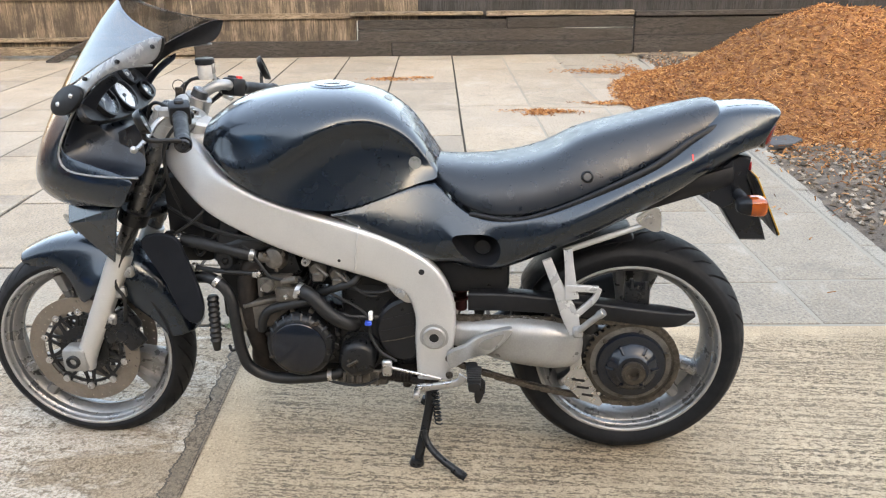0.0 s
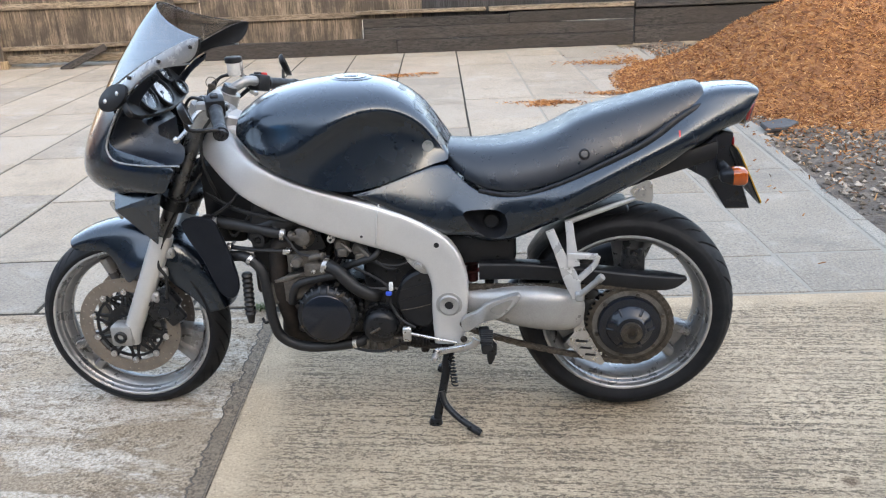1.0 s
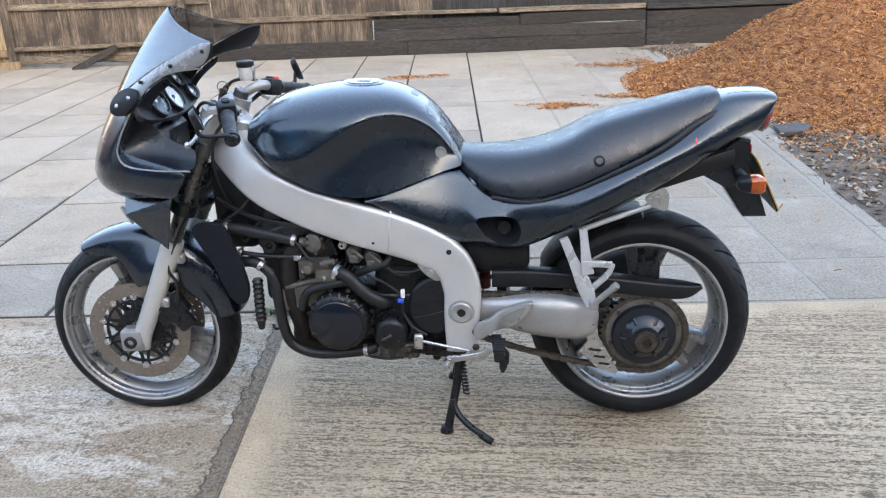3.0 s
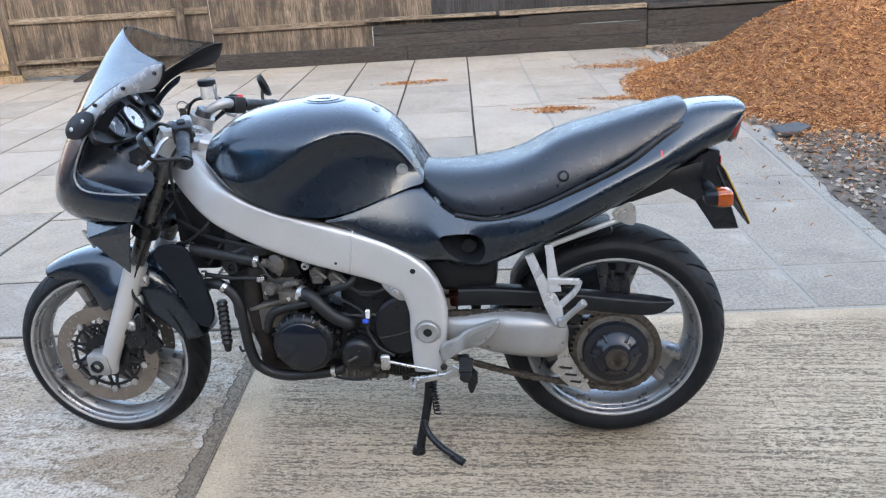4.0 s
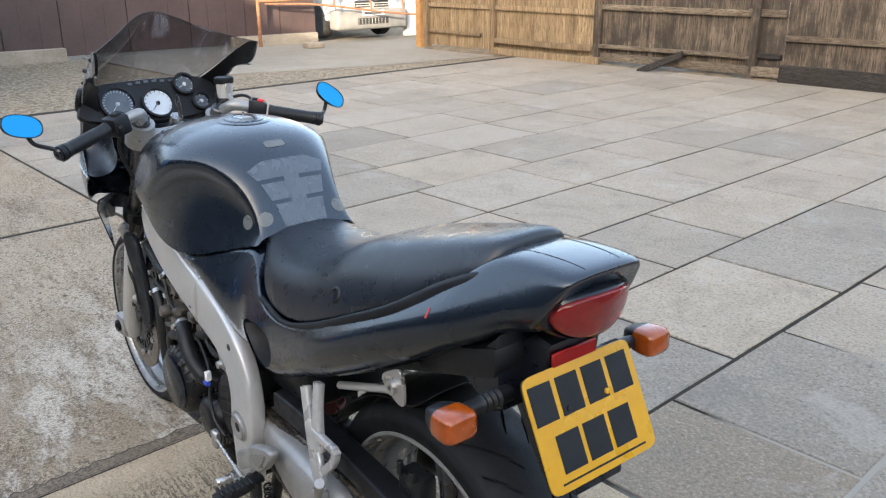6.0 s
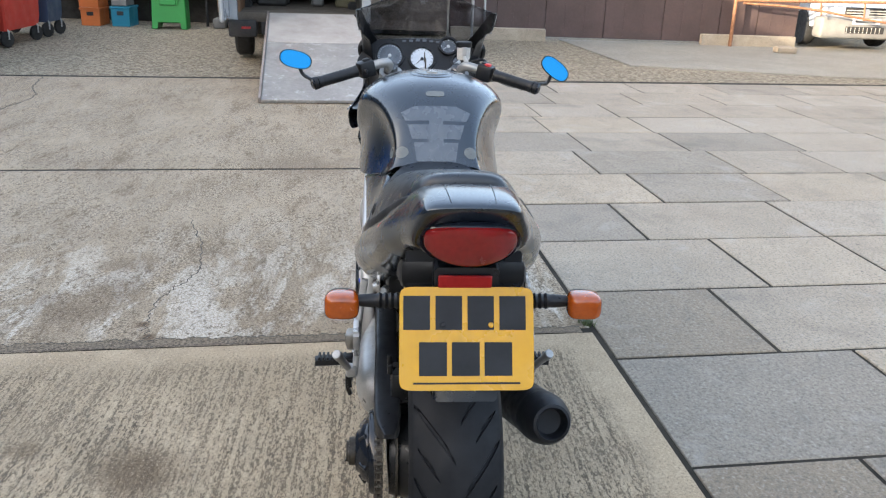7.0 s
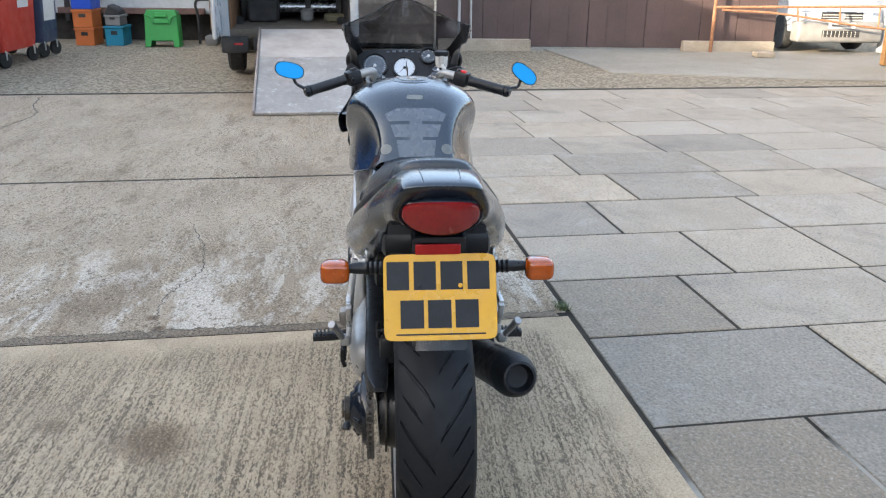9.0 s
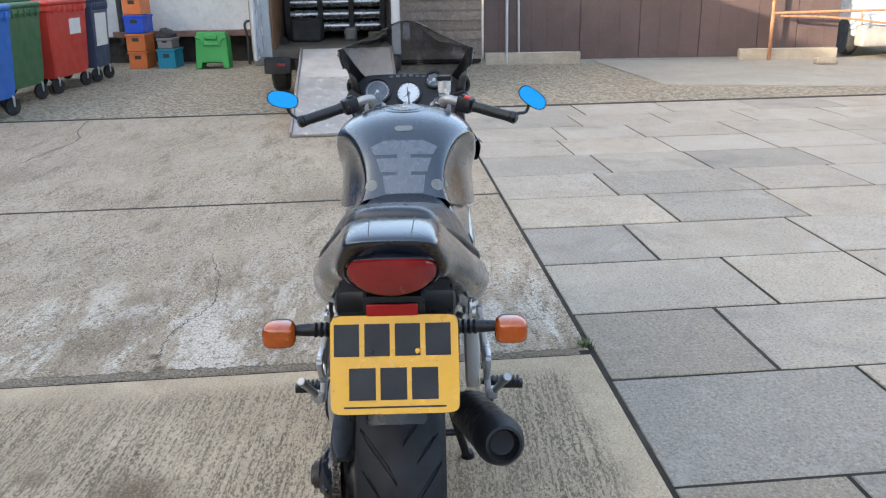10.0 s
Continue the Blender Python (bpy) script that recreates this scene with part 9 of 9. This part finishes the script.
# bars, controls, mirrors
BARS = {-1: ((-0.358, -0.128, 0.990), (-0.347, -0.185, 0.984), (-0.287, -0.336, 0.944)), 1: ((-0.350, 0.135, 0.985), (-0.330, 0.190, 0.982), (-0.262, 0.335, 0.948))}
for s in (-1, 1):
    a, b, c = (Vector(p) for p in BARS[s])
    way = (c - b).normalized()
    bm = bmesh.new()
    hose(bm, [fork_at(0.94, 0.108 * s), fork_at(0.97, 0.112 * s) + Vector((0.01, 0, 0.005)), a + Vector((0, -0.004 * s, 0.012)), b], 0.0145, 14)
    lathe(bm, [(0.024, -0.016), (0.036, -0.016), (0.036, 0.016), (0.024, 0.016)], fork_at(0.955, 0.108 * s), FORK, 24, True)
    bar = part("handlebar", bm, CAST, bike, "silver raised clip-on handlebar")
    bm = bmesh.new()
    lathe(bm, [(0.013, 0), (0.0185, 0.0), *[(0.0165 if i % 2 else 0.0178, 0.008 + 0.0055 * i) for i in range(21)], (0.0185, 0.128), (0.013, 0.128)], c - way * 0.135, way, 24)
    part("grip", bm, HOSE, bar, "black ribbed rubber grip")
    bm = bmesh.new()
    lathe(bm, [(0, -0.004), (0.014, -0.004), (0.0165, 0.0), (0.0165, 0.016), (0.013, 0.020), (0.006, 0.020), (0.005, 0.017), (0, 0.017)], c - way * 0.005, way, 24)
    part("bar_end", bm, GLOSS, bar, "black bar-end weight")
    bm = bmesh.new()
    p = c - way * 0.165
    mm = Matrix.Translation(p) @ way.to_track_quat("X", "Z").to_matrix().to_4x4()
    box(bm, (-0.026, -0.024, -0.026), (0.024, 0.026, 0.024), 0.008, mm, 2)
    box(bm, (-0.018, -0.010, 0.018), (0.004, 0.012, 0.030), 0.003, mm)
    box(bm, (0.004, 0.014, -0.012), (0.016, 0.032, 0.004), 0.003, mm)
    sw = part("switch_block", bm, PLASTIC, bar, "black handlebar switch block")
    bm = bmesh.new()
    box(bm, (-0.004, -0.018, 0.010) if s > 0 else (-0.012, -0.028, -0.004), (0.014, 0.002, 0.030) if s > 0 else (0.002, -0.020, 0.008), 0.002, mm)
    part("red_switch", bm, REDP, sw, "red switch button")
    # lever ahead of the grip
    bm = bmesh.new()
    l0 = p + Vector((-0.030, 0, -0.004))
    sweep(bm, [l0, l0 + way * 0.03 + Vector((-0.030, 0, -0.010)), l0 + way * 0.09 + Vector((-0.058, 0, -0.022)), c + Vector((-0.120, 0.020 * s * -1, -0.020))], [0.010, 0.011, 0.010, 0.009], [0.016, 0.014, 0.012, 0.010], 2.4, 12, 5, side=(0, 0, 1))
    lathe(bm, [(0, -0.009), (0.006, -0.007), (0.0095, 0.0), (0.006, 0.007), (0, 0.009)], c + Vector((-0.124, -0.020 * s, -0.020)), (0.6, -0.5 * s, 0), 14)
    part("lever", bm, STEEL, bar, "polished ball-ended lever")
    bm = bmesh.new()
    box(bm, (-0.05, -0.014, -0.012), (-0.012, 0.014, 0.012), 0.005, Matrix.Translation(p))
    part("lever_perch", bm, CAST if s < 0 else PLASTIC, bar, "lever perch")
    # bar-end mirror
    mc = Vector((-0.340, -0.402, 1.007)) if s < 0 else Vector((-0.300, 0.402, 1.003))
    nrm = Vector((1.0, 0.40, 0.36)).normalized() if s < 0 else Vector((1.0, 0.25, 0.34)).normalized()
    bm = bmesh.new()
    e = c + way * 0.006
    hose(bm, [e, e + Vector((-0.006, 0.012 * s, 0.012)), mc + Vector((-0.006, -0.020 * s, -0.045)), mc + Vector((-0.010, -0.006 * s, -0.012))], 0.0055, 10)
    lathe(bm, [(0.0175, -0.006), (0.0195, -0.006), (0.0195, 0.006), (0.0175, 0.006)], e - way * 0.004, way, 20, True)
    part("mirror_stem", bm, PLASTIC, bar, "black bar-end mirror stem")
    n_, up_, side_ = axes_for(nrm, (0, 0, 1))
    tilt = radians(14) if s < 0 else radians(38)
    a_ = side_ * math.cos(tilt) + up_ * math.sin(tilt)
    b_ = up_ * math.cos(tilt) - side_ * math.sin(tilt)
    mm = Matrix(((a_.x, b_.x, n_.x, mc.x), (a_.y, b_.y, n_.y, mc.y), (a_.z, b_.z, n_.z, mc.z), (0, 0, 0, 1)))
    o = disc_outline(0.050, 0.027, 36, 2.5)
    for nm, prof, mt, lb in (("mirror", ((0.55, -0.016), (0.85, -0.013), (1.0, -0.004), (1.03, 0.001), (1.0, 0.003), (0.95, 0.0005)), PLASTIC, "black oval bar-end mirror"), ("mirror_glass", ((0.955, 0.001), (0.0, 0.001)), BLUEMIRROR, "blue-tinted mirror glass")):
        bm = bmesh.new()
        rings = [[bm.verts.new(mm @ Vector((x * f, y * f, h))) for x, y in o] for f, h in prof if f > 0]
        for q0, q1 in zip(rings, rings[1:]):
            for i in range(36):
                bm.faces.new((q0[i], q0[(i + 1) % 36], q1[(i + 1) % 36], q1[i]))
        if nm == "mirror":
            bm.faces.new(rings[0][::-1])
            bmesh.ops.recalc_face_normals(bm, faces=bm.faces[:])
        else:
            bm.faces.new(rings[0])
        part(nm, bm, mt, bar, lb)
# brake fluid reservoir
rv = Vector((-0.383, 0.122, 1.041))
bm = bmesh.new()
lathe(bm, [(0, -0.026), (0.019, -0.026), (0.021, -0.022), (0.022, 0.014), (0, 0.014)], rv, (0, 0, 1), 28)
res = part("brake_reservoir", bm, CLEARP, bike, "milky brake fluid reservoir with a dark cap")
bm = bmesh.new()
lathe(bm, [(0.024, 0.012), (0.026, 0.014), (0.026, 0.026), (0.023, 0.029), (0.0, 0.029)], rv, (0, 0, 1), 28)
part("reservoir_cap", bm, PLASTIC, res, "dark screw cap")
bm = bmesh.new()
box(bm, (0.018, -0.008, -0.012), (0.026, 0.008, 0.016), 0.002, Matrix.Translation(rv))
sweep(bm, [rv + Vector((0.02, 0.0, -0.01)), rv + Vector((0.022, 0.01, -0.035)), rv + Vector((0.02, 0.03, -0.06))], 0.014, 0.005, 4, 10, 4)
part("bracket", bm, STEEL, res, "bent steel bracket")
for path in ([(-0.37, 0.11, 1.02), (-0.43, 0.12, 1.01), (-0.46, 0.14, 0.96), (-0.42, 0.15, 0.93), (-0.36, 0.16, 0.97)], [(-0.34, -0.19, 0.98), (-0.42, -0.15, 1.0), (-0.46, -0.10, 0.94), (-0.42, -0.06, 0.84)], [(-0.33, 0.20, 0.98), (-0.42, 0.19, 1.01), (-0.47, 0.12, 0.97), (-0.43, 0.05, 0.86)], [(-0.35, -0.18, 0.965), (-0.40, -0.17, 0.90), (-0.42, -0.13, 0.80), (-0.40, -0.10, 0.70)], [(-0.36, 0.17, 0.965), (-0.43, 0.13, 0.92), (-0.43, 0.0, 0.96), (-0.40, -0.08, 0.90)]):
    bm = bmesh.new()
    hose(bm, path, 0.0045, 8)
    part("control_cable", bm, HOSE, bike)
bm = bmesh.new()
lathe(bm, [(0, 0.02), (0.016, 0.02), (0.018, 0.0)], fork_at(0.955, 0) + Vector((-0.03, 0, 0)), FORK, 20)
ign = part("ignition", bm, STEEL, bike, "steel ignition barrel")
bm = bmesh.new()
ring = [fork_at(0.99, 0) + Vector((-0.02 + 0.016 * math.cos(a), 0.0, 0.025 + 0.016 * math.sin(a))) for a in (2 * math.pi * i / 16 for i in range(17))]
hose(bm, ring, 0.0012, 6, 1)
box(bm, (-0.011, -0.002, -0.022), (0.011, 0.002, 0.022), 0.002, Matrix.Translation(fork_at(0.99, 0) + Vector((-0.022, 0.004, 0.0))))
part("key", bm, CHAINM, ign, "key and steel ring in the ignition")
bm = bmesh.new()
box(bm, (-0.62, -0.09, 0.70), (-0.56, 0.09, 0.93), 0.02)
part("fairing_stay", bm, INNER, bike, "black headlamp shell and fairing stay")
